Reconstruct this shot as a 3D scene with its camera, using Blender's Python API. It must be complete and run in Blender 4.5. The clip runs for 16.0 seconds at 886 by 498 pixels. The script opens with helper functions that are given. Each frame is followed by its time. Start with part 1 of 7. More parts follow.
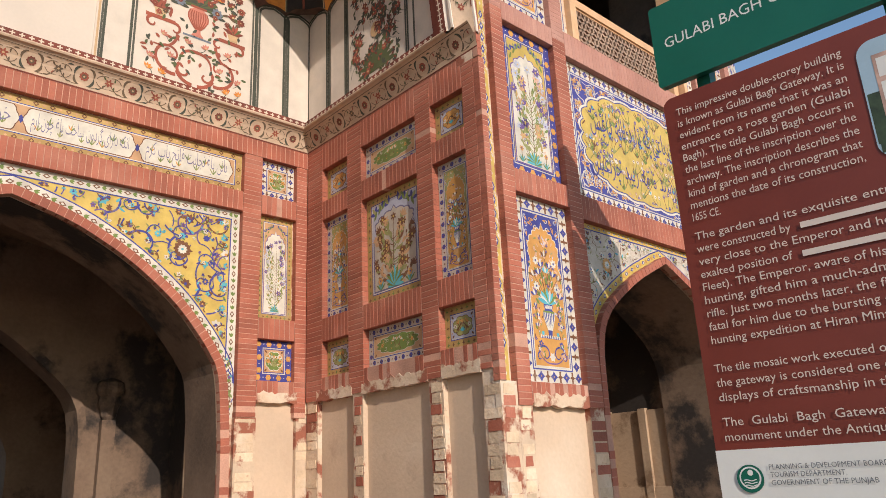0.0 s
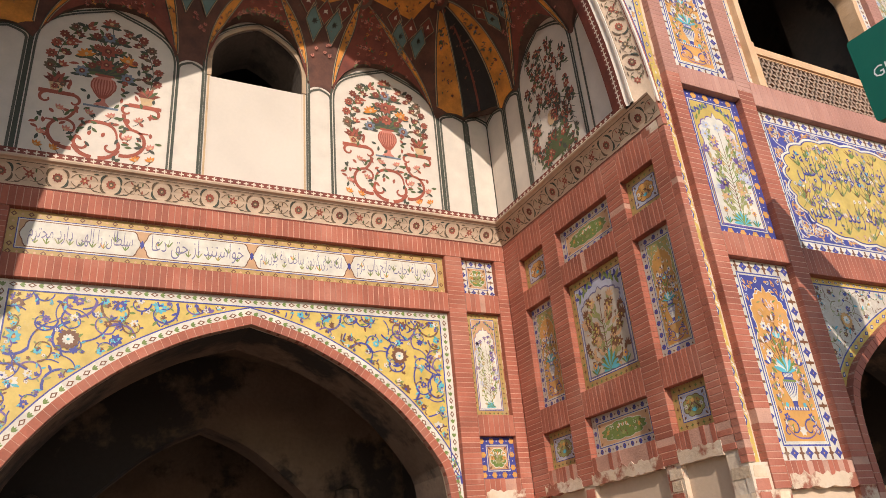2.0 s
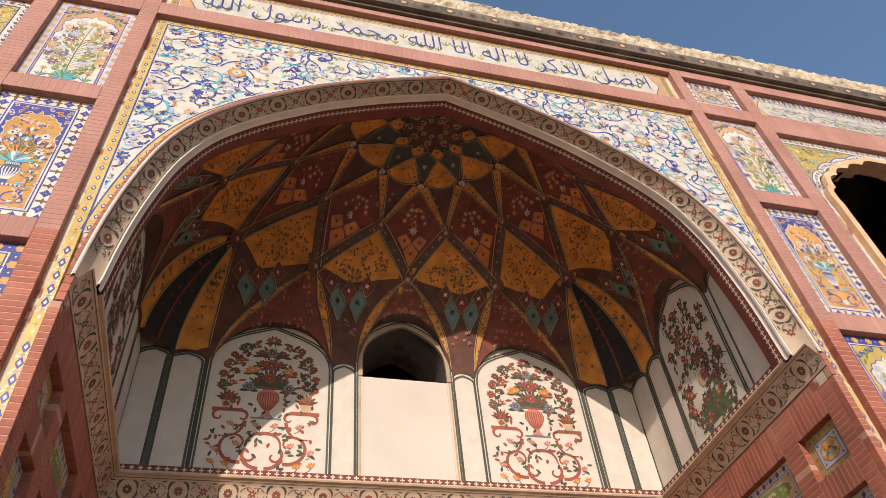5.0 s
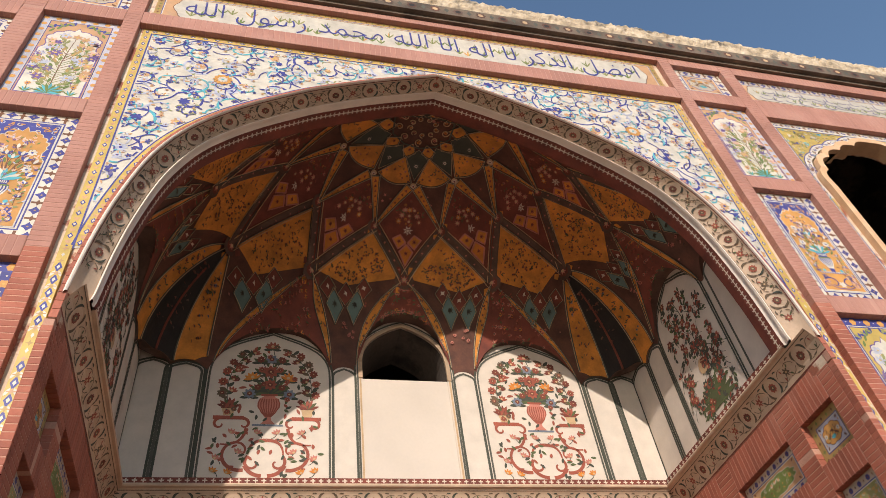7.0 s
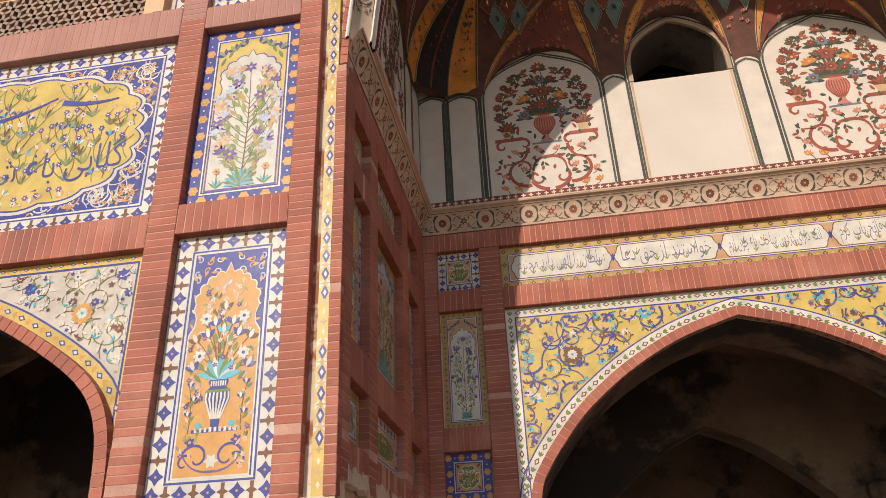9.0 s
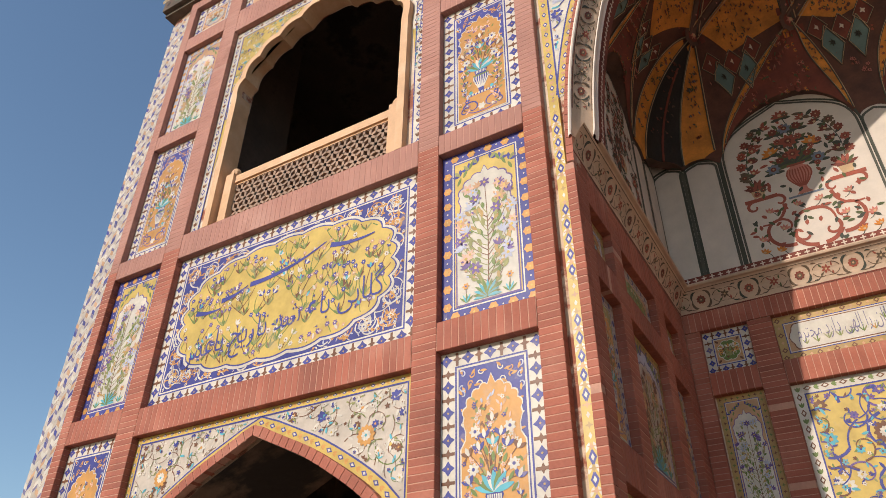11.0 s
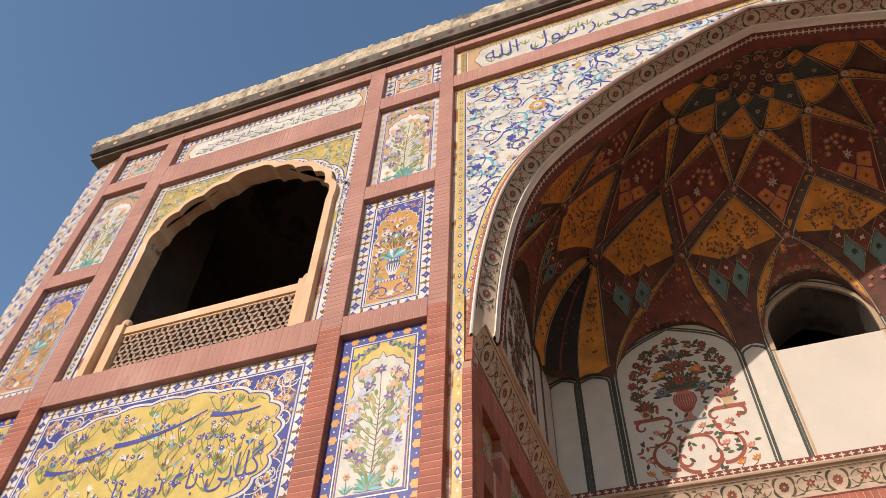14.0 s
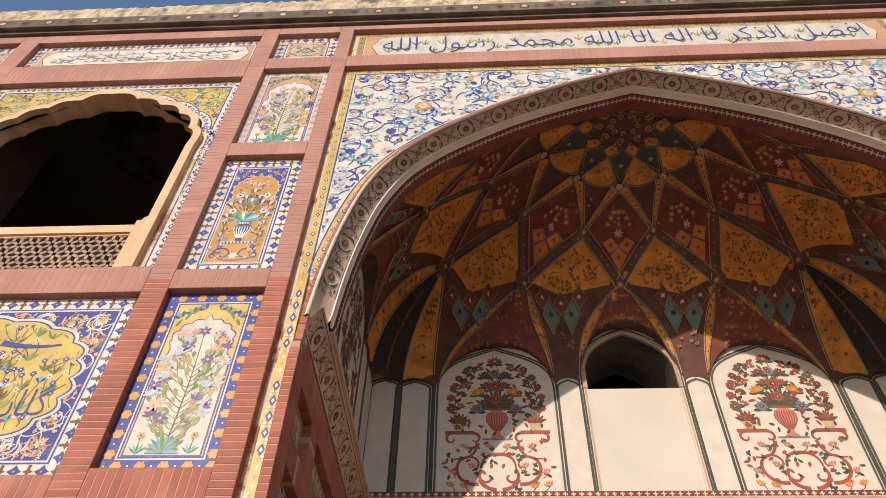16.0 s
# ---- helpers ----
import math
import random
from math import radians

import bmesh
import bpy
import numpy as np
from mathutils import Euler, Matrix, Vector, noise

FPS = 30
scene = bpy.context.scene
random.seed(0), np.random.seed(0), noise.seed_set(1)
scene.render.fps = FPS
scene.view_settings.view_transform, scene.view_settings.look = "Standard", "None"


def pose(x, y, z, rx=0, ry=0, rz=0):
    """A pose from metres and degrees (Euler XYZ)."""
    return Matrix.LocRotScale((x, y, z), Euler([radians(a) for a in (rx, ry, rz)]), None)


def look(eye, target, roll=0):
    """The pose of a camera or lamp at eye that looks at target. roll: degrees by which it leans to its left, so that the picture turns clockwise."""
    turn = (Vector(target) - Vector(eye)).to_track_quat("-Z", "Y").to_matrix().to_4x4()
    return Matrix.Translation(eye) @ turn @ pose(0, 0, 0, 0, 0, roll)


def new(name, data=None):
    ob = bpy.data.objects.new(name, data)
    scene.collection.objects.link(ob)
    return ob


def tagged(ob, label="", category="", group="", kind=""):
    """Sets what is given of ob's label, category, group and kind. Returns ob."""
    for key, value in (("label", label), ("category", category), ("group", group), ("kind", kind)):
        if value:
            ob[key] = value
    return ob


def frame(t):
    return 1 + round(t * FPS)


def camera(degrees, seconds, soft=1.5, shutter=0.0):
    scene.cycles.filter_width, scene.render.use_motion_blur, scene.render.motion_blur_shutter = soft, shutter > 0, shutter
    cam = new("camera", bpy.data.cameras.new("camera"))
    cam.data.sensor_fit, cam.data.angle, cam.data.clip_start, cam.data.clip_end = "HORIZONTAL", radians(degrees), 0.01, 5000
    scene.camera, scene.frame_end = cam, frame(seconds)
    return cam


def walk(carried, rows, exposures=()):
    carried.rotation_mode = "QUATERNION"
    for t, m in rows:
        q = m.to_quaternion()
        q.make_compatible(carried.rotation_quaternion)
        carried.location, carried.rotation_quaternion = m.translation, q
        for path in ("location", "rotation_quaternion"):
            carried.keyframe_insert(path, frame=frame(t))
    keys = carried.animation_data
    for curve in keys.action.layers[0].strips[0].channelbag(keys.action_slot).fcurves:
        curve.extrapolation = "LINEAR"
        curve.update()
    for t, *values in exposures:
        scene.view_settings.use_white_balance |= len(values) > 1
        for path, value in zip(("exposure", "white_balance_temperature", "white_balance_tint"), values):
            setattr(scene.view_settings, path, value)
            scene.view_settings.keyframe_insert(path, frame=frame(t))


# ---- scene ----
# camera: seconds, place in plan units, yaw, pitch, roll
cam = camera(62.86, 16.0, soft=0.85)
K, GROUND = 0.8, -0.35  # metres per plan unit, level of the paving in plan units


def W(x, y, z):
    """Plan units to metres; the front face of the gateway is y = 0, its axis x = 0."""
    return Vector((x * K, y * K, (z - GROUND) * K))


ROWS = [
    (0.0, -1.145, -3.724, 1.650, -41.84, 17.28, 2.66),
    (0.5, -1.192, -3.716, 1.715, -41.22, 20.29, 5.59),
    (1.0, -1.223, -3.683, 1.753, -34.39, 22.12, 6.79),
    (1.5, -1.248, -3.666, 1.749, -29.79, 23.66, 5.72),
    (2.0, -1.292, -3.663, 1.744, -25.39, 24.61, 4.86),
    (2.5, -1.352, -3.664, 1.754, -20.39, 25.23, 3.84),
    (3.0, -1.357, -3.654, 1.754, -17.31, 25.60, 3.40),
    (3.5, -1.385, -3.676, 1.792, -15.08, 29.06, 2.79),
    (4.0, -1.456, -3.678, 1.824, -14.11, 37.60, 3.05),
    (4.5, -1.492, -3.669, 1.816, -13.77, 42.67, 3.72),
    (5.0, -1.579, -3.713, 1.844, -13.99, 46.45, 4.74),
    (7.5, -1.544, -3.729, 1.879, -12.33, 46.13, 7.35),
    (8.0, -1.685, -3.617, 1.853, -12.74, 37.62, 7.52),
    (8.5, -1.684, -3.572, 1.766, -5.72, 29.68, 4.60),
    (9.0, -1.707, -3.596, 1.735, 9.20, 27.04, 2.29),
    (9.5, -1.696, -3.596, 1.752, 19.25, 24.65, 0.13),
    (12.0, -1.639, -3.666, 1.870, 31.97, 43.58, -2.58),
    (12.5, -1.625, -3.682, 1.880, 28.78, 47.25, -1.70),
    (13.0, -1.630, -3.653, 1.874, 26.44, 48.30, -1.01),
    (13.5, -1.613, -3.636, 1.863, 24.18, 48.99, -0.91),
    (14.0, -1.616, -3.620, 1.859, 19.88, 48.55, -1.41),
    (14.5, -1.605, -3.605, 1.864, 13.93, 47.96, -1.94),
    (15.0, -1.601, -3.601, 1.863, 7.94, 47.99, -2.12),
    (15.5, -1.626, -3.577, 1.864, 4.17, 48.49, -1.66),
    (16.0, -1.631, -3.571, 1.863, 2.61, 48.63, -1.26),
]
walk(cam, [(t, pose(*W(x, y, z), 90 + pitch, roll, yaw)) for t, x, y, z, yaw, pitch, roll in ROWS],
     exposures=[(0.0, .19), (3.0, .25), (5.0, .22), (7.5, .17), (8.5, .12), (9.5, .05), (12.0, .06), (14.0, .12), (16.0, .13)])

# ---- light ----
SUN_DIR = Vector((-0.777, -2.706, 1.27)).normalized()
world = bpy.data.worlds.new("world")
scene.world = world
world.use_nodes = True
wn = world.node_tree.nodes
wl = world.node_tree.links
sky = wn.new("ShaderNodeTexSky")
sky.sky_type = 'NISHITA'
sky.sun_disc = False
sky.sun_elevation = math.asin(SUN_DIR.z)
sky.sun_rotation = math.atan2(SUN_DIR.x, SUN_DIR.y)
sky.air_density = 1.2
sky.dust_density = 0.4
sky.ozone_density = 2.5
wl.new(sky.outputs[0], wn["Background"].inputs[0])
wn["Background"].inputs[1].default_value = 0.15
sun_data = bpy.data.lights.new("sun", 'SUN')
sun_data.energy = 3.6
sun_data.angle = radians(0.55)
sun_data.color = (1.0, 0.90, 0.80)
sun = new("sun", sun_data)
sun.matrix_world = look(SUN_DIR * 40, (0, 0, 0))

# ---- materials ----
MATS = {}


def mat(name, col, rough=0.6, var=0.12, scale=6.0, bump=0.15, fine=70.0, col2=None, island=0.0, spec=0.5, stain=None, stain_at=0.55, stain_scale=1.3):
    """A surface with broad stains, fine grain and relief; col2 is the colour of the worn places."""
    if name in MATS:
        return MATS[name]
    m = bpy.data.materials.new(name)
    m.use_nodes = True
    nt = m.node_tree
    n, l = nt.nodes, nt.links
    b = n["Principled BSDF"]
    tc = n.new("ShaderNodeTexCoord")
    big = n.new("ShaderNodeTexNoise")
    big.inputs["Scale"].default_value = scale
    big.inputs["Detail"].default_value = 6
    small = n.new("ShaderNodeTexNoise")
    small.inputs["Scale"].default_value = fine
    small.inputs["Detail"].default_value = 4
    geo = n.new("ShaderNodeNewGeometry")
    l.new(geo.outputs["Position"], big.inputs["Vector"])
    l.new(geo.outputs["Position"], small.inputs["Vector"])
    ramp = n.new("ShaderNodeValToRGB")
    c2 = col2 or tuple(min(1, c * (1 + 1.6 * var)) for c in col)
    dark = tuple(c * (1 - 1.6 * var) for c in col)
    ramp.color_ramp.elements[0].position, ramp.color_ramp.elements[0].color = 0.3, (*dark, 1)
    ramp.color_ramp.elements[1].position, ramp.color_ramp.elements[1].color = 0.72, (*c2, 1)
    mid = ramp.color_ramp.elements.new(0.5)
    mid.color = (*col, 1)
    l.new(big.outputs["Fac"], ramp.inputs[0])
    out = ramp.outputs[0]
    if stain:
        st = n.new("ShaderNodeTexNoise")
        st.inputs["Scale"].default_value = stain_scale
        st.inputs["Detail"].default_value = 9
        st.inputs["Roughness"].default_value = 0.65
        l.new(geo.outputs["Position"], st.inputs["Vector"])
        sr = n.new("ShaderNodeValToRGB")
        sr.color_ramp.elements[0].position = stain_at
        sr.color_ramp.elements[1].position = stain_at + 0.07
        l.new(st.outputs["Fac"], sr.inputs[0])
        mx = n.new("ShaderNodeMix")
        mx.data_type = 'RGBA'
        mx.inputs["B"].default_value = (*stain, 1)
        l.new(sr.outputs[0], mx.inputs["Factor"])
        l.new(out, mx.inputs["A"])
        out = mx.outputs["Result"]
    hsv = n.new("ShaderNodeHueSaturation")
    l.new(out, hsv.inputs["Color"])
    vr = n.new("ShaderNodeMapRange")
    vr.inputs["To Min"].default_value, vr.inputs["To Max"].default_value = 1 - var, 1 + var
    l.new(small.outputs["Fac"], vr.inputs["Value"])
    val = vr.outputs[0]
    if island:
        oi = n.new("ShaderNodeObjectInfo")
        add = n.new("ShaderNodeMath")
        l.new(geo.outputs["Random Per Island"], add.inputs[0])
        l.new(oi.outputs["Random"], add.inputs[1])
        fr = n.new("ShaderNodeMath")
        fr.operation = 'FRACT'
        l.new(add.outputs[0], fr.inputs[0])
        ir = n.new("ShaderNodeMapRange")
        ir.inputs["To Min"].default_value, ir.inputs["To Max"].default_value = 1 - island, 1 + island
        l.new(fr.outputs[0], ir.inputs["Value"])
        mul = n.new("ShaderNodeMath")
        mul.operation = 'MULTIPLY'
        l.new(val, mul.inputs[0])
        l.new(ir.outputs[0], mul.inputs[1])
        val = mul.outputs[0]
    l.new(val, hsv.inputs["Value"])
    l.new(hsv.outputs[0], b.inputs["Base Color"])
    rr = n.new("ShaderNodeMapRange")
    rr.inputs["To Min"].default_value, rr.inputs["To Max"].default_value = max(0.05, rough - 0.12), min(1, rough + 0.12)
    l.new(big.outputs["Fac"], rr.inputs["Value"])
    l.new(rr.outputs[0], b.inputs["Roughness"])
    b.inputs["Specular IOR Level"].default_value = spec
    if bump:
        bp = n.new("ShaderNodeBump")
        bp.inputs["Strength"].default_value = bump
        bp.inputs["Distance"].default_value = 0.01
        l.new(small.outputs["Fac"], bp.inputs["Height"])
        l.new(bp.outputs[0], b.inputs["Normal"])
    MATS[name] = m
    return m


BRICK = mat("brick_red", (0.352, 0.104, 0.061), 0.78, 0.16, 2.4, 0.3, 60, col2=(0.43, 0.172, 0.115), island=0.13, stain=(0.47, 0.27, 0.20), stain_at=0.67, stain_scale=1.6)
MORTAR = mat("mortar_pale", (0.48, 0.255, 0.180), 0.9, 0.15, 4.0, 0.3, 80)
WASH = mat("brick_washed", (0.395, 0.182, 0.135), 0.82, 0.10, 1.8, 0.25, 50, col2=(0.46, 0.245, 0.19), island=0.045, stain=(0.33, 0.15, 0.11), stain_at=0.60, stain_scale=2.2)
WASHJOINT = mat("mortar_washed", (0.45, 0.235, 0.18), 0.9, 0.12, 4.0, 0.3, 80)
PLASTER = mat("plaster_cream", (0.74, 0.62, 0.50), 0.85, 0.06, 1.6, 0.15, 40, stain=(0.66, 0.52, 0.40), stain_at=0.62)
WALLWHITE = mat("plaster_ivory", (0.60, 0.51, 0.43), 0.8, 0.04, 1.4, 0.1, 40)
OLDPLASTER = mat("plaster_weathered", (0.60, 0.44, 0.31), 0.9, 0.12, 2.5, 0.5, 30, col2=(0.68, 0.58, 0.47), stain=(0.29, 0.095, 0.055), stain_at=0.50, stain_scale=4.0)
DADO = mat("dado_plaster", (0.58, 0.42, 0.295), 0.9, 0.08, 1.2, 0.2, 35, col2=(0.67, 0.53, 0.40), stain=(0.47, 0.33, 0.23), stain_at=0.56)
# dirty plaster, darkened further so the colour holds interior shade
SOOTSHADE = mat("plaster_sooty", (0.165, 0.105, 0.070), 0.95, 0.25, 1.3, 0.4, 25, col2=(0.20, 0.135, 0.092), stain=(0.030, 0.022, 0.018), stain_at=0.50, stain_scale=0.8)
BAYTAN = mat("plaster_tan", (0.42, 0.29, 0.19), 0.9, 0.12, 2.0, 0.4, 30, stain=(0.24, 0.15, 0.09), stain_at=0.55, stain_scale=2.2)
# deep shade of the inner vault and window reveal, held in the colour
SHADEDARK = mat("plaster_blackened", (0.085, 0.065, 0.052), 0.95, 0.3, 1.1, 0.4, 25, stain=(0.03, 0.025, 0.022), stain_at=0.5, stain_scale=0.9)
# balcony rooms: the near-black tone carries their shade
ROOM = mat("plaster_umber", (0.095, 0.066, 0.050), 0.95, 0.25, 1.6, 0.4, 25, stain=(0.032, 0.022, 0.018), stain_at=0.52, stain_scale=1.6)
STONE = mat("parapet_rubble", (0.50, 0.385, 0.26), 0.95, 0.28, 9.0, 1.0, 32, col2=(0.64, 0.52, 0.38), stain=(0.12, 0.10, 0.08), stain_at=0.57, stain_scale=2.0)
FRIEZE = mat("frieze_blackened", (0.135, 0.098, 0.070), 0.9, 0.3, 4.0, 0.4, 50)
PAVING = mat("paving_brick", (0.285, 0.205, 0.150), 0.9, 0.2, 3.0, 0.4, 30)
WOOD = mat("sandstone_buff", (0.62, 0.37, 0.20), 0.7, 0.08, 5.0, 0.2, 50, col2=(0.70, 0.46, 0.28))
JALI = mat("lattice_terracotta", (0.33, 0.215, 0.15), 0.85, 0.15, 6.0, 0.3, 60)


def glaze(name, col, rough=0.38, var=0.09):
    return mat("tile_" + name, col, rough, var, 9.0, 0.10, 45, spec=0.18, island=0.10, stain=tuple(c * .72 + w for c, w in zip(col, (.115, .09, .072))), stain_at=0.60, stain_scale=7.0)


def paint(name, col, var=0.12):
    return mat("fresco_" + name, col, 0.8, var, 7.0, 0.08, 60)


COL = {
    'white': glaze("white", (0.58, 0.52, 0.435)), 'blue': glaze("cobalt", (0.060, 0.062, 0.235)), 'turq': glaze("turquoise", (0.10, 0.36, 0.42)),
    'yellow': glaze("yellow", (0.53, 0.37, 0.10)), 'orange': glaze("orange", (0.54, 0.265, 0.075)), 'green': glaze("green", (0.15, 0.20, 0.055)),
    'olive': glaze("olive", (0.27, 0.26, 0.10)), 'brown': glaze("brown", (0.17, 0.075, 0.04)), 'ochre': glaze("ochre", (0.42, 0.27, 0.10)),
    'tan': glaze("tan", (0.52, 0.30, 0.16)), 'lblue': glaze("pale_blue", (0.42, 0.42, 0.50)), 'pink': glaze("pink", (0.62, 0.38, 0.28)),
    'purple': glaze("violet", (0.15, 0.09, 0.24)), 'grey': glaze("grey_white", (0.50, 0.42, 0.34)),
    'f_cream': paint("cream", (0.62, 0.53, 0.445), 0.05), 'f_buff': paint("buff", (0.53, 0.375, 0.26), 0.10), 'f_umber': paint("umber", (0.13, 0.085, 0.05)), 'ink': glaze("ink_blue", (0.17, 0.145, 0.24)), 'f_red': paint("red_brown", (0.30, 0.075, 0.045)), 'f_dark': paint("dark_green", (0.060, 0.062, 0.045)),
    'f_maroon': paint("maroon", (0.108, 0.041, 0.026), 0.25), 'f_orange': paint("ochre_orange", (0.60, 0.228, 0.036), 0.2), 'f_pink': paint("rose", (0.50, 0.18, 0.13)),
    'f_line': paint("line_green", (0.085, 0.082, 0.062)), 'f_gold': paint("gold_line", (0.50, 0.33, 0.18)), 'f_teal': paint("teal", (0.12, 0.185, 0.17)),
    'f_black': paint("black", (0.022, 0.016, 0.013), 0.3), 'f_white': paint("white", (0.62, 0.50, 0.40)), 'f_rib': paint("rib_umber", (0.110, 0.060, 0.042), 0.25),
    'f_flame': paint("flame", (0.58, 0.20, 0.03)), 'f_steel': paint("steel_blue", (0.16, 0.18, 0.22)), 'f_mar2': paint("oxblood", (0.175, 0.042, 0.026), 0.2),
    'f_bead': paint("bead_cream", (0.74, 0.62, 0.52), 0.05), 'f_leaf': paint("leaf", (0.085, 0.10, 0.04)), 'brickdark': BRICK,
}

# ---- mesh helpers ----


def mesh_from(name, verts, faces, mats, idx=None, smooth=False):
    me = bpy.data.meshes.new(name)
    me.from_pydata([W(*v) for v in verts], [], faces)
    for m in mats:
        me.materials.append(m)
    if idx is not None:
        me.polygons.foreach_set("material_index", idx)
    if smooth:
        me.polygons.foreach_set("use_smooth", [True] * len(me.polygons))
    me.update()
    return me


class Solid:
    """Collects boxes and prisms in plan units into one mesh."""

    def __init__(self):
        self.v, self.f = [], []

    def box(self, x0, x1, y0, y1, z0, z1):
        b = len(self.v)
        self.v += [(x, y, z) for z in (z0, z1) for x, y in ((x0, y0), (x1, y0), (x1, y1), (x0, y1))]
        self.f += [[b + i for i in q] for q in ((0, 3, 2, 1), (4, 5, 6, 7), (0, 1, 5, 4), (1, 2, 6, 5), (2, 3, 7, 6), (3, 0, 4, 7))]
        return self

    def prism(self, poly, place, d0, d1):
        """poly in (u, v), set at depths d0 and d1 by place(u, v, d)."""
        b, n = len(self.v), len(poly)
        self.v += [place(u, v, d0) for u, v in poly] + [place(u, v, d1) for u, v in poly]
        self.f += [list(range(b, b + n)), list(range(b + 2 * n - 1, b + n - 1, -1))]
        self.f += [[b + i, b + (i + 1) % n, b + n + (i + 1) % n, b + n + i] for i in range(n)]
        return self

    def strip(self, a, c):
        """A sheet between two rows of points."""
        b, n = len(self.v), len(a)
        self.v += list(a) + list(c)
        self.f += [[b + i, b + i + 1, b + n + i + 1, b + n + i] for i in range(n - 1)]
        return self

    def grid(self, rows):
        b, n = len(self.v), len(rows[0])
        for r in rows:
            self.v += list(r)
        for j in range(len(rows) - 1):
            self.f += [[b + j * n + i, b + j * n + i + 1, b + (j + 1) * n + i + 1, b + (j + 1) * n + i] for i in range(n - 1)]
        return self

    def lathe(self, prof, cx, cy, n=12):
        return self.grid([[(cx + r * math.cos(2 * math.pi * i / n), cy + r * math.sin(2 * math.pi * i / n), z) for i in range(n + 1)] for r, z in prof])

    def make(self, name, m, parent=None, label="", smooth=False):
        me = mesh_from(name, self.v, self.f, [m], smooth=smooth)
        bm = bmesh.new()
        bm.from_mesh(me)
        bmesh.ops.recalc_face_normals(bm, faces=bm.faces)
        bm.to_mesh(me)
        bm.free()
        ob = new(name, me)
        if parent:
            ob.parent = parent
        if label:
            tagged(ob, label)
        return ob


def structure(ob, label, category):
    return tagged(ob, label, category, kind="structure")


def thing(name, label, category, at=(0, 0, 0), group=""):
    e = new(name)
    e.empty_display_size = 0.1
    return tagged(e, label, category, group)


# ---- drawing ornament as cut pieces ----


class Art:
    """Flat pieces of ornament in (u, v), each with a colour and a layer, gathered by part."""

    def __init__(self):
        self.parts, self.cur, self.keep = {}, "motif", None

    def to(self, name):
        self.cur = name
        return self

    def add(self, pts, col, layer):
        if self.keep and not all(self.keep(*p) for p in pts):
            return
        self.parts.setdefault(self.cur, []).append((pts, col, layer))

    def rect(self, x0, y0, x1, y1, col, layer):
        self.add([(x0, y0), (x1, y0), (x1, y1), (x0, y1)], col, layer)

    def rim(self, x0, y0, x1, y1, w, col, layer):
        self.rect(x0, y0, x1, y0 + w, col, layer)
        self.rect(x0, y1 - w, x1, y1, col, layer)
        self.rect(x0, y0 + w, x0 + w, y1 - w, col, layer)
        self.rect(x1 - w, y0 + w, x1, y1 - w, col, layer)

    def disk(self, x, y, r, col, layer, n=10, ry=None, rot=0):
        ry = ry or r
        c, s = math.cos(rot), math.sin(rot)
        self.add([(x + c * r * math.cos(a) - s * ry * math.sin(a), y + s * r * math.cos(a) + c * ry * math.sin(a)) for a in (2 * math.pi * i / n for i in range(n))], col, layer)

    def star(self, x, y, r, r2, n, col, layer, rot=0.0):
        self.add([(x + (r if i % 2 == 0 else r2) * math.cos(rot + math.pi * i / n), y + (r if i % 2 == 0 else r2) * math.sin(rot + math.pi * i / n)) for i in range(2 * n)], col, layer)

    def diamond(self, x, y, a, b, col, layer):
        self.add([(x - a, y), (x, y - b), (x + a, y), (x, y + b)], col, layer)

    def leaf(self, x, y, ang, ln, w, col, layer, bend=0.0):
        L, R = [], []
        for i in range(6):
            t = i / 5
            wd = w * math.sin(math.pi * min(1, t * 0.92 + 0.04)) ** 0.8
            a = ang + bend * t
            px, py = x + ln * t * math.cos(ang + bend * t / 2), y + ln * t * math.sin(ang + bend * t / 2)
            L.append((px - wd * math.sin(a), py + wd * math.cos(a)))
            R.append((px + wd * math.sin(a), py - wd * math.cos(a)))
        self.add(L + R[::-1], col, layer)

    def stroke(self, pts, w0, col, layer, w1=None):
        w1 = w0 if w1 is None else w1
        n = len(pts)
        L, R = [], []
        for i, (x, y) in enumerate(pts):
            ax, ay = pts[max(0, i - 1)]
            bx, by = pts[min(n - 1, i + 1)]
            d = math.hypot(bx - ax, by - ay) or 1e-6
            w = (w0 + (w1 - w0) * i / max(1, n - 1)) / 2
            L.append((x - (by - ay) / d * w, y + (bx - ax) / d * w))
            R.append((x + (by - ay) / d * w, y - (bx - ax) / d * w))
        for i in range(n - 1):
            self.add([L[i], L[i + 1], R[i + 1], R[i]], col, layer)

    def flower(self, x, y, r, col, mid, layer, n=6, rot=0.0):
        for i in range(n):
            self.leaf(x, y, rot + 2 * math.pi * i / n, r, r * 0.30, col, layer)
        self.disk(x, y, r * 0.28, mid, layer + 1, 7)

    def lily(self, x, y, ang, r, col, mid, layer):
        for d in (-0.75, 0.75, 0):
            self.leaf(x, y, ang + d, r, r * 0.22, mid if d == 0 else col, layer)

    def curve(self, x0, y0, x1, y1, bend, n=8):
        mx, my = (x0 + x1) / 2 - (y1 - y0) * bend, (y0 + y1) / 2 + (x1 - x0) * bend
        return [((1 - t) ** 2 * x0 + 2 * t * (1 - t) * mx + t * t * x1, (1 - t) ** 2 * y0 + 2 * t * (1 - t) * my + t * t * y1) for t in (i / n for i in range(n + 1))]

    def spiral(self, x, y, r, ang, turn, sgn=1, n=18):
        return [(x + r * (1 - 0.8 * i / n) * math.cos(ang + sgn * turn * i / n), y + r * (1 - 0.8 * i / n) * math.sin(ang + sgn * turn * i / n)) for i in range(n + 1)]


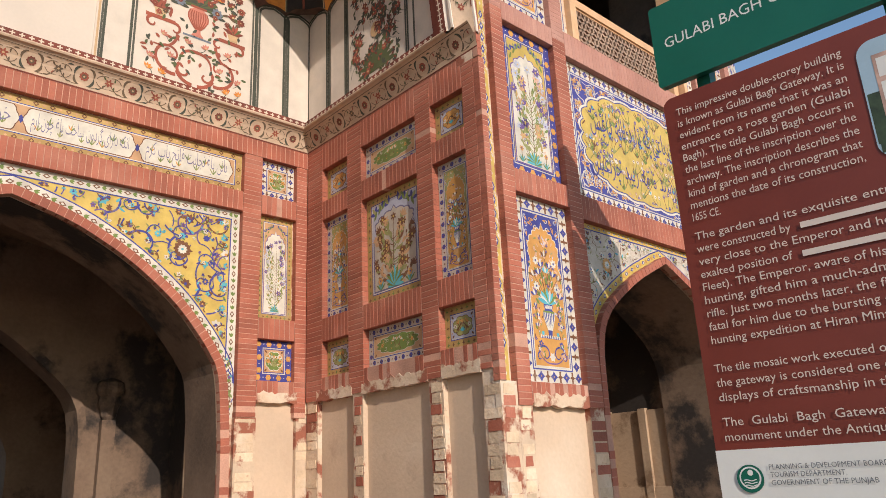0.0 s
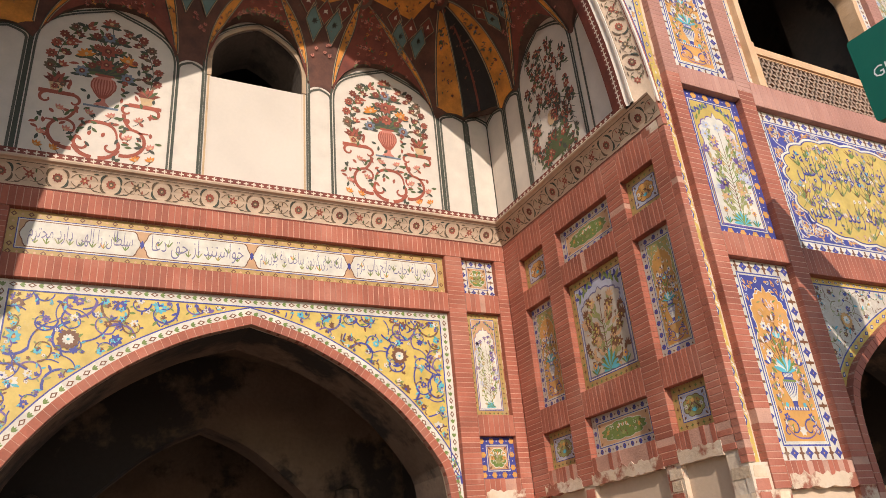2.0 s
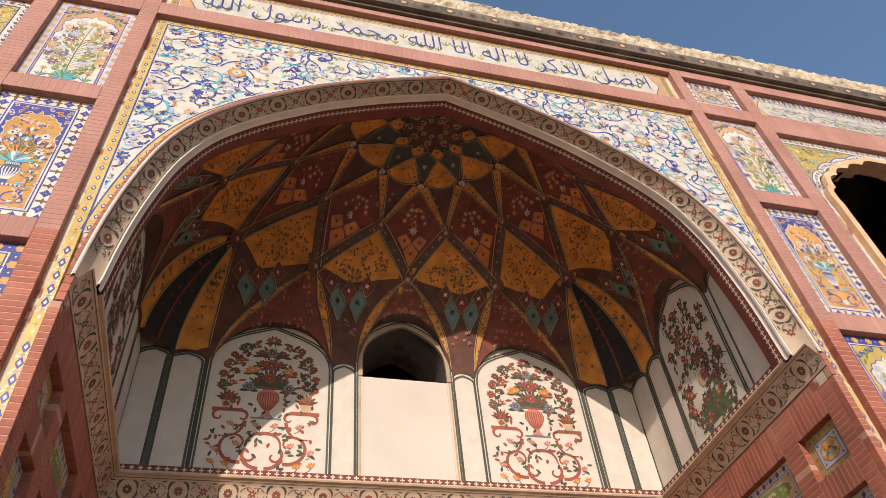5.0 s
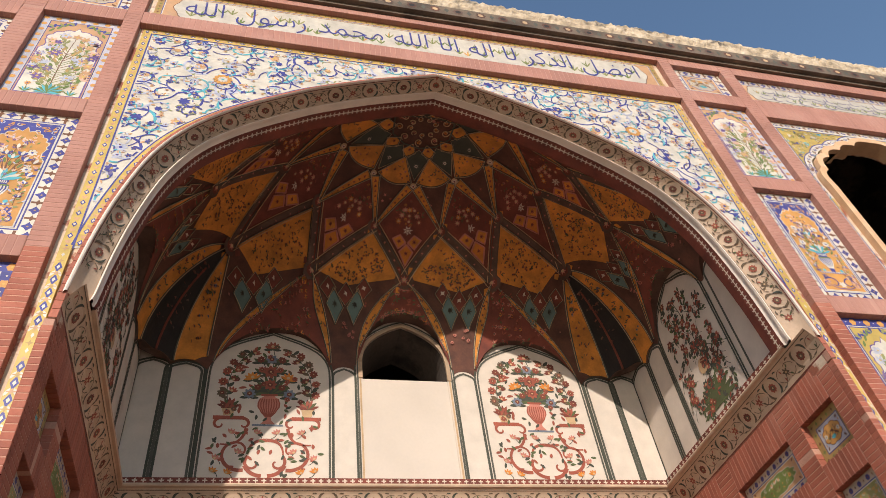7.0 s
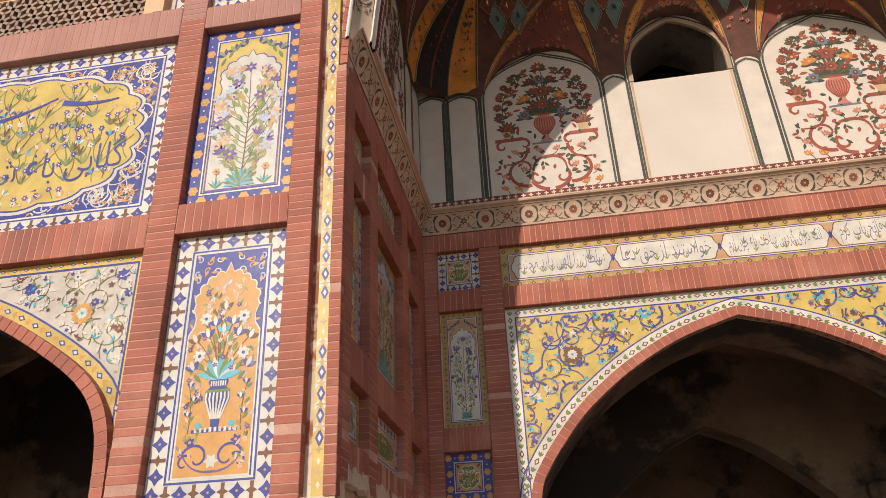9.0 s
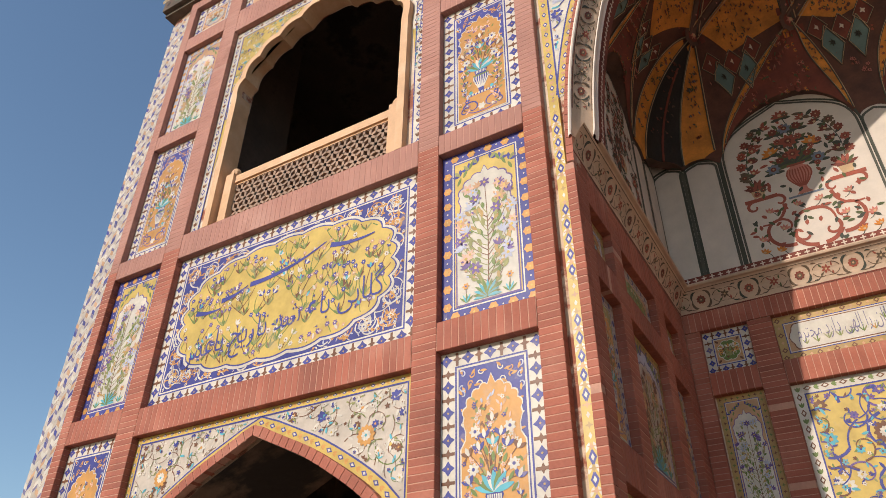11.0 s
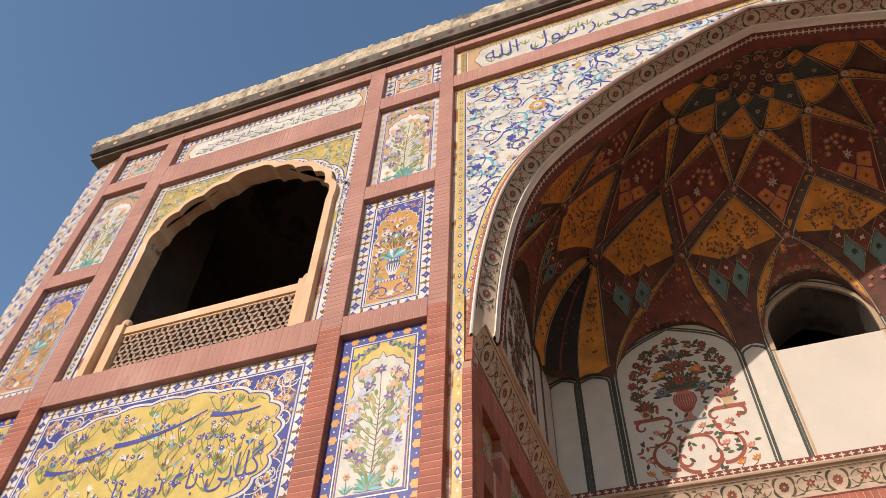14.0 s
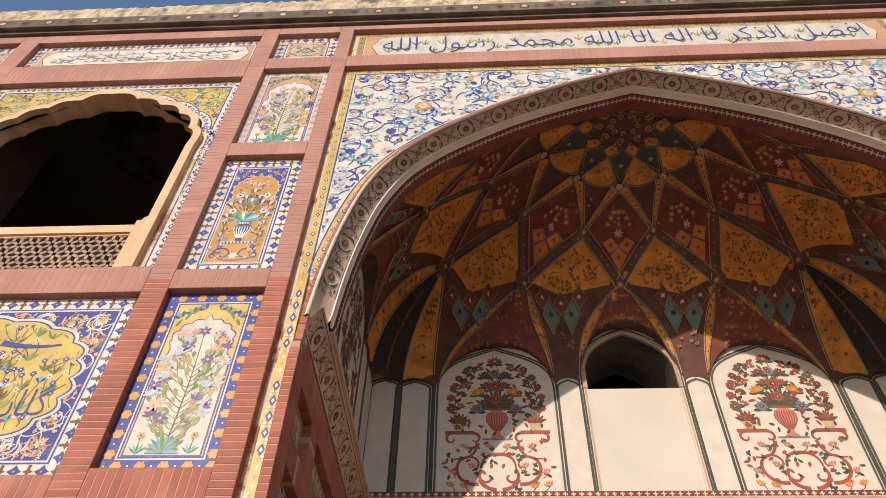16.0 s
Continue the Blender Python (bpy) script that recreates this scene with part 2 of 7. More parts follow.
LAYER = 0.0008
STUFF = ("foot_scroll", "foot", "small_pot", "border", "scrollwork", "foliage", "flowers", "lettering", "crosses", "zigzag_tiles", "rosettes", "sprays", "tiles", "motif", "writing", "scroll")


def put_art(art, place, parent, base=0.004, labels=None, sub=None):
    """One mesh a part, pieces laid at place(u, v, height)."""
    for name, pieces in art.parts.items():
        verts, faces, idx, mats, slot = [], [], [], [], {}
        for pts, col, layer in pieces:
            if col not in slot:
                slot[col] = len(mats)
                mats.append(COL[col])
            b = len(verts)
            h = base + LAYER * layer + 0.000018 * (len(faces) % 41)
            verts += [place(u, v, h) for u, v in pts]
            faces.append(list(range(b, b + len(pts))))
            idx.append(slot[col])
        name = name.split("#")[0]
        ob = new(name, mesh_from(name, verts, faces, mats, idx))
        ob.parent = parent
        if name in STUFF:
            tagged(ob, kind="stuff")
        if labels and name in labels:
            tagged(ob, labels[name])


REC = 0.07  # depth of the recessed panels behind the brick bands
D = 2.706   # depth of the porch
HW = 2.8    # half its width


def on_front(u, v, h):
    return (u, REC - h, v)


def on_back(u, v, h):
    return (u, D + REC - h, v)


def on_right(u, v, h):
    return (HW + REC - h, u, v)


def on_left(u, v, h):
    return (-HW - REC + h, u, v)


def mirror(place):
    return lambda u, v, h: place(-u, v, h)


# Persian letters in their joined forms, so that the plain font can set them: isolated, final, initial, middle
FORMS = {'ا': (0xFE8D, 2), 'آ': (0xFE81, 2), 'ب': (0xFE8F, 4), 'پ': (0xFB56, 4), 'ت': (0xFE95, 4), 'ج': (0xFE9D, 4), 'چ': (0xFB7A, 4), 'ح': (0xFEA1, 4),
         'خ': (0xFEA5, 4), 'د': (0xFEA9, 2), 'ذ': (0xFEAB, 2), 'ر': (0xFEAD, 2), 'ز': (0xFEAF, 2), 'س': (0xFEB1, 4), 'ش': (0xFEB5, 4), 'ض': (0xFEBD, 4),
         'ط': (0xFEC1, 4), 'ع': (0xFEC9, 4), 'غ': (0xFECD, 4), 'ف': (0xFED1, 4), 'ق': (0xFED5, 4), 'ک': (0xFB8E, 4), 'گ': (0xFB92, 4), 'ل': (0xFEDD, 4),
         'م': (0xFEE1, 4), 'ن': (0xFEE5, 4), 'ه': (0xFEE9, 4), 'و': (0xFEED, 2), 'ی': (0xFBFC, 4)}


def joined(s):
    out = []
    for word in s.split():
        w = ""
        for i, ch in enumerate(word):
            code, n = FORMS[ch]
            before = i > 0 and FORMS[word[i - 1]][1] == 4
            after = i < len(word) - 1 and n == 4
            w += chr(code + (3 if before and after else 1 if before else 2 if after else 0))
        out.append(w[::-1])
    return " ".join(out[::-1])


def letter_mesh(s, thin=-.010):
    cu = bpy.data.curves.new("letters", 'FONT')
    cu.body = s
    cu.resolution_u = 2
    cu.offset = thin
    ob = bpy.data.objects.new("letters", cu)
    scene.collection.objects.link(ob)
    me = bpy.data.meshes.new_from_object(ob.evaluated_get(bpy.context.evaluated_depsgraph_get()))
    pts = [tuple(v.co[:2]) for v in me.vertices]
    polys = [list(p.vertices) for p in me.polygons]
    bpy.data.objects.remove(ob)
    bpy.data.curves.remove(cu)
    bpy.data.meshes.remove(me)
    return pts, polys


def lettering(art, s, x0, y0, x1, y1, col, layer, wave=0.0, keep_shape=False):
    """Sets s into the box, stretched to fill it; wave lifts the line's middle."""
    pts, polys = letter_mesh(s, 0.0 if keep_shape else -.010)
    if not pts:
        return
    a0, a1 = min(p[0] for p in pts), max(p[0] for p in pts)
    b0, b1 = min(p[1] for p in pts), max(p[1] for p in pts)
    if keep_shape:
        b0, b1 = -0.25, 0.80
    q = []
    for a, b in pts:
        t = (a - a0) / (a1 - a0)
        q.append((x0 + t * (x1 - x0), y0 + (b - b0) / (b1 - b0) * (y1 - y0) + wave * (t - 0.5)))
    for p in polys:
        art.add([q[i] for i in p], col, layer)


# ---- ornament kinds ----


def along(x0, y0, x1, y1, step):
    """Even places along an edge."""
    n = max(1, round(math.hypot(x1 - x0, y1 - y0) / step))
    return [(x0 + (x1 - x0) * (i + 0.5) / n, y0 + (y1 - y0) * (i + 0.5) / n, i) for i in range(n)]


def border(a, x0, y0, x1, y1, w, style):
    """A tiled border round a panel."""
    a.to("border")
    ground, kind = {'cross': ('white', 0), 'rose': ('blue', 1), 'mauve': ('lblue', 1), 'diamond': ('ochre', 2), 'dark': ('grey', 3), 'ochre': ('ochre', 4)}[style]
    a.rim(x0, y0, x1, y1, w, ground, 1)
    st = w * (0.78 if kind in (0, 1, 3) else 0.95)
    h = w / 2
    for (p, q, i), up in [(e, 0) for e in along(x0, y0 + h, x1, y0 + h, st) + along(x0, y1 - h, x1, y1 - h, st)] + [(e, 1) for e in along(x0 + h, y0 + w, x0 + h, y1 - w, st) + along(x1 - h, y0 + w, x1 - h, y1 - w, st)]:
        if kind in (0, 3):
            if kind == 3:
                if i % 2 == 0:
                    a.star(p, q, h * .74, h * .60, 6, 'blue', 2)
                    a.disk(p, q, h * .2, 'brown', 3, 6)
                else:
                    a.star(p, q, h * .34, h * .18, 4, 'brown', 2)
            elif i % 2 == 0:
                a.star(p, q, h * 0.86, h * 0.50, 4, 'blue', 2)
                a.disk(p, q, h * 0.14, 'ochre' if kind == 0 else 'white', 3, 6)
            else:
                lx, ly = (h * 0.86, h * 0.32) if up else (h * 0.32, h * 0.86)
                a.star(p, q, h * 0.62, h * 0.3, 4, 'brown', 2)
                a.rect(p - lx, q - ly * 0.6, p + lx, q + ly * 0.6, 'brown', 2) if up else a.rect(p - lx * 0.6, q - ly, p + lx * 0.6, q + ly, 'brown', 2)
        elif kind == 1:
            if i % 2 == 0:
                a.star(p, q, h * 0.84, h * 0.66, 6, 'orange', 2)
                a.disk(p, q, h * 0.18, 'yellow', 3, 6)
            else:
                a.disk(p, q, h * 0.16, 'white', 2, 6)
        elif kind == 2:
            a.diamond(p, q, h * (0.72 if i % 2 == 0 else .4), h * (0.72 if i % 2 == 0 else .4), 'brown' if i % 2 == 0 else 'tan', 2)
            if i % 2 == 0:
                a.diamond(p, q, h * 0.34, h * 0.34, 'ochre', 3)
        else:
            a.star(p, q, h * 0.6, h * 0.22, 4, 'brown' if i % 2 else 'green', 2)
    a.rim(x0 + w * 0.97, y0 + w * 0.97, x1 - w * 0.97, y1 - w * 0.97, w * 0.11, 'blue' if kind != 1 else 'white', 2)
    a.rim(x0 + w * 1.08, y0 + w * 1.08, x1 - w * 1.08, y1 - w * 1.08, w * 0.12, 'white' if kind != 1 else 'blue', 2)
    a.to("motif")
    return x0 + w * 1.2, y0 + w * 1.2, x1 - w * 1.2, y1 - w * 1.2


def foil_arch(x0, y0, x1, y1, lobes=3):
    """The outline of a cusped arch head filling a box, its head in the upper third."""
    cx, hw, hh = (x0 + x1) / 2, (x1 - x0) / 2, y1 - y0
    ys = y1 - hh * 0.23
    side = [(hw, y0), (hw, ys - hh * 0.13), (hw * 0.86, ys - hh * 0.09), (hw * 0.84, ys - hh * 0.05), (hw * 0.93, ys)]
    for k in range(lobes):
        a0, a1 = math.radians(8 + 74 * k / lobes), math.radians(8 + 74 * (k + 1) / lobes)
        for j in range(5):
            a = a0 + (a1 - a0) * j / 4
            r = 0.90 + 0.085 * math.sin(math.pi * j / 4)
            side.append((hw * r * math.cos(a), ys + (y1 - ys) * 0.86 * r * math.sin(a)))
    right = [(cx + p, q) for p, q in side] + [(cx, y1)]
    return right + [(cx - p, q) for p, q in side[::-1]]


def foil_shape(x0, y0, x1, y1, m=10, dent=0.06, sq=3.2):
    """A many-lobed cartouche filling a box."""
    cx, cy, a, b = (x0 + x1) / 2, (y0 + y1) / 2, (x1 - x0) / 2, (y1 - y0) / 2
    pts = []
    n = m * 6
    for i in range(n):
        t = 2 * math.pi * i / n
        c, s = math.cos(t), math.sin(t)
        r = (abs(c) ** sq + abs(s) ** sq) ** (-1 / sq) * (1 - dent + dent * abs(math.sin(m * t / 2)))
        pts.append((cx + a * r * c, cy + b * r * s))
    return pts


def grow(pts, f, cx=None, cy=None):
    cx = cx if cx is not None else (min(p[0] for p in pts) + max(p[0] for p in pts)) / 2
    cy = cy if cy is not None else (min(p[1] for p in pts) + max(p[1] for p in pts)) / 2
    w = (max(p[0] for p in pts) - min(p[0] for p in pts)) / 2
    h = (max(p[1] for p in pts) - min(p[1] for p in pts)) / 2
    return [(cx + (p - cx) * (1 + f / w), cy + (q - cy) * (1 + f / h)) for p, q in pts]


def inside(poly):
    pts = list(poly)

    def test(x, y):
        c = False
        j = len(pts) - 1
        for i in range(len(pts)):
            xi, yi = pts[i]
            xj, yj = pts[j]
            if (yi > y) != (yj > y) and x < (xj - xi) * (y - yi) / (yj - yi) + xi:
                c = not c
            j = i
        return c
    return test


def scrolls(a, x0, y0, x1, y1, size, cols, rng, layer=3, flowers=('white',), leaves=('green',), weight=1.0):
    """Running spirals with leaves and blossoms over a field; a.keep trims them."""
    line = cols[0]
    nx, ny = max(1, round((x1 - x0) / size)), max(1, round((y1 - y0) / size))
    for j in range(ny):
        for i in range(nx):
            cx, cy = x0 + (i + 0.5) * (x1 - x0) / nx + rng.uniform(-.1, .1) * size, y0 + (j + 0.5) * (y1 - y0) / ny + rng.uniform(-.1, .1) * size
            sg = 1 if (i + j) % 2 else -1
            r = size * 0.46
            a0 = rng.uniform(0, 6.28)
            sp = a.spiral(cx, cy, r, a0, 5.6, sg)
            col = cols[(i + j) % len(cols)]
            a.stroke(sp, size * 0.05 * weight, col, layer, size * 0.022 * weight)
            a.stroke(a.curve(sp[0][0], sp[0][1], cx + size * 0.8 * math.cos(a0 + 1), cy + size * 0.8 * math.sin(a0 + 1), .3), size * 0.03 * weight, line, layer)
            a.flower(*sp[-1], size * 0.15, rng.choice(flowers), rng.choice(('orange', 'yellow', 'blue')) if 'f_red' not in cols else 'f_gold', layer + 1, 7, a0)
            for k in range(2, 17, 2):
                p, q = sp[k]
                an = a0 + sg * 5.6 * k / 18 + sg * 1.57
                s2 = 1 if (k // 2) % 2 else -1
                a.leaf(p, q, an + s2 * 0.9, size * rng.uniform(.13, .2), size * 0.032, rng.choice(leaves), layer + 1, s2 * .5)
                if k % 6 == 2:
                    a.flower(p + s2 * size * .14 * math.cos(an + 1.57), q + s2 * size * .14 * math.sin(an + 1.57), size * 0.075, rng.choice(flowers), 'brown' if 'f_red' not in cols else 'f_dark', layer + 2, 5, a0)


def plant(a, cx, y0, y1, hw, rng, flowers=('blue', 'blue', 'orange'), leaves=('green', 'olive', 'olive'), stem='brown', layer=4, dense=7, base='turq', petal=1.0):
    """A flowering plant that fills a tall field: slender arching stems, thin leaves, small starry blossoms, a tuft at its foot."""
    h = y1 - y0
    sw = hw * 0.05
    a.to("foliage")
    main = a.curve(cx, y0, cx + hw * rng.uniform(-.08, .08), y1 - h * 0.08, rng.uniform(-.05, .05), 24)
    a.stroke(main, sw, stem, layer, sw * 0.4)
    tips = [(*main[-1], math.pi / 2)]
    count = dense * 4 + 10
    for i in range(count):
        t = 0.03 + 0.70 * i / count
        s = 1 if i % 2 else -1
        bx, by = main[int(t * 24)]
        up = min(.93, t + rng.uniform(.17, .30))
        lim = .90 if up < .72 else .90 - 1.6 * (up - .72)
        tx, ty = cx + s * hw * lim * rng.choice((1, .96, .78, .62, .42)), y0 + h * up
        cv = a.curve(bx, by, tx, ty, -s * rng.uniform(.12, .26), 10)
        a.stroke(cv, sw * 0.6, rng.choice(('green', 'olive', stem)), layer, sw * 0.35)
        tips.append((tx, ty, math.pi / 2 - s * .5))
        for k in range(2, 10, 2):
            p, q = cv[k]
            d = math.atan2(cv[k + 1][1] - cv[k - 1][1], cv[k + 1][0] - cv[k - 1][0])
            e = 1 if k % 4 else -1
            a.leaf(p, q, d + e * rng.uniform(.5, .9), hw * rng.uniform(.20, .33), hw * 0.058, rng.choice(leaves), layer + 1, -e * .6)
            if k == 6:
                bud = (p + hw * .13 * math.cos(d - e * .9), q + hw * .13 * math.sin(d - e * .9))
                a.stroke([(p, q), bud], sw * .4, stem, layer)
                a.leaf(*bud, d - e * .5, hw * .11, hw * .035, rng.choice(flowers), layer + 2)
    for i, (p, q, an) in enumerate(tips):
        c = rng.choice(flowers)
        a.to("blossom#%d" % i)
        r = hw * rng.uniform(.17, .23) * petal
        if i % 3 == 1:
            for k in range(5):
                a.leaf(p - r * .4 * math.cos(an), q - r * .4 * math.sin(an), an + (k - 2) * .5, r * (1.5 - .12 * abs(k - 2)), r * .2, c, layer + 2)
        else:
            for k in range(6):
                a.leaf(p, q, an + k * 1.047, r * 1.05, r * .24, c, layer + 2)
            a.disk(p, q, r * .26, 'yellow' if c != 'orange' else 'brown', layer + 3, 6)
    a.to("foliage")
    for k in range(13):
        a.leaf(cx, y0 + h * .005, math.pi / 2 + (k - 6) * 0.22, hw * (0.62 - 0.03 * abs(k - 6)) * rng.uniform(.8, 1.1), hw * 0.055, base if k % 2 == 0 else 'green', layer + 3, (k - 6) * .08)
    if hw > 0.15:
        for s in (-1, 1):
            x = cx + s * hw * .70
            a.stroke([(x, y0), (x + s * hw * .02, y0 + h * .11)], sw * .5, stem, layer)
            a.flower(x + s * hw * .02, y0 + h * .12, hw * .12, 'orange', 'blue', layer + 2, 6)
            for k in range(5):
                a.leaf(x, y0, math.pi / 2 + (k - 2) * .42, hw * .30, hw * .03, base if k % 2 else 'green', layer + 1)


def vase(a, cx, y0, y1, hw, rng, layer=4):
    """A striped vase on a scrolled foot with a spray of flowers."""
    h = y1 - y0
    for s in (-1, 1):
        a.to("foot_scroll#%d" % s)
        sp = a.spiral(cx + s * hw * .42, y0 + h * .075, hw * .40, math.pi / 2 - s * 1.2, 5.2, s)
        a.stroke(sp, hw * .075, 'blue', layer, hw * .04)
        a.flower(cx + s * hw * .62, y0 + h * .15, hw * .15, 'blue', 'orange', layer, 5)
        a.disk(cx + s * hw * .45, y0 + h * .225, hw * .085, 'turq', layer + 1, 10)
        a.stroke(a.spiral(cx + s * hw * .72, y0 + h * .055, hw * .24, math.pi / 2 + s * .8, 4.6, -s), hw * .07, 'blue', layer, hw * .03)
        a.stroke(a.curve(cx, y0 + h * .015, cx + s * hw * .80, y0 + h * .10, -.35 * s), hw * .06, 'purple', layer, hw * .03)
    a.to("foot")
    a.star(cx, y0 + h * .06, hw * .2, hw * .12, 6, 'white', layer + 1)
    a.rect(cx - hw * .62, y0 + h * .19, cx + hw * .62, y0 + h * .205, 'blue', layer)
    for k in range(9):
        a.rect(cx + hw * (-.6 + .134 * k), y0 + h * .192, cx + hw * (-.53 + .134 * k), y0 + h * .213, 'white', layer + 1)
    a.to("vase")
    prof = [(.10, .205), (.13, .25), (.26, .30), (.36, .345), (.34, .38), (.22, .40), (.28, .425), (.24, .44)]
    a.add([(cx + hw * w, y0 + h * z) for w, z in prof] + [(cx - hw * w, y0 + h * z) for w, z in prof[::-1]], 'blue', layer + 1)
    for k in range(-3, 4):
        f = k / 3.4
        a.stroke([(cx + hw * w * f, y0 + h * z) for w, z in prof[1:5]], hw * .05, 'white', layer + 2)
        a.rect(cx + hw * .22 * f - hw * .02, y0 + h * .405, cx + hw * .22 * f + hw * .02, y0 + h * .43, 'white', layer + 2)
    a.rect(cx - hw * .33, y0 + h * .375, cx + hw * .33, y0 + h * .388, 'green', layer + 3)
    a.to("foliage")
    for k in range(9):
        a.leaf(cx, y0 + h * .44, math.pi / 2 + (k - 4) * .32, hw * .62, hw * .09, ('turq', 'green', 'turq', 'white')[k % 4], layer + 2)
    for k in range(230):
        u_, w_ = rng.uniform(-.92, .92), rng.uniform(.02, .93)
        if abs(u_) < .45 and w_ < .46:
            continue
        if abs(u_) > .6 and w_ > .7:
            continue
        a.leaf(cx + hw * u_, y0 + h * w_, rng.uniform(.4, 2.7), hw * rng.uniform(.14, .22), hw * .035, rng.choice(('green', 'pink', 'brown', 'olive', 'lblue', 'tan', 'pink')), layer + 1, rng.uniform(-.6, .6))
        if k % 3 == 0:
            a.flower(cx + hw * u_, y0 + h * w_, hw * .08, rng.choice(('white', 'blue', 'pink', 'purple', 'pink')), 'orange', layer + 2, 5)
    heads = [(-.62, .56, 'white'), (.62, .56, 'white'), (-.42, .66, 'blue'), (.42, .66, 'blue'), (0, .68, 'turq'), (-.55, .75, 'white'), (.55, .75, 'white'), (0, .80, 'brown'), (-.74, .50, 'blue'), (.74, .50, 'blue'), (-.25, .72, 'blue'), (.25, .72, 'blue'), (-.75, .64, 'brown'), (.75, .64, 'brown')]
    for dx, dz, c in heads:
        a.to("foliage")
        x, y = cx + hw * dx, y0 + h * dz
        a.stroke(a.curve(cx + hw * dx * .15, y0 + h * .46, x, y, .12 if dx > 0 else -.12), hw * .028, 'brown', layer + 1)
        a.to("blossom#%.2f%.2f" % (dx, dz))
        if c == 'white':
            a.flower(x, y, hw * .19, 'white', 'blue', layer + 3, 7)
        else:
            a.lily(x, y - h * .01, math.pi / 2 - dx * .6, hw * .28, c, 'white', layer + 3)
        a.to("foliage")
        a.leaf(cx + hw * dx * .7, y0 + h * (dz * .86), math.pi / 2 - dx, hw * .30, hw * .055, 'green', layer + 2)
    for s in (-1, 1):
        x = cx + s * hw * .72
        a.stroke(a.curve(x, y0 + h * .19, x + s * hw * .1, y0 + h * .42, .1 * s), hw * .025, 'brown', layer + 1)
        for k in range(6):
            a.leaf(x + s * hw * .015 * k, y0 + h * (.21 + .035 * k), math.pi / 2 + (.8 if k % 2 else -.8), hw * .2, hw * .04, 'green' if k % 2 else 'olive', layer + 1)
        for k in range(3):
            a.lily(x + s * hw * (.05 - .12 * (k == 1)), y0 + h * (.27 + .07 * k), math.pi / 2, hw * .15, 'blue', 'white', layer + 3)


NOW = [0]


def panel_root(name, label, place, x0, y0, x1, y1, ground, group, thick=0.004):
    s = Solid()
    s.prism([(x0, y0), (x1, y0), (x1, y1), (x0, y1)], place, 0.0005, thick)
    ob = s.make(name, COL[ground])
    NOW[0] += 1
    return tagged(ob, label, "tile panel", group), random.Random(NOW[0] * 7 + 3)


def plant_panel(place, x0, y0, x1, y1, style='rose', w=None, ground='white', head='yellow', group="flowering plant panels", label="glazed tile panel with a flowering plant on white", dense=7, flowers=('purple', 'lblue', 'lblue', 'pink', 'purple', 'tan'), foil=True, leaves=('green', 'olive', 'olive', 'ochre'), petal=1.0):
    root, rng = panel_root("tile_panel", label, place, x0, y0, x1, y1, 'white', group)
    a = Art()
    bx0, by0, bx1, by1 = border(a, x0, y0, x1, y1, w or min(x1 - x0, y1 - y0) * 0.125, style)
    a.to("field").rect(bx0, by0, bx1, by1, head if foil else ground, 2)
    hw, cx, h = (bx1 - bx0) / 2, (bx0 + bx1) / 2, by1 - by0
    if foil:
        for k in range(3):
            for s in (-1, 1):
                a.to("motif").lily(cx + s * hw * (.82 - .3 * k), by1 - h * (.10 - .03 * k), math.pi / 2 - s * .7, hw * .26, 'blue', 'olive', 3)
                a.leaf(cx + s * hw * (.9 - .2 * k), by1 - h * (.17 - .05 * k), math.pi / 2 + s * .4, hw * .3, hw * .05, 'green', 3)
        out = foil_arch(bx0 + hw * .03, by0, bx1 - hw * .03, by1 - h * .07)
        a.to("niche_field").add(out, 'purple' if head != 'lblue' else 'ink', 3)
        a.add(grow(out, -hw * .045), ground, 4)
    a.to("motif")
    plant(a, cx, by0 + h * .015, by1 - h * (.14 if foil else .02), hw * .92, rng, flowers=flowers, dense=dense, layer=5, leaves=leaves, petal=petal)
    put_art(a, place, root)
    return root


def vase_panel(place, x0, y0, x1, y1, style='cross', w=None, group="vase panels", label="glazed tile panel with a striped vase of flowers on orange", head='blue'):
    root, rng = panel_root("tile_panel", label, place, x0, y0, x1, y1, 'white', group)
    a = Art()
    bx0, by0, bx1, by1 = border(a, x0, y0, x1, y1, w or min(x1 - x0, y1 - y0) * 0.15, style)
    hw, cx, h = (bx1 - bx0) / 2, (bx0 + bx1) / 2, by1 - by0
    a.to("field").rect(bx0, by0, bx1, by1, head, 2)
    a.to("motif")
    for s in (-1, 1):
        for k in range(7):
            x, y = cx + s * hw * (.88 - .28 * (k % 3)), by1 - h * (.03 + .052 * (k // 3) + .012 * (k % 2))
            a.stroke(a.spiral(x, y, hw * .13, k + s, 4.5, s, 10), hw * .035, ('lblue', 'orange', 'white')[k % 3], 3)
            a.leaf(x, y, 1.2 * s + k, hw * .2, hw * .04, 'orange', 3)
        for k in range(3):
            a.leaf(cx + s * hw * .93, by1 - h * (.2 + .07 * k), -1.2 - s, hw * .16, hw * .035, ('orange', 'white')[k % 2], 3)
    out = foil_arch(bx0 + hw * .04, by0, bx1 - hw * .04, by1 - h * .05, 4)
    a.to("niche_field").add(out, 'white', 4)
    a.add(grow(out, -hw * .04), 'orange', 5)
    a.to("motif")
    vase(a, cx, by0 + h * .01, by1 - h * .1, hw * .92, rng, 6)
    put_art(a, place, root)
    return root


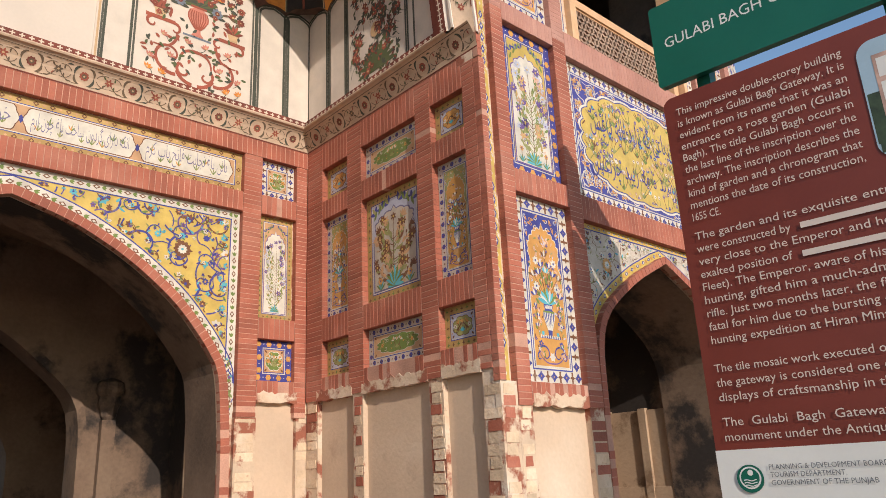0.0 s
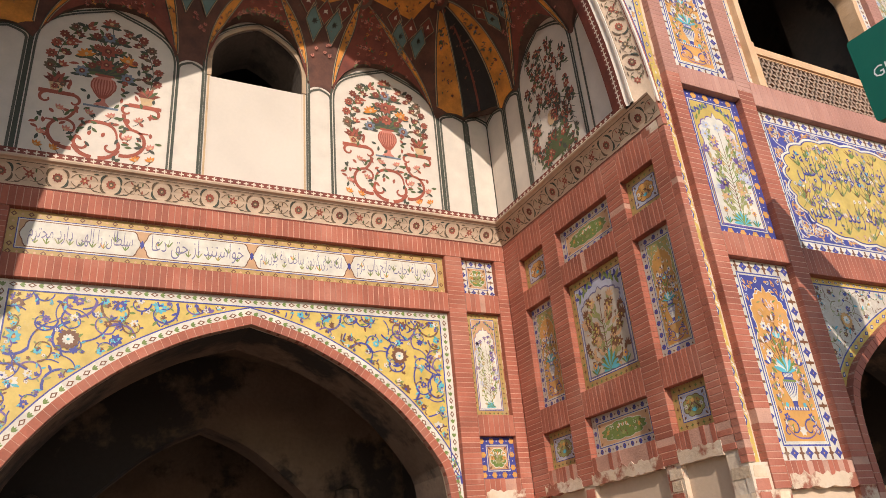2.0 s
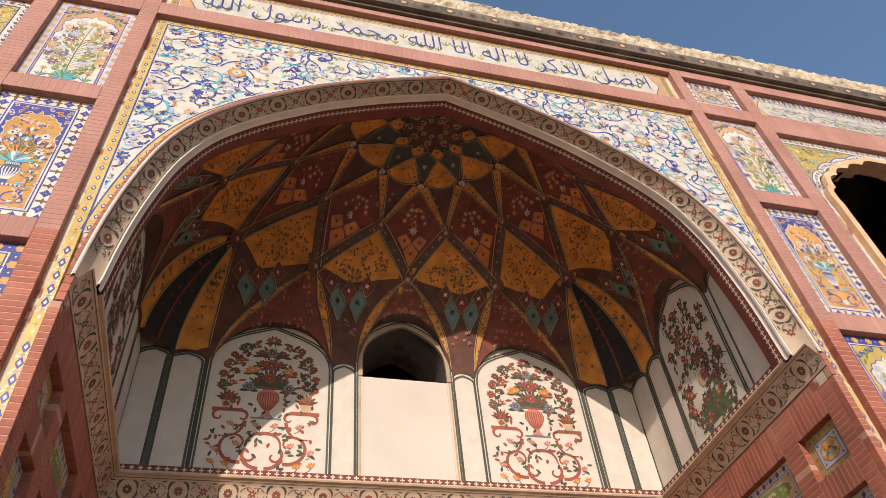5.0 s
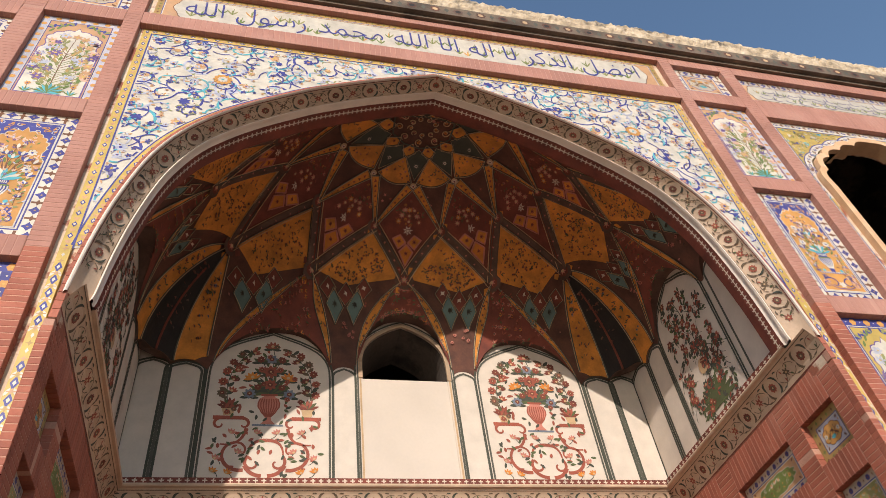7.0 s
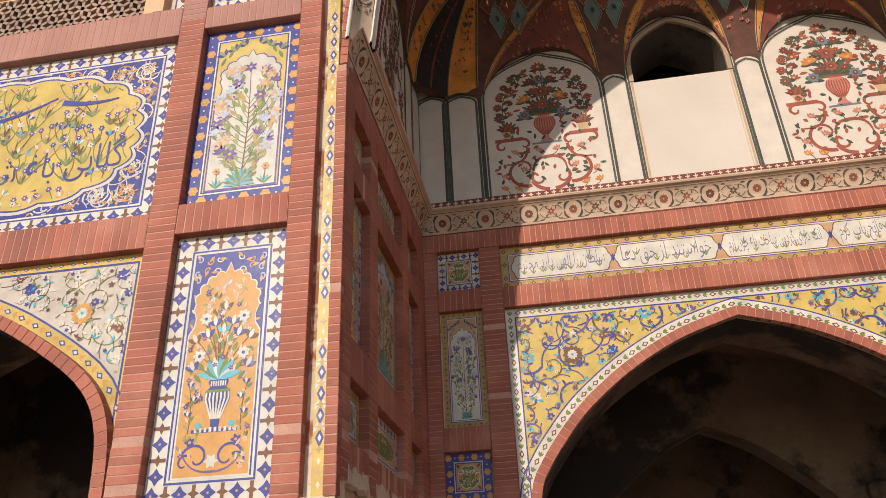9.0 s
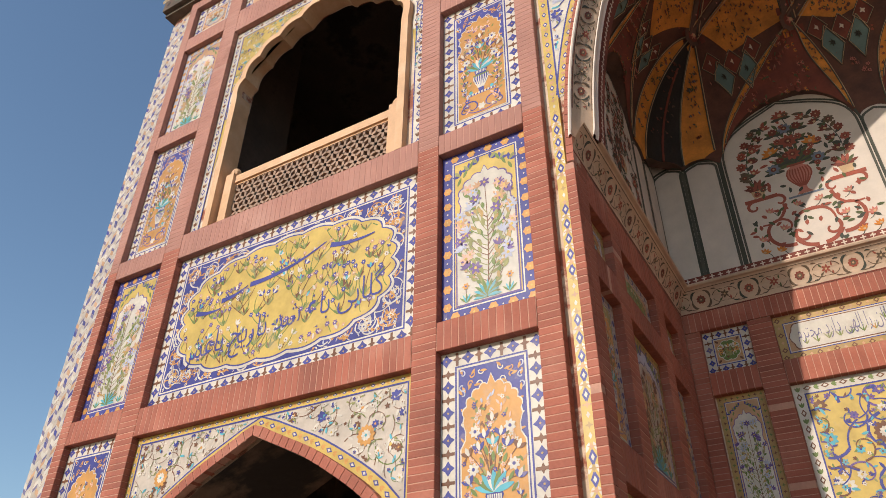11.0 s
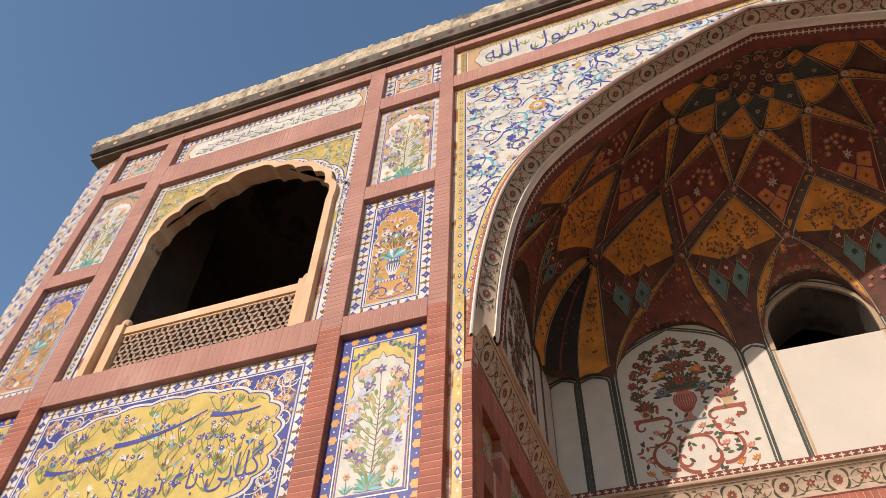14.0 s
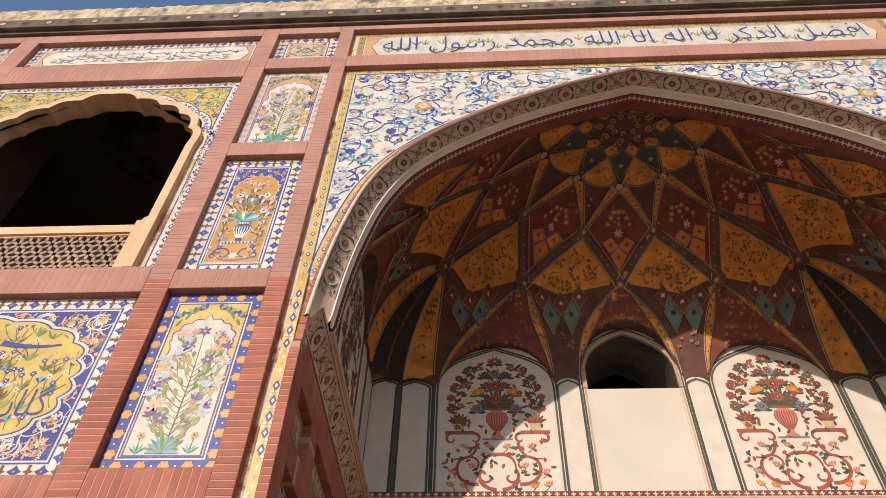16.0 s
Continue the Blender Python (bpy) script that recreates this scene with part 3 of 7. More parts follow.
def small_panel(place, x0, y0, x1, y1, style='cross', ground='tan', disc='green', label="small glazed tile panel with a lobed green medallion", group="medallion panels", line='white'):
    root, rng = panel_root("tile_panel", label, place, x0, y0, x1, y1, 'white', group)
    a = Art()
    bx0, by0, bx1, by1 = border(a, x0, y0, x1, y1, min(x1 - x0, y1 - y0) * 0.19, style)
    a.to("field").rect(bx0, by0, bx1, by1, ground, 2)
    cx, cy, hw, hh = (bx0 + bx1) / 2, (by0 + by1) / 2, (bx1 - bx0) / 2, (by1 - by0) / 2
    sh = foil_shape(bx0 + hw * .1, by0 + hh * .1, bx1 - hw * .1, by1 - hh * .1, 8 if hw < hh * 1.5 else 12, .12, 2.3)
    a.add(sh, line, 3)
    a.add(grow(sh, -min(hw, hh) * .06), disc, 4)
    a.to("motif")
    r = min(hw, hh)
    for i in range(4):
        a.leaf(cx + (hw - r) * (1 if i % 2 else -1) * .9, cy, math.pi / 4 + i * math.pi / 2, r * .5, r * .09, 'olive' if disc == 'green' else 'brown', 5)
    for s in (-1, 0, 1):
        a.stroke(a.curve(cx, cy - r * .5, cx + s * r * .5, cy + r * .35, -.15 * s), r * .05, 'brown', 5)
        a.lily(cx + s * r * .45, cy + r * .25, math.pi / 2 - s * .7, r * .36, 'white' if disc == 'green' else 'orange', 'orange', 6)
    for k in range(5):
        a.leaf(cx, cy - r * .5, math.pi / 2 + (k - 2) * .5, r * .4, r * .06, 'turq' if disc != 'green' else 'olive', 6)
    for k in range(26 if disc == 'green' else 12):
        a.leaf(cx + hw * rng.uniform(-.68, .68), cy + hh * rng.uniform(-.55, .55), rng.uniform(0, 6.28), r * rng.uniform(.16, .3), r * .05, rng.choice(('white', 'brown', 'orange', 'olive') if disc == 'green' else ('brown', 'yellow', 'olive')), 5, .5)
    tone = 'white' if disc == 'green' else 'brown'
    for sx in (-1, 1):
        for sy in (-1, 1):
            a.stroke(a.spiral(cx + sx * hw * .48, cy + sy * hh * .32, r * .24, sy * .8, 4.6, sx * sy, 12), r * .05, tone, 7, r * .03)
            a.leaf(cx + sx * hw * .95, cy + sy * hh * .95, math.atan2(-sy, -sx), r * .34, r * .09, 'brown', 4)
            a.leaf(cx + sx * hw * .95, cy + sy * hh * .62, math.atan2(-sy, -sx * .3), r * .2, r * .05, 'orange', 4)
        a.flower(cx + sx * hw * .62, cy, r * .22, 'orange' if disc == 'green' else 'white', 'brown', 7, 6)
    put_art(a, place, root)
    return root


def verse_panel(place, x0, y0, x1, y1, lines, label, flip=False):
    """A yellow lobed field with blue writing among flowers, on blue with orange scrolls."""
    root, rng = panel_root("inscription_panel", label, place, x0, y0, x1, y1, 'white', "verse panels")
    a = Art()
    bx0, by0, bx1, by1 = border(a, x0, y0, x1, y1, 0.105, 'cross')
    a.to("field").rect(bx0, by0, bx1, by1, 'blue', 2)
    sh = foil_shape(bx0 + .05, by0 + .03, bx1 - .05, by1 - .03, 22, .045, 2.7)
    out = inside(grow(sh, .01))
    a.to("scrollwork")
    a.keep = lambda x, y: bx0 < x < bx1 and by0 < y < by1 and not out(x, y)
    for r in range(3):
        scrolls(a, bx0, by0, bx1, by1, 0.20, ('white', 'orange'), random.Random(r), 3, ('orange', 'white'), ('orange', 'lblue', 'orange'), 1.3)
    a.keep = None
    a.to("cartouche_edge").add(grow(sh, .012), 'white', 4)
    a.to("cartouche_line").add(grow(sh, -.012), 'blue', 5)
    a.to("cartouche").add(grow(sh, -.024), 'yellow', 6)
    a.to("foliage")
    a.keep = inside(grow(sh, -.04))
    for j in range(5):
        for i in range(20):
            x, y = bx0 + (bx1 - bx0) * (i + .5 + .5 * (j % 2)) / 20.5 + rng.uniform(-.07, .07), by0 + (by1 - by0) * (.04 + j * .19) + rng.uniform(-.11, .11)
            hgt = rng.uniform(.13, .25)
            lean = rng.uniform(-.5, .5)
            kind = rng.choice(('blue', 'white', 'purple', 'tan'))
            for s in (-1, 0, 1):
                cv = a.curve(x, y, x + (s * .42 + lean) * hgt, y + hgt * rng.uniform(.6, 1), -.2 * s + lean * .3)
                a.stroke(cv, .010, rng.choice(('brown', 'green')), 7, .006)
                if rng.random() < .6:
                    a.flower(*cv[-1], .024, kind, 'white' if kind != 'white' else 'brown', 8, 6)
                else:
                    a.lily(*cv[-1], 1.57 - s * .6, .05, kind, rng.choice(('turq', 'olive', 'white')), 8)
            for k in range(4):
                a.leaf(x, y, 1.57 + (k - 1.5) * .5, rng.uniform(.05, .085), .009, rng.choice(('green', 'olive', 'olive', 'green', 'brown')), 8)
    a.keep = None
    for txt, fx0, fy0, fx1, fy1, wave in lines:
        a.to("writing#%.2f" % (fx0 + fy0))
        X0, X1 = bx0 + (bx1 - bx0) * fx0, bx0 + (bx1 - bx0) * fx1
        Y0, Y1 = by0 + (by1 - by0) * fy0, by0 + (by1 - by0) * fy1
        if txt:
            lettering(a, joined(txt), X0, Y0, X1, Y1, 'blue', 10, wave)
        else:
            a.stroke(a.curve(X0, Y0, X1, Y1, -.12), .05, 'blue', 10, .012)
    put_art(a, place, root)
    return root


def cartouche_panel(place, x0, y0, x1, y1, texts, label, bord=('diamond', .085), ground='tan', ink='ink', thin=False):
    root, rng = panel_root("inscription_panel", label, place, x0, y0, x1, y1, 'white', "inscription bands")
    a = Art()
    bx0, by0, bx1, by1 = border(a, x0, y0, x1, y1, bord[1], bord[0])
    a.to("field").rect(bx0, by0, bx1, by1, ground, 2)
    n = len(texts)
    wd = (bx1 - bx0) / n
    for i, txt in enumerate(texts):
        c0, c1 = bx0 + wd * i + wd * .015, bx0 + wd * (i + 1) - wd * .015
        h = by1 - by0
        sh = []
        e = h * .42
        for s, cx in ((1, c1 - e), (-1, c0 + e)):
            for k in range(13):
                t = -math.pi / 2 + math.pi * k / 12
                r = 1 - .16 * abs(math.sin(3 * t)) ** 2 * .8
                sh.append((cx + s * e * r * math.cos(t), (by0 + by1) / 2 + s * h * .46 * max(-1, min(1, 1.12 * math.sin(t))) * (1 if abs(math.sin(t)) > .5 else r)))
        a.to("cartouche_edge#%d" % i).add(grow(sh, .008), 'brown', 3)
        a.to("cartouche#%d" % i).add(sh, 'white', 4)
        if i:
            a.diamond(bx0 + wd * i, (by0 + by1) / 2, h * .1, h * .16, 'blue', 3)
        a.to("foliage")
        m = max(4, round(wd / .11))
        for k in range(m):
            x, y = c0 + e * .7 + (c1 - c0 - 1.4 * e) * (k + .5) / m, by0 + h * rng.choice((.16, .2, .5))
            for s in (-1, 0, 1):
                a.leaf(x, y, 1.57 + s * .55, h * rng.uniform(.16, .28), h * .022, rng.choice(('green', 'olive', 'orange' if k % 3 == 0 else 'olive')), 5)
            a.stroke([(x, y), (x + h * .03, y + h * .3)], h * .012, 'green', 5)
        a.to("writing#%d" % i)
        if txt:
            lettering(a, joined(txt), c0 + e * .6, by0 + h * .08, c1 - e * .6, by1 - h * .08, ink, 7, .0)
        else:
            for row in range(3):
                for k in range(11):
                    x = c0 + e * .7 + (c1 - c0 - 1.5 * e) * (k + .2 + .3 * row) / 11.5
                    yb = by0 + h * (.20 + .23 * row + rng.uniform(-.05, .05))
                    a.stroke(a.curve(x, yb + h * .06, x + (c1 - c0) * rng.uniform(.04, .09), yb, -.35), h * .05, ink, 7, h * .02)
                    if k % 2:
                        a.rect(x + .02, yb, x + .02 + h * .035, yb + h * .28, ink, 7)
    put_art(a, place, root)
    return root


def offset(pts, d):
    """Moves an open outline (u, v) outwards, to the left of its run."""
    out = []
    n = len(pts)
    for i, (x, y) in enumerate(pts):
        ax, ay = pts[max(0, i - 1)]
        bx, by = pts[min(n - 1, i + 1)]
        k = math.hypot(bx - ax, by - ay) or 1
        out.append((x - (by - ay) / k * d, y + (bx - ax) / k * d))
    return out


def smooth_line(pts, n):
    """Even points along a rounded line through pts."""
    dense = []
    for i in range(len(pts) - 1):
        p0, p1, p2, p3 = pts[max(0, i - 1)], pts[i], pts[i + 1], pts[min(len(pts) - 1, i + 2)]
        for k in range(8):
            t = k / 8
            dense.append(tuple(0.5 * (2 * p1[j] + (p2[j] - p0[j]) * t + (2 * p0[j] - 5 * p1[j] + 4 * p2[j] - p3[j]) * t * t + (3 * p1[j] - p0[j] - 3 * p2[j] + p3[j]) * t ** 3) for j in (0, 1)))
    dense.append(pts[-1])
    acc = [0]
    for i in range(1, len(dense)):
        acc.append(acc[-1] + math.hypot(dense[i][0] - dense[i - 1][0], dense[i][1] - dense[i - 1][1]))
    xs = np.linspace(0, acc[-1], n)
    return list(zip(np.interp(xs, acc, [p[0] for p in dense]).tolist(), np.interp(xs, acc, [p[1] for p in dense]).tolist()))


def whole_arch(half, n=40):
    """Both halves of a pointed arch from its right half (foot to apex): from the left foot over the apex to the right foot."""
    r = smooth_line(half, n)
    return [(-x, z) for x, z in r][:-1] + r[::-1]


def shifted(pts, cx):
    return [(x + cx, z) for x, z in pts]


def edge_tiles(a, line, w, ground, c1, c2, layer, step):
    """A tiled ribbon along a line, with diamonds on it."""
    o = offset(line, w)
    for i in range(len(line) - 1):
        a.add([line[i], line[i + 1], o[i + 1], o[i]], ground, layer)
    m = offset(line, w / 2)
    acc, nxt, k = 0.0, step / 2, 0
    for i in range(len(m) - 1):
        dx, dy = m[i + 1][0] - m[i][0], m[i + 1][1] - m[i][1]
        d = math.hypot(dx, dy)
        while acc + d > nxt:
            f = (nxt - acc) / d
            x, y, an = m[i][0] + dx * f, m[i][1] + dy * f, math.atan2(dy, dx)
            if k % 2 == 0:
                a.star(x, y, w * .40, w * .26, 2, c1, layer + 1, an)
                a.star(x, y, w * .2, w * .14, 2, 'white', layer + 2, an)
            else:
                for s in (-1, 0, 1):
                    a.leaf(x - w * .25 * math.cos(an), y - w * .25 * math.sin(an), an + s * .5, w * .5, w * .1, c2, layer + 1)
            nxt += step
            k += 1
        acc += d


def spandrel_panel(place, arch, x0, x1, top, foot, ring, ground, cols, flowers, leaves, size, label, edge=('white', 'brown', 'green', .09), sidew=.09, weight=1.0, seed=1):
    """The field between an arch and its square frame, as left and right halves of one panel."""
    cx = (x0 + x1) / 2
    line = [p for p in offset(arch, ring) if p[1] > foot]
    root = thing("spandrel_panel", label, "tile panel", group="spandrel panels")
    a = Art()
    rng = random.Random(seed)
    il = line[:len(line) // 2 + 1]
    ir = line[len(line) // 2:]
    a.to("field")
    a.add([(x0, foot), (x0, top), (cx, top)] + [p for p in il[::-1]], ground, 0)
    a.add([(x1, foot)] + [p for p in ir[::-1]] + [(cx, top), (x1, top)], ground, 0)
    a.to("border")
    edge_tiles(a, line, edge[3], edge[0], edge[1], edge[2], 3, edge[3] * .8)
    a.stroke(offset(line, edge[3] + .006), .012, 'blue', 4)
    for u in (x0, x1 - sidew):
        edge_tiles(a, [(u + sidew, foot), (u + sidew, top)], sidew, edge[0], edge[1], edge[2], 3, sidew * .8)
    edge_tiles(a, [(x0 + sidew, top - sidew), (x1 - sidew, top - sidew)], sidew, edge[0], edge[1], edge[2], 3, sidew * .8)
    a.rim(x0 + sidew, foot, x1 - sidew, top - sidew, .012, 'blue', 4)
    a.parts["border"] = [q for q in a.parts["border"] if not (q[1] == 'blue' and q[2] == 4 and max(p[1] for p in q[0]) < foot + .02)]
    a.to("scrollwork")
    limit = offset(line, edge[3] + .02)
    poly = [(x0 + sidew + .015, foot), (x0 + sidew + .015, top - sidew - .015), (x1 - sidew - .015, top - sidew - .015), (x1 - sidew - .015, foot)] + [p for p in limit[::-1]]
    a.keep = inside(poly)
    for r in range(2):
        scrolls(a, x0, foot, x1, top, size * (1 - .35 * r), cols, rng, 2 + 2 * r, flowers, leaves, weight)
    for s in (-1, 1):
        fx, fy = cx + s * (x1 - x0) * .36, top - (top - foot) * .24
        a.flower(fx, fy, size * .24, 'brown' if ground == 'yellow' else 'orange', 'white', 7, 12)
        a.flower(fx, fy, size * .13, 'white', 'turq', 8, 10)
    a.keep = None
    put_art(a, place, root)
    return root


# ---- outlines of the openings (half width from the axis, height) ----
PORCH = [(2.80, 5.05), (2.785, 5.4), (2.745, 5.8), (2.68, 6.2), (2.57, 6.65), (2.44, 6.97), (2.27, 7.24), (2.05, 7.48), (1.82, 7.68), (1.5, 7.91), (1.22, 8.09), (0.66, 8.37), (0.0, 8.63)]
GATE = [(1.93, GROUND), (1.92, 1.2), (1.915, 1.94), (1.865, 2.60), (1.78, 2.81), (1.63, 3.02), (1.43, 3.25), (1.21, 3.44), (0.99, 3.60), (0.75, 3.74), (0.45, 3.88), (0.0, 4.02)]
BAY = [(1.245, GROUND), (1.245, 1.2), (1.245, 2.25), (1.22, 2.66), (1.13, 2.89), (0.94, 3.08), (0.56, 3.33), (0.3, 3.46), (0.0, 3.60)]
BAYX, WINX = 5.375, 5.34
porch_arch = whole_arch(PORCH, 44)
gate_arch = whole_arch(GATE, 60)
bay_arch = whole_arch(BAY, 40)


def cusped_window():
    base = smooth_line([(1.05, 7.45), (1.0, 7.72), (0.86, 7.98), (0.62, 8.17), (0.3, 8.33), (0.0, 8.45)], 46)
    half = [(1.05, 5.80), (1.05, 7.30)]
    for i, (x, z) in enumerate(base):
        b = 0.045 * abs(math.sin(math.pi * i / 9.0))
        half.append((x + b * 0.75, z + b))
    return [(-x, z) for x, z in half][:-1] + half[::-1]


window_arch = cusped_window()

# ---- setting: ground, walls, vaults ----
s = Solid()
n = 24
s.grid([[(x, y, GROUND - 0.001) for x in np.linspace(-400, 400, n)] for y in np.linspace(-400, 400, n)])
structure(s.make("ground", PAVING), "worn brick-coloured paving round the gateway", "ground")


def fr(u, v, d):
    return (u, d, v)


def front_wing(sg):
    """One side of the front: piers, the arched bay below and the cusped window above."""
    s = Solid()
    bx, wx = BAYX * sg, WINX * sg

    def bxs(x0, x1, z0, z1, y0=REC, y1=1.0):
        s.box(min(sg * x0, sg * x1), max(sg * x0, sg * x1), y0, y1, z0, z1)
    bxs(HW + REC, BAYX - 1.245, GROUND, 9.9, REC, D + 0.9)
    bxs(BAYX + 1.245, 7.72, GROUND, 9.9)
    pl = [(bx + x, z) for x, z in bay_arch]
    s.prism([(bx - 1.245, 5.8), (bx + 1.245, 5.8)] + [p for p in pl[::-1] if p[1] >= 2.25], fr, REC, 1.0)
    bxs(BAYX - 1.245, WINX - 1.10, 5.8, 9.9, REC, .22)
    bxs(WINX + 1.10, BAYX + 1.245, 5.8, 9.9, REC, .22)
    pw = [(wx + x, z) for x, z in offset(window_arch, .015) if z > 7.2]
    pw = [(wx - 1.10, pw[0][1])] + [p for k, p in enumerate(pw[1:-1], 1) if p[0] > max([wx - 1.099] + [q[0] for q in pw[1:k]])] + [(wx + 1.10, pw[-1][1])]
    for (u0, v0), (u1, v1) in zip(pw, pw[1:]):
        s.prism([(u0, v0), (u1, v1), (u1, 9.9), (u0, 9.9)], fr, REC, .22)
    return structure(s.make("wall_front_left" if sg < 0 else "wall_front_right", OLDPLASTER), "brick gateway front with tile mosaic panels and arched openings", "wall")


wall_l, wall_r = front_wing(-1), front_wing(1)

s = Solid()
s.prism([(-HW - REC, 9.9), (HW + REC, 9.9), (HW + REC, 5.05)] + porch_arch[::-1] + [(-HW - REC, 5.05)], fr, REC, 0.26)
s.prism([(-HW - REC, 9.9), (HW + REC, 9.9), (HW + REC, 8.95), (-HW - REC, 8.95)], fr, 0.26, 1.2)
wall_c = structure(s.make("wall_front_middle", OLDPLASTER), "brick wall over the tall pointed porch arch", "wall")

s = Solid()
s.prism([(-HW - REC, 5.25), (HW + REC, 5.25), (HW + REC, GROUND)] + gate_arch[::-1] + [(-HW - REC, GROUND)], fr, D + REC, D + 0.75)
wall_b = structure(s.make("wall_back", OLDPLASTER), "porch back wall of red brick round a pointed gate arch", "wall")

# upper chamber walls over the ledge, with the small arched window
NICHE = [(0.48, 6.71), (0.475, 6.98), (0.43, 7.14), (0.32, 7.28), (0.15, 7.40), (0.0, 7.47)]
niche_arch = whole_arch(NICHE, 16)
s = Solid()
s.prism([(-HW, 8.0), (HW, 8.0), (HW, 5.25), (0.48, 5.25)] + [(0.48, 6.71)] + niche_arch[::-1][1:] + [(-0.48, 5.25), (-HW, 5.25)], fr, D, D + 0.7)
s.box(-0.48, 0.48, D + 0.012, D + 0.5, 5.25, 6.71)
wall_u = structure(s.make("wall_upper_back", WALLWHITE), "ivory plaster wall with a small dark arched opening", "wall")
# plain black stands in for the unlit depth behind the window
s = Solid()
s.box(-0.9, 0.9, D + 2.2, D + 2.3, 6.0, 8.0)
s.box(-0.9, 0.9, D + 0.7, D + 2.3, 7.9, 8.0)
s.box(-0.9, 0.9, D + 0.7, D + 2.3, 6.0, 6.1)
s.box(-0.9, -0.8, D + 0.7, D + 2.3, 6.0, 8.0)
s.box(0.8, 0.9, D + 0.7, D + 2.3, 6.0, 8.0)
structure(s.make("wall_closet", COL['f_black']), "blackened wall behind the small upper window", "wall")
# reveal coloured dark as if no light reached it
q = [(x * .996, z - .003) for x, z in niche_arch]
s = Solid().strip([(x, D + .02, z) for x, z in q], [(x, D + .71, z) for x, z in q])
structure(s.make("niche_soffit", SHADEDARK), "blackened reveal of the small upper window", "soffit")
for sg in (-1, 1):
    s = Solid()
    s.box(min(sg * HW, sg * 3.2), max(sg * HW, sg * 3.2), 0.26, D, 5.25, 8.6)
    structure(s.make("wall_upper_side", WALLWHITE), "ivory plaster side wall of the upper porch", "wall")

# back of the bays and windows
for sg in (-1, 1):
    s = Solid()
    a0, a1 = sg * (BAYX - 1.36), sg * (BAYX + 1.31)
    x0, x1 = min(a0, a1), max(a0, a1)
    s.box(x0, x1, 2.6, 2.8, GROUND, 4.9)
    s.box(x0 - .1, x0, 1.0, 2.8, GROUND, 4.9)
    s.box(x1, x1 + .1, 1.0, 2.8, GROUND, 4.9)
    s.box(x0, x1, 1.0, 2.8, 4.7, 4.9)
    # dirty plaster in the darkened tone that also carries the bay's shade
    structure(s.make("bay_wall", SOOTSHADE), "sooty plaster inside the arched bay", "wall")
    s = Solid()
    for k in (-.9, -.1, .7):
        cx = sg * (BAYX + k)
        s.box(cx - .06, cx + .06, 2.52, 2.6, GROUND, 2.3)
    for y in (1.32, 1.84, 2.35):
        for q0, q1 in ((x0, x0 + .07), (x1 - .07, x1)):
            s.box(q0, q1, y - .05, y + .05, GROUND, 2.30)
    for q0, q1 in ((x0, x0 + .06), (x1 - .06, x1)):
        s.box(q0, q1, 1.0, 2.6, 1.30, 1.40)
        s.box(q0, q1 - .03 if q0 == x0 else q1, 1.0, 2.6, GROUND, 1.30)
    s.box(x0, x1, 2.52, 2.6, 1.3, 1.4)
    structure(s.make("bay_trim", BAYTAN), "plaster ribs of the shallow niches in the bay", "trim")
    s = Solid()
    s.box(x0, x0 + .03, 1.0, 2.6, 1.40, 2.28)
    s.box(x1 - .03, x1, 1.0, 2.6, 1.40, 2.28)
    s.box(x0, x1, 2.57, 2.6, 1.40, 2.28)
    structure(s.make("bay_dado", BAYTAN), "tan plaster of the lower bay wall", "wall panel")
    a0, a1 = sg * (BAYX - 1.9), sg * (BAYX + 2.1)
    x0, x1 = min(a0, a1), max(a0, a1)
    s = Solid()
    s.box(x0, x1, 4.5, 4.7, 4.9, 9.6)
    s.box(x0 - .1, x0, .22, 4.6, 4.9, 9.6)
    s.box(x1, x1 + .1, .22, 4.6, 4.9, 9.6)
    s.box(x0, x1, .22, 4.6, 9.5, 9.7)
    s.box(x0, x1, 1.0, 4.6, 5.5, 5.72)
    # thin dark linings hide the pale reveals and stand in for shade
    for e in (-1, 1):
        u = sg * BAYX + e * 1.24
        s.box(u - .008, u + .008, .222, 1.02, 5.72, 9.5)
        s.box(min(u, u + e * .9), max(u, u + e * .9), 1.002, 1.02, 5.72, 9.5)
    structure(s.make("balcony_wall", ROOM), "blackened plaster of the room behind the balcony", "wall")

# passage through the gate: two vaulted rooms and the far arch
Y1, Y2, Y3 = D + 0.75, D + 2.5, D + 5.2
s = Solid()


def vault_section(hw, zs, zt, y, n=14):
    return [(-hw, y, GROUND)] + [(-hw * math.cos(math.pi * i / n), y, zs + (zt - zs) * math.sin(math.pi * i / n) ** .85) for i in range(n + 1)] + [(hw, y, GROUND)]


# passage surfaces: soot plus the dimness of the passage in one colour
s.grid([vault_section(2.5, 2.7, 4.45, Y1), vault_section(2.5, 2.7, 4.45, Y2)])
structure(s.make("vault_ceiling", SOOTSHADE), "sooty plaster vault of the gate passage", "ceiling")
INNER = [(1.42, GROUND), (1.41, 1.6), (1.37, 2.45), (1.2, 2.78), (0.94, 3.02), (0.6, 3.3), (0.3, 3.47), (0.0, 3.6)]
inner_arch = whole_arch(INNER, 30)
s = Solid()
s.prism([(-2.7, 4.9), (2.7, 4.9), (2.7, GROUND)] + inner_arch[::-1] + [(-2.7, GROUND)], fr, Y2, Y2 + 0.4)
wall_i = structure(s.make("wall_inner", SOOTSHADE), "inner wall with a plastered arch, stained by smoke", "wall")
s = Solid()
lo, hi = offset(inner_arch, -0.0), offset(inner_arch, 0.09)
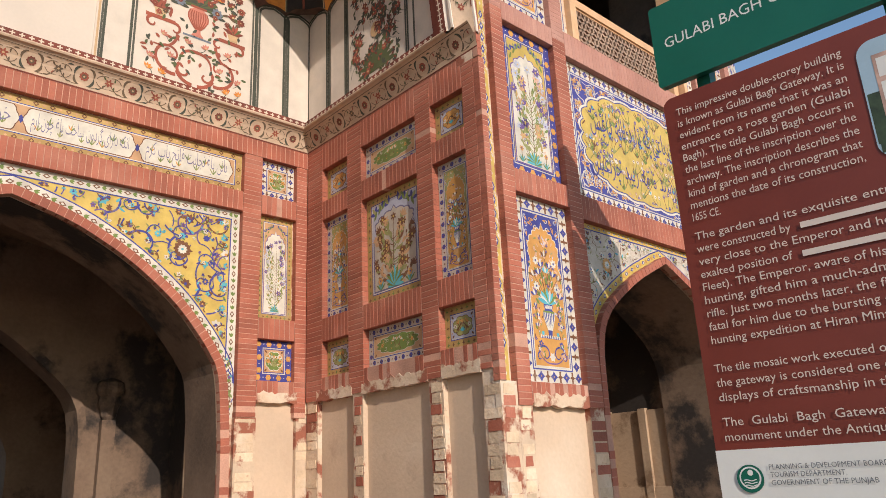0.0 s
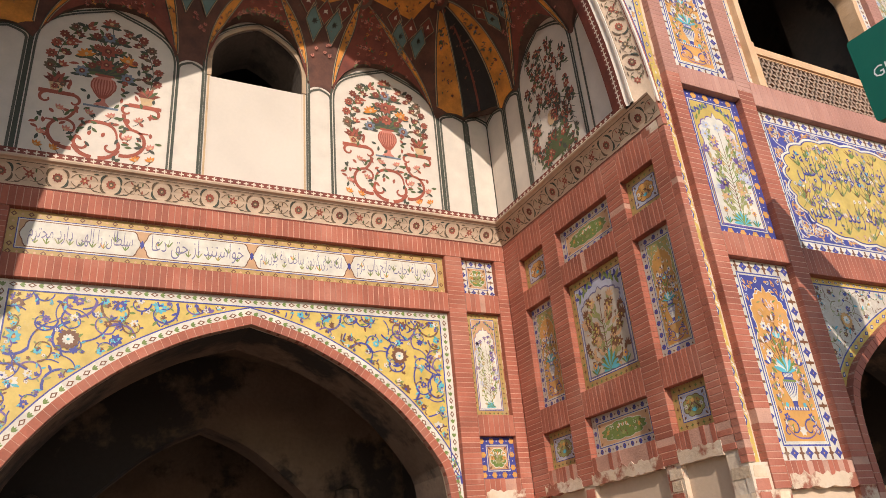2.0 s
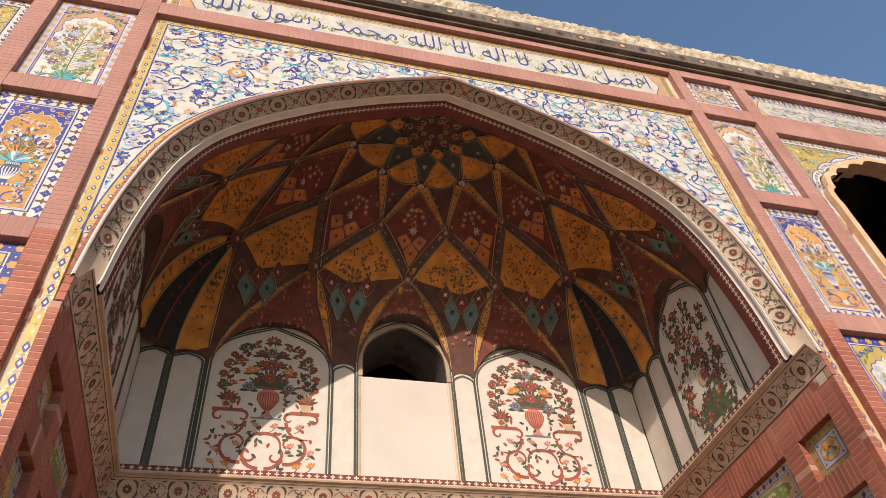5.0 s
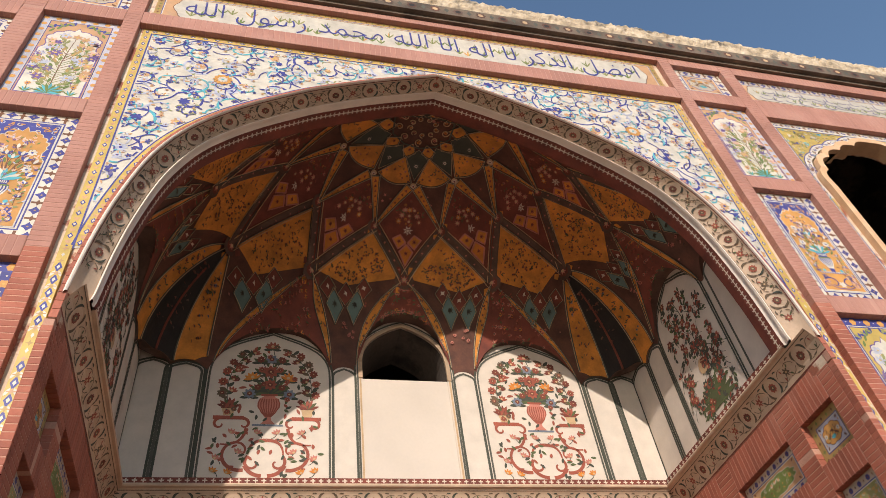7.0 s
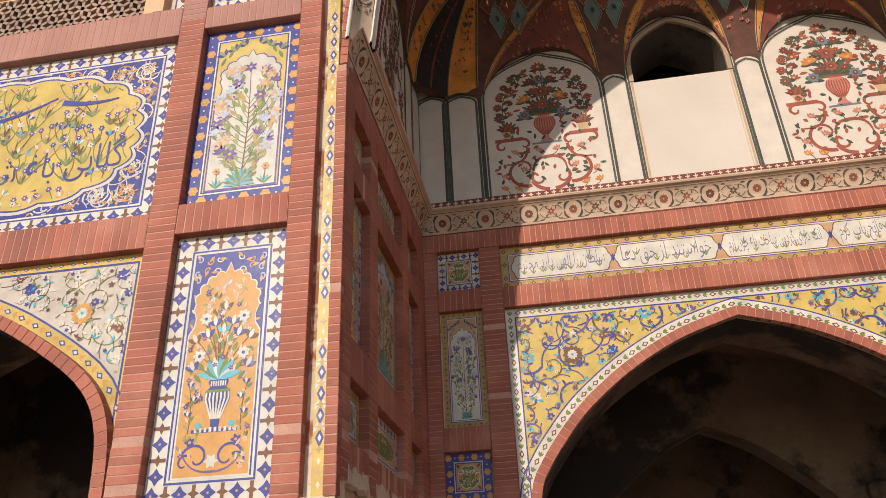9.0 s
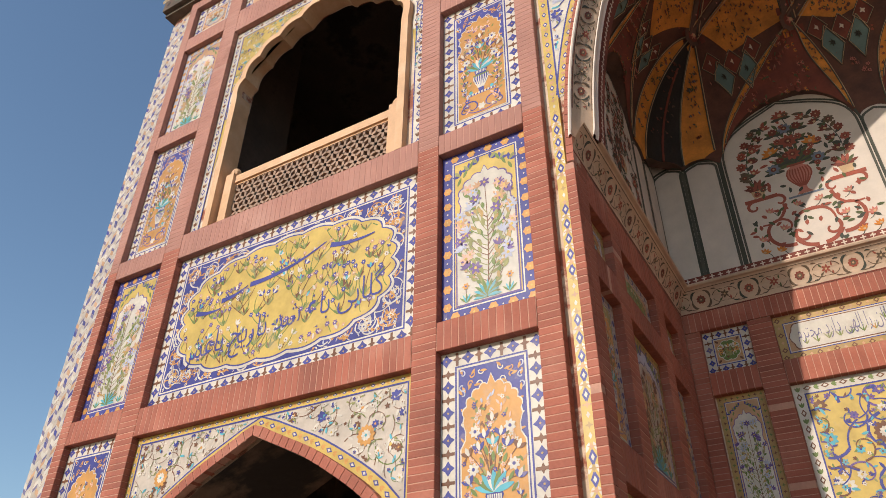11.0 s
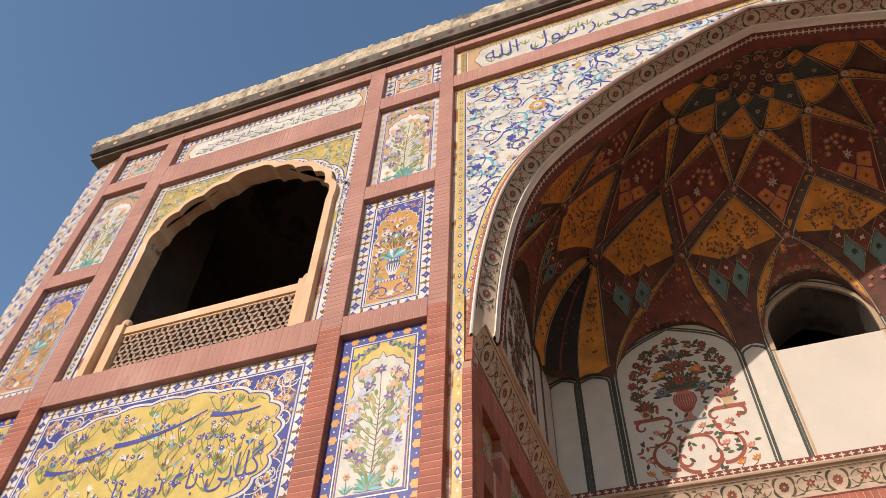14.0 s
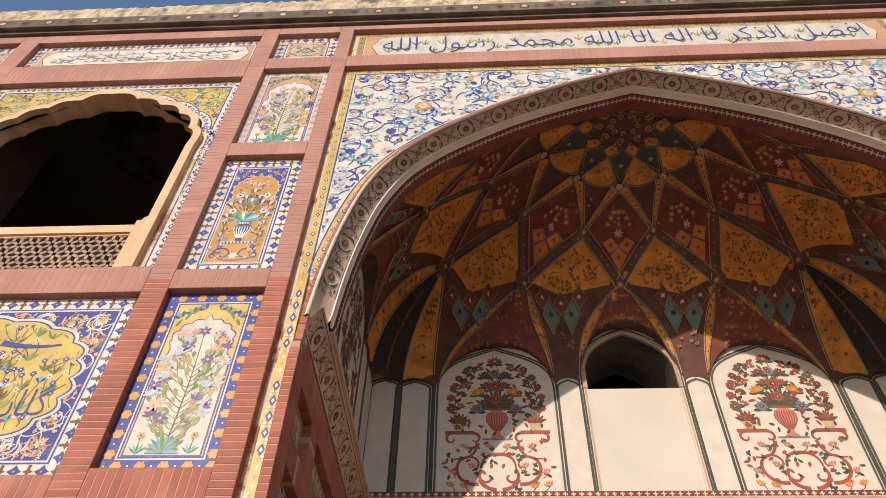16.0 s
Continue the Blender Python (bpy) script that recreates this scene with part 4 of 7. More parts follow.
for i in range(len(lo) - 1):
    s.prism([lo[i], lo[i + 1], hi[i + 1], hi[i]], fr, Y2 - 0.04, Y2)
# pale edge coloured dark so it sits in the passage's shade
structure(s.make("arch_trim", SOOTSHADE), "raised plaster edge round the inner arch", "trim")
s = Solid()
# inner vault is a darker copy, its shade in the colour
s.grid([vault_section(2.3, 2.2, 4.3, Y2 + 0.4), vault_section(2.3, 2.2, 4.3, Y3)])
structure(s.make("vault_ceiling", SHADEDARK), "dark vault of the inner room", "ceiling")
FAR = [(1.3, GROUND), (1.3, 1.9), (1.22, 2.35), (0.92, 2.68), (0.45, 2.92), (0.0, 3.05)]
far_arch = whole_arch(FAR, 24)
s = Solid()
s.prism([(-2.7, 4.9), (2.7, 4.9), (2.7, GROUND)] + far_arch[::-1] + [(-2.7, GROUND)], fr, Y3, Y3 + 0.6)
structure(s.make("wall_far", SOOTSHADE), "far wall of the passage with its open arch", "wall")
# slender corner shafts and pointed panels inside the gate arch
for sg in (-1, 1):
    s = Solid()
    s.lathe([(0.045, GROUND), (0.045, 2.45), (0.06, 2.5), (0.02, 2.6)], sg * 1.965, Y1 + 0.055, 10)
    s.lathe([(0.03, GROUND), (0.03, 2.40), (0.01, 2.5)], sg * 2.0, Y1 + 0.19, 8)
    structure(s.make("shaft_trim", BAYTAN, smooth=True), "slender plaster shafts at the passage corner", "trim")
    s = Solid()
    s.box(min(sg * 1.62, sg * 1.77), max(sg * 1.62, sg * 1.77), Y2 - .10, Y2, GROUND, 2.42)
    s.lathe([(.05, 2.40), (.09, 2.46), (.10, 2.53), (.13, 2.60), (.12, 2.68), (.16, 2.73), (.15, 2.84), (.05, 2.90)], sg * 1.70, Y2 - .04, 9)
    # darker than its tan plaster: dim passage light put into the colour
    structure(s.make("pilaster_trim", SOOTSHADE), "tan plaster pilaster with a broken capital in the passage", "trim")
# netted ribs on the inner vault
s = Solid()
for k in range(-4, 5):
    for sgn in (-1, 1):
        row = []
        for i in range(13):
            t = i / 12
            an = math.pi * (0.5 + k * 0.09 + sgn * (t - .5) * 0.45)
            row.append((-2.26 * math.cos(an), Y2 + 0.45 + (Y3 - Y2 - .5) * t, 2.2 + 2.08 * max(0.0, math.sin(an)) ** .85 - .03))
        s.strip(row, [(x + .03, y, z - .01) for x, y, z in row])
structure(s.make("vault_ribs", COL['f_black']), "thin dark net of ribs painted on the vault", "trim")

# outer masses: flanks, roof
for sg in (-1, 1):
    s = Solid()
    s.box(min(sg * 8.0, sg * 8.2), max(sg * 8.0, sg * 8.2), 0.5, 8.6, GROUND, 9.9)
    structure(s.make("wall_flank", OLDPLASTER), "plain flank wall of the gateway", "wall")
s = Solid()
s.box(-8.0, 8.0, 1.0, 8.6, 9.75, 9.95)
structure(s.make("roof", STONE), "flat lime-plastered roof", "roof")
s = Solid()
s.box(-8.0, -1.6, 8.5, 8.7, GROUND, 9.9)
s.box(1.6, 8.0, 8.5, 8.7, GROUND, 9.9)
s.box(-1.6, 1.6, 8.5, 8.7, 4.0, 9.9)
structure(s.make("wall_rear", OLDPLASTER), "plain rear wall of the gateway", "wall")
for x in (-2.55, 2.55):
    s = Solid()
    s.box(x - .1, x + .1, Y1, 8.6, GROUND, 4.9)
    structure(s.make("passage_wall", SOOTSHADE), "side wall of the passage", "wall")

# ---- ledge and porch arch mouldings ----
FAS = [(0.0, 5.13), (0.012, 5.19), (0.035, 5.25), (0.068, 5.305), (0.105, 5.345)]


def fas_at(v):
    t = v * (len(FAS) - 1)
    i = min(len(FAS) - 2, max(0, int(t)))
    f = t - i
    return FAS[i][0] + (FAS[i + 1][0] - FAS[i][0]) * f, FAS[i][1] + (FAS[i + 1][1] - FAS[i][1]) * f


def frieze_art(length, period, tall=.26):
    """Red rosettes in curled dark leaves with stars between; u in plan units, v from 0 to 1."""
    b = Art()
    n = max(2, round(length / period))
    p = length / n
    rng = random.Random(3)
    whole, tall = tall, tall * .80
    for i in range(n * 6):
        u0, u1 = i * p / 6, (i + 1) * p / 6
        b.rect(u0, 0, u1, whole * .07, 'f_mar2', 1)
        b.rect(u0, whole * .90, u1, whole * .93, 'f_umber', 1)
    for i in range(n):
        x, y = (i + .5) * p, whole * .49
        for s_ in (-1, 1):
            out = 0 if s_ > 0 else math.pi
            for up in (-1, 1):
                dark = rng.choice(('f_umber', 'f_umber', 'f_dark'))
                b.leaf(x + s_ * tall * .16, y + up * tall * .40, out - up * s_ * .1, tall * .46, tall * .055, dark, 1, -up * s_ * 1.9)
                b.leaf(x + s_ * tall * .50, y + up * tall * .36, out + up * s_ * .5, tall * .22, tall * .035, dark, 1, -up * s_ * 1.2)
                b.stroke(b.curve(x + s_ * tall * .52, y + up * tall * .08, x + s_ * p * .47, y + up * tall * .26, .4 * s_ * up), tall * .032, 'f_umber', 1, tall * .02)
                b.leaf(x + s_ * p * .38, y + up * tall * .26, out - up * s_ * 1.2, tall * .17, tall * .035, rng.choice(('f_red', 'f_umber', 'f_leaf')), 1, up * .6)
            b.stroke(b.curve(x + s_ * tall * .22, y - tall * .40, x + s_ * p * .46, y - tall * .06, -.35 * s_), tall * .030, 'f_umber', 1)
        for k in range(9):
            b.leaf(x, y, k * .698 + i, tall * .20, tall * .075, 'f_red' if i % 2 else 'f_mar2', 2)
        b.star(x, y, tall * .13, tall * .09, 8, 'f_umber', 3)
        b.disk(x, y, tall * .045, 'f_gold', 4, 6)
        for k in range(6):
            b.leaf(x + p * .5, y + tall * .02, k * 1.047 + .3, tall * .19, tall * .045, 'f_red' if i % 3 else 'f_umber', 2)
        b.disk(x + p * .5, y + tall * .02, tall * .05, 'f_gold', 3, 6)
    for nm in b.parts:
        b.parts[nm] = [([(u, min(.985, max(.015, v / whole))) for u, v in pts], c, l) for pts, c, l in b.parts[nm]]
    return b


ledge = thing("ledge", "painted cornice ledge with red rosettes round the porch", "ledge")
tagged(ledge, kind="structure")
s = Solid()
s.grid([[(-HW + o, 0.0 if o < .11 else 0.0, z), (-HW + o, D - o, z), (HW - o, D - o, z), (HW - o, 0.0, z)] for o, z in FAS])
s.make("fascia", COL['f_buff'], ledge)
s = Solid()
s.grid([[(-HW + o, 0.26, z), (-HW + o, D - o, z), (HW - o, D - o, z), (HW - o, 0.26, z)] for o, z in ((0.105, 5.345), (0.13, 5.352), (0.138, 5.366), (0.125, 5.385), (0.10, 5.39))])
s.make("lip", COL['f_buff'], ledge)
s = Solid()
s.grid([[(-HW + o, 0.26, z), (-HW + o, D - o, z), (HW - o, D - o, z), (HW - o, 0.26, z)] for o, z in ((0.10, 5.39), (0.10, 5.452), (0.0, 5.47))])
s.make("cross_band", COL['f_mar2'], ledge)


def fas_place(kind):
    def f(u, v, h):
        o, z = fas_at(v)
        o, z = o + h * .5, z - h * .8
        return {'b': (u - HW, D - o, z), 'l': (-HW + o, u, z), 'r': (HW - o, u, z)}[kind]
    return f


put_art(frieze_art(2 * HW, .43), fas_place('b'), ledge, 0.003)
put_art(frieze_art(D, .43), fas_place('l'), ledge, 0.003)
put_art(frieze_art(D, .43), fas_place('r'), ledge, 0.003)
a = Art().to("crosses")
for k in range(int(2 * HW / .075)):
    x = -HW + .12 + k * .075
    if x < HW - .12:
        a.rect(x, 5.415, x + .045, 5.427, 'f_white', 0)
        a.rect(x + .017, 5.400, x + .029, 5.442, 'f_white', 0)
put_art(a, lambda u, v, h: (u, D - .10 - h, v), ledge, .003)
a = Art().to("crosses")
for k in range(int(D / .075)):
    y = .3 + k * .075
    if y < D - .15:
        a.rect(y, 5.415, y + .045, 5.427, 'f_white', 0)
        a.rect(y + .017, 5.400, y + .029, 5.442, 'f_white', 0)
put_art(a, lambda u, v, h: (HW - .10 - h, u, v), ledge, .003)
put_art(a, lambda u, v, h: (-HW + .10 + h, u, v), ledge, .003)

# moulded band of the porch arch
arch_band = thing("arch_band", "cream moulded band with red rosettes round the porch arch", "moulding")
tagged(arch_band, kind="structure")
BN = 90
outer = [(2.795, 5.27)] + PORCH[1:]
ring0 = whole_arch([(x, z) for x, z in outer], BN)
ring1 = whole_arch([(x * 0.962 if z < 7 else x * .965, z + (.08 if z < 5.3 else 0.0) - .05 * max(0, (z - 7.2) / 1.4)) for x, z in outer], BN)


def band_pt(i, f, y):
    a0, a1 = ring0[i], ring1[i]
    return (a0[0] + (a1[0] - a0[0]) * f, y, a0[1] + (a1[1] - a0[1]) * f)


def rows_of(prof):
    return [[band_pt(i, f, y) for i in range(len(ring0))] for f, y in prof]


BP = [(0.0, 0.0), (0.08, 0.03), (0.24, 0.075), (0.46, 0.11), (0.72, 0.145), (0.98, 0.17)]
s = Solid().grid(rows_of(BP))
s.make("band", COL['f_buff'], arch_band, smooth=True)
s = Solid().grid(rows_of([(-0.20, 0.0), (-0.18, -0.014), (-0.06, -0.020), (0.02, -0.012), (0.02, 0.03)]))
s.make("outer_bead", COL['f_bead'], arch_band)
s = Solid().grid(rows_of([(0.97, 0.17), (0.99, 0.155), (1.09, 0.155), (1.12, 0.175), (1.08, 0.195), (1.02, 0.20), (1.04, 0.225), (1.12, 0.24)]))
s.make("inner_bead", COL['f_bead'], arch_band)
s = Solid().grid(rows_of([(1.10, 0.24), (1.12, 0.33), (0.95, 0.42), (0.3, 0.46)]))
s.make("cross_band", COL['f_mar2'], arch_band)
acc = [0.0]
for i in range(1, len(ring0)):
    acc.append(acc[-1] + math.hypot(ring0[i][0] - ring0[i - 1][0], ring0[i][1] - ring0[i - 1][1]))


def band_place(u, v, h):
    t = float(np.interp(u, acc, range(len(acc))))
    i = min(len(acc) - 2, int(t))
    f = t - i
    q = v * (len(BP) - 1)
    j = min(len(BP) - 2, max(0, int(q)))
    g = q - j
    fr_, y = BP[j][0] + (BP[j + 1][0] - BP[j][0]) * g, BP[j][1] + (BP[j + 1][1] - BP[j][1]) * g
    p0, p1 = Vector(band_pt(i, fr_, y)), Vector(band_pt(i + 1, fr_, y))
    p = p0.lerp(p1, f)
    inw = Vector((0, 0, 6.6)) - p
    inw.y = -.25
    return tuple(p + inw.normalized() * h)


v, f = [], []
for i in range(1, len(ring0) - 1):
    c, nxt, prv = (Vector(band_pt(k, 1.11, .285)) for k in (i, i + 1, i - 1))
    tng, dep = (nxt - prv).normalized(), Vector((0, 1, 0))
    inw = (Vector((0, .285, 6.4)) - c).normalized() * .012
    for e in (-.25, .25):
        m = c + tng * (nxt - prv).length * e + inw
        for a1, a2 in ((.024, .006), (.006, .024)):
            k = len(v)
            v += [tuple(m + tng * a1 * p + dep * a2 * q + inw * (.1 if a1 > a2 else 0)) for p, q in ((-1, -1), (1, -1), (1, 1), (-1, 1))]
            f.append([k, k + 1, k + 2, k + 3])
ob = new("crosses", mesh_from("crosses", v, f, [COL['f_white']]))
ob.parent = arch_band
tagged(ob, kind="stuff")
put_art(frieze_art(acc[-1] - .5, .40), lambda u, v, h: band_place(u + .25, v, h), arch_band, .006)

# ---- the painted half dome ----
DY, DZ, DH = 0.33, 6.72, 2.05


def rim_height(t, fields):
    """Top of the painted fields at a place along a wall."""
    z = 6.74
    for cx, hw, top, zs in fields:
        e = abs(t - cx) / (hw + .05)
        if e < 1:
            z = max(z, zs + (top + .05 - zs) * (1 - e ** 2.4) ** .6)
    return z


BACK_F = [(0.0, .50, 7.50, 6.9), (.68, .105, 6.80, 6.70), (1.46, .605, 7.24, 6.66), (2.33, .15, 6.80, 6.70), (2.655, .135, 6.83, 6.70)]
SIDE_F = [(1.42, .47, 7.20, 6.66), (.62, .17, 6.85, 6.72), (2.11, .13, 6.8, 6.7), (2.51, .17, 6.82, 6.7)]
RIM = {}


YC = 0.75  # the crown of the painted star


def reach(th):
    """Plan distance from the crown to the walls or the front edge."""
    c, sn = math.cos(th), math.sin(th)
    if sn >= 0:
        return (abs(c / HW) ** 12 + abs(sn / (D - YC)) ** 12) ** (-1 / 12)
    return min(HW / max(abs(c), 1e-6), (YC - DY) / -sn)


def vault_height(x, y):
    th = math.atan2(max(y - DY, 0.0), x)
    c, sn = math.cos(th), math.sin(th)
    k = (abs(c / HW) ** 12 + abs(sn / (D - DY)) ** 12) ** (-1 / 12)
    g = min(1.0, math.hypot(x, y - DY) / k)
    w = min(1.0, max(0.0, sn * 1.5))
    w = w * w * (3 - 2 * w)
    p = 1.32 + .75 * w
    w2 = min(1.0, max(0.0, (y - DY) / .5))
    return DZ + (DH - .08 * (1 - w2)) * max(0.0, 1 - g ** p) ** (1 / p)


def dome_raw(th, g, h=0.0):
    k = reach(th) * g
    x, y = math.cos(th) * k, YC + math.sin(th) * k
    v = Vector((x, y, vault_height(x, y)))
    if h:
        v += (Vector((0, 1.0, 7.0)) - v).normalized() * h
    return tuple(v)


def dome_rim(th):
    """How far out the shell goes at an angle before it meets the painted fields."""
    key = round(th, 4)
    if key not in RIM:
        x, y = dome_raw(th, 1.0)[:2]
        if y <= DY + .02:
            RIM[key] = 1.0
            return 1.0
        z = rim_height(abs(x), BACK_F) if (D - y) < (HW - abs(x)) else rim_height(y, SIDE_F)
        lo, hi = .5, 1.0
        for _ in range(24):
            m = (lo + hi) / 2
            lo, hi = (m, hi) if dome_raw(th, m)[2] > z else (lo, m)
        RIM[key] = lo
    return RIM[key]


RIM_TH = [-math.pi / 2 + 2 * math.pi * i / 1440 for i in range(1441)]
RIM_G = [dome_rim(th) for th in RIM_TH]


def dome_pt(th, g, h=0.0):
    k = min(1439.999, max(0.0, (th + math.pi / 2) / (2 * math.pi) * 1440))
    i = int(k)
    return dome_raw(th, min(g, RIM_G[i] + (RIM_G[i + 1] - RIM_G[i]) * (k - i)), h)


dome = thing("half_dome", "half dome painted with ochre and maroon star facets", "vault")
tagged(dome, kind="structure")
s = Solid()
SPAN = [-math.pi / 2 + 2 * math.pi * i / 540 for i in range(541)]
s.grid([[dome_raw(th, dome_rim(th) * math.sin(math.pi / 2 * j / 40)) for th in SPAN] for j in range(41)])
s.make("vault_shell", COL['f_maroon'], dome, smooth=True)
rim_in, rim_out = [], []
for th in SPAN:
    if not -.14 < th < math.pi + .14:
        continue
    p = dome_raw(th, dome_rim(th))
    e = dome_raw(th, 1.0)
    if e[1] <= DY + .02:
        continue
    rim_in.append(p)
    rim_out.append((p[0], D, p[2] - .004) if (D - e[1]) < (HW - abs(e[0])) else (math.copysign(HW, e[0]), p[1], p[2] - .004))
s = Solid().strip(rim_in, rim_out)
s.make("rim_soffit", COL['f_rib'], dome)

def to_plan(p):
    k = reach(p[0]) * min(p[1], 1.0)
    return math.cos(p[0]) * k, YC + math.sin(p[0]) * k


def from_plan(x, y):
    th = math.atan2(y - YC, x)
    if th < -math.pi / 2:
        th += 2 * math.pi
    return th, math.hypot(x, y - YC) / reach(th)


class Facets:
    def __init__(self, name, label=""):
        self.v, self.f, self.i, self.m, self.slot, self.name, self.label = [], [], [], [], {}, name, label

    def mat(self, c):
        if c not in self.slot:
            self.slot[c] = len(self.m)
            self.m.append(COL[c])
        return self.slot[c]

    def patch(self, q, col, h=.006, n=9):
        (a, b, c, d) = q
        base = len(self.v)
        a, b, c, d = map(to_plan, q)
        for j in range(n + 1):
            for i in range(n + 1):
                s_, t = i / n, j / n
                x = (a[0] * (1 - s_) + b[0] * s_) * (1 - t) + (d[0] * (1 - s_) + c[0] * s_) * t
                y = (a[1] * (1 - s_) + b[1] * s_) * (1 - t) + (d[1] * (1 - s_) + c[1] * s_) * t
                self.v.append(dome_pt(*from_plan(x, y), h))
        for j in range(n):
            for i in range(n):
                k = base + j * (n + 1) + i
                self.f.append([k, k + 1, k + n + 2, k + n + 1])
                self.i.append(self.mat(col))

    def line(self, pts, w, col, h=.014, n=10):
        """A narrow raised ribbon through (angle, radius) points."""
        P = []
        for k in range(len(pts) - 1):
            for i in range(n):
                t = i / n
                (x0, y0), (x1, y1) = to_plan(pts[k]), to_plan(pts[k + 1])
                P.append(from_plan(x0 * (1 - t) + x1 * t, y0 * (1 - t) + y1 * t))
        P.append(pts[-1])
        V = [Vector(dome_pt(*p, h)) for p in P]
        base = len(self.v)
        for i, v in enumerate(V):
            d = (V[min(len(V) - 1, i + 1)] - V[max(0, i - 1)]).normalized()
            nrm = (Vector((0, 1.0, 7.0)) - v).normalized()
            sd = d.cross(nrm) * w / 2
            self.v += [tuple(v - sd), tuple(v - sd * .8 + nrm * .008), tuple(v + sd * .8 + nrm * .008), tuple(v + sd)]
        for i in range(len(V) - 1):
            for k in range(3):
                b0 = base + 4 * i + k
                self.f.append([b0, b0 + 1, b0 + 5, b0 + 4])
                self.i.append(self.mat(col))

    def spot(self, th, g, r, col, n=6, h=.020, petals=True, rot=0.0):
        c = Vector(dome_pt(th, g, h))
        nrm = (Vector((0, 1.0, 7.0)) - c).normalized()
        ux = nrm.cross(Vector((0, 0, 1))).normalized()
        uy = nrm.cross(ux)
        base = len(self.v)
        m = n * 2 if petals else n
        for i in range(m):
            rr = r if (not petals or i % 2 == 0) else r * .45
            an = rot + 2 * math.pi * i / m
            self.v.append(tuple(c + ux * rr * math.cos(an) + uy * rr * math.sin(an)))
        self.f.append(list(range(base, base + m)))
        self.i.append(self.mat(col))

    def leaf(self, th, g, an, ln, col, h=.019):
        c = Vector(dome_pt(th, g, h))
        nrm = (Vector((0, 1.0, 7.0)) - c).normalized()
        ux = nrm.cross(Vector((0, 0, 1))).normalized()
        uy = nrm.cross(ux)
        d = ux * math.cos(an) + uy * math.sin(an)
        e = ux * -math.sin(an) + uy * math.cos(an)
        base = len(self.v)
        self.v += [tuple(c), tuple(c + d * ln * .5 + e * ln * .2), tuple(c + d * ln), tuple(c + d * ln * .5 - e * ln * .2)]
        self.f.append([base, base + 1, base + 2, base + 3])
        self.i.append(self.mat(col))

    def make(self):
        ob = new(self.name, mesh_from(self.name, self.v, self.f, self.m, self.i))
        ob.parent = dome
        if self.label:
            tagged(ob, self.label)
        return ob


rng = random.Random(11)


def both(half, middle=True):
    """Plan points of the right half and their mirror images, from right to left."""
    left = [(-x, y) for x, y in half[::-1]]
    return half + (left[1:] if middle else left)


LOW = both([(2.30, .40), (2.165, 1.135), (2.01, 2.12), (1.10, 2.295), (0, 2.32)])      # lower stars
MID = both([(1.56, .63), (1.48, 1.235), (1.08, 1.68), (.40, 1.875)], False)            # upper stars
JOIN = both([(.86, .45), (.83, 1.02), (.465, 1.29), (0, 1.39)])                        # where the crown petals meet
CROWN = (0.0, .70)


def lerp2(p, q, t):
    return (p[0] + (q[0] - p[0]) * t, p[1] + (q[1] - p[1]) * t)


def bez(p, c, q, n=12):
    return [((1 - t) ** 2 * p[0] + 2 * t * (1 - t) * c[0] + t * t * q[0], (1 - t) ** 2 * p[1] + 2 * t * (1 - t) * c[1] + t * t * q[1]) for t in (i / n for i in range(n + 1))]


class Plan(Facets):
    """Facets laid out in plan points."""

    def quad(self, q, col, h=.006, n=8):
        self.patch([from_plan(*p) for p in q], col, h, n)

    def way(self, pts, w, col, h=.012, n=5):
        self.line([from_plan(*p) for p in pts], w, col, h, n)

    def edge(self, pts, w=.020, closed=True, h=.011):
        p = list(pts) + ([pts[0]] if closed else [])
        self.way(p, w, 'f_line', h)
        self.way(p, w * .3, 'f_gold', h + .003)

    def between(self, a, b, col, h=.007, m=5):
        base, n = len(self.v), len(a)
        for j in range(m + 1):
            for p, q in zip(a, b):
                self.v.append(dome_pt(*from_plan(*lerp2(p, q, j / m)), h))
        for j in range(m):
            for i in range(n - 1):
                k = base + j * n + i
                self.f.append([k, k + 1, k + n + 1, k + n])
                self.i.append(self.mat(col))

    def dot(self, p, r, col, n=6, h=.016, petals=True, rot=0.0):
        self.spot(*from_plan(*p), r, col, n, h, petals, rot)

    def rosette(self, p, r, col, eye, h=.017):
        self.dot(p, r, col, 7, h, True, rng.uniform(0, 3))
        self.dot(p, r * .38, eye, 6, h + .003, False)

    def strew(self, pick, count, cols, leaves, r):
        """Flowers with pairs of leaves over a region that pick() draws plan points from."""
        for k in range(count):
            p = pick()
            if rng.random() < .4:
                self.rosette(p, r * rng.uniform(.8, 1.25), rng.choice(cols), 'f_umber', .014)
            else:
                an = rng.uniform(0, 6.28)
                for e in (-.6, .6):
                    self.leaf(*from_plan(*p), an + e, r * rng.uniform(1.5, 2.3), rng.choice(leaves), .014)


def in_quad(q):
    def pick():
        s_, t = rng.uniform(.1, .9), rng.uniform(.1, .9)
        return lerp2(lerp2(q[0], q[1], s_), lerp2(q[3], q[2], s_), t)
    return pick


def in_strip(a, b):
    def pick():
        i = rng.randrange(1, len(a) - 1)
        return lerp2(a[i], b[i], rng.uniform(.2, .8))
    return pick


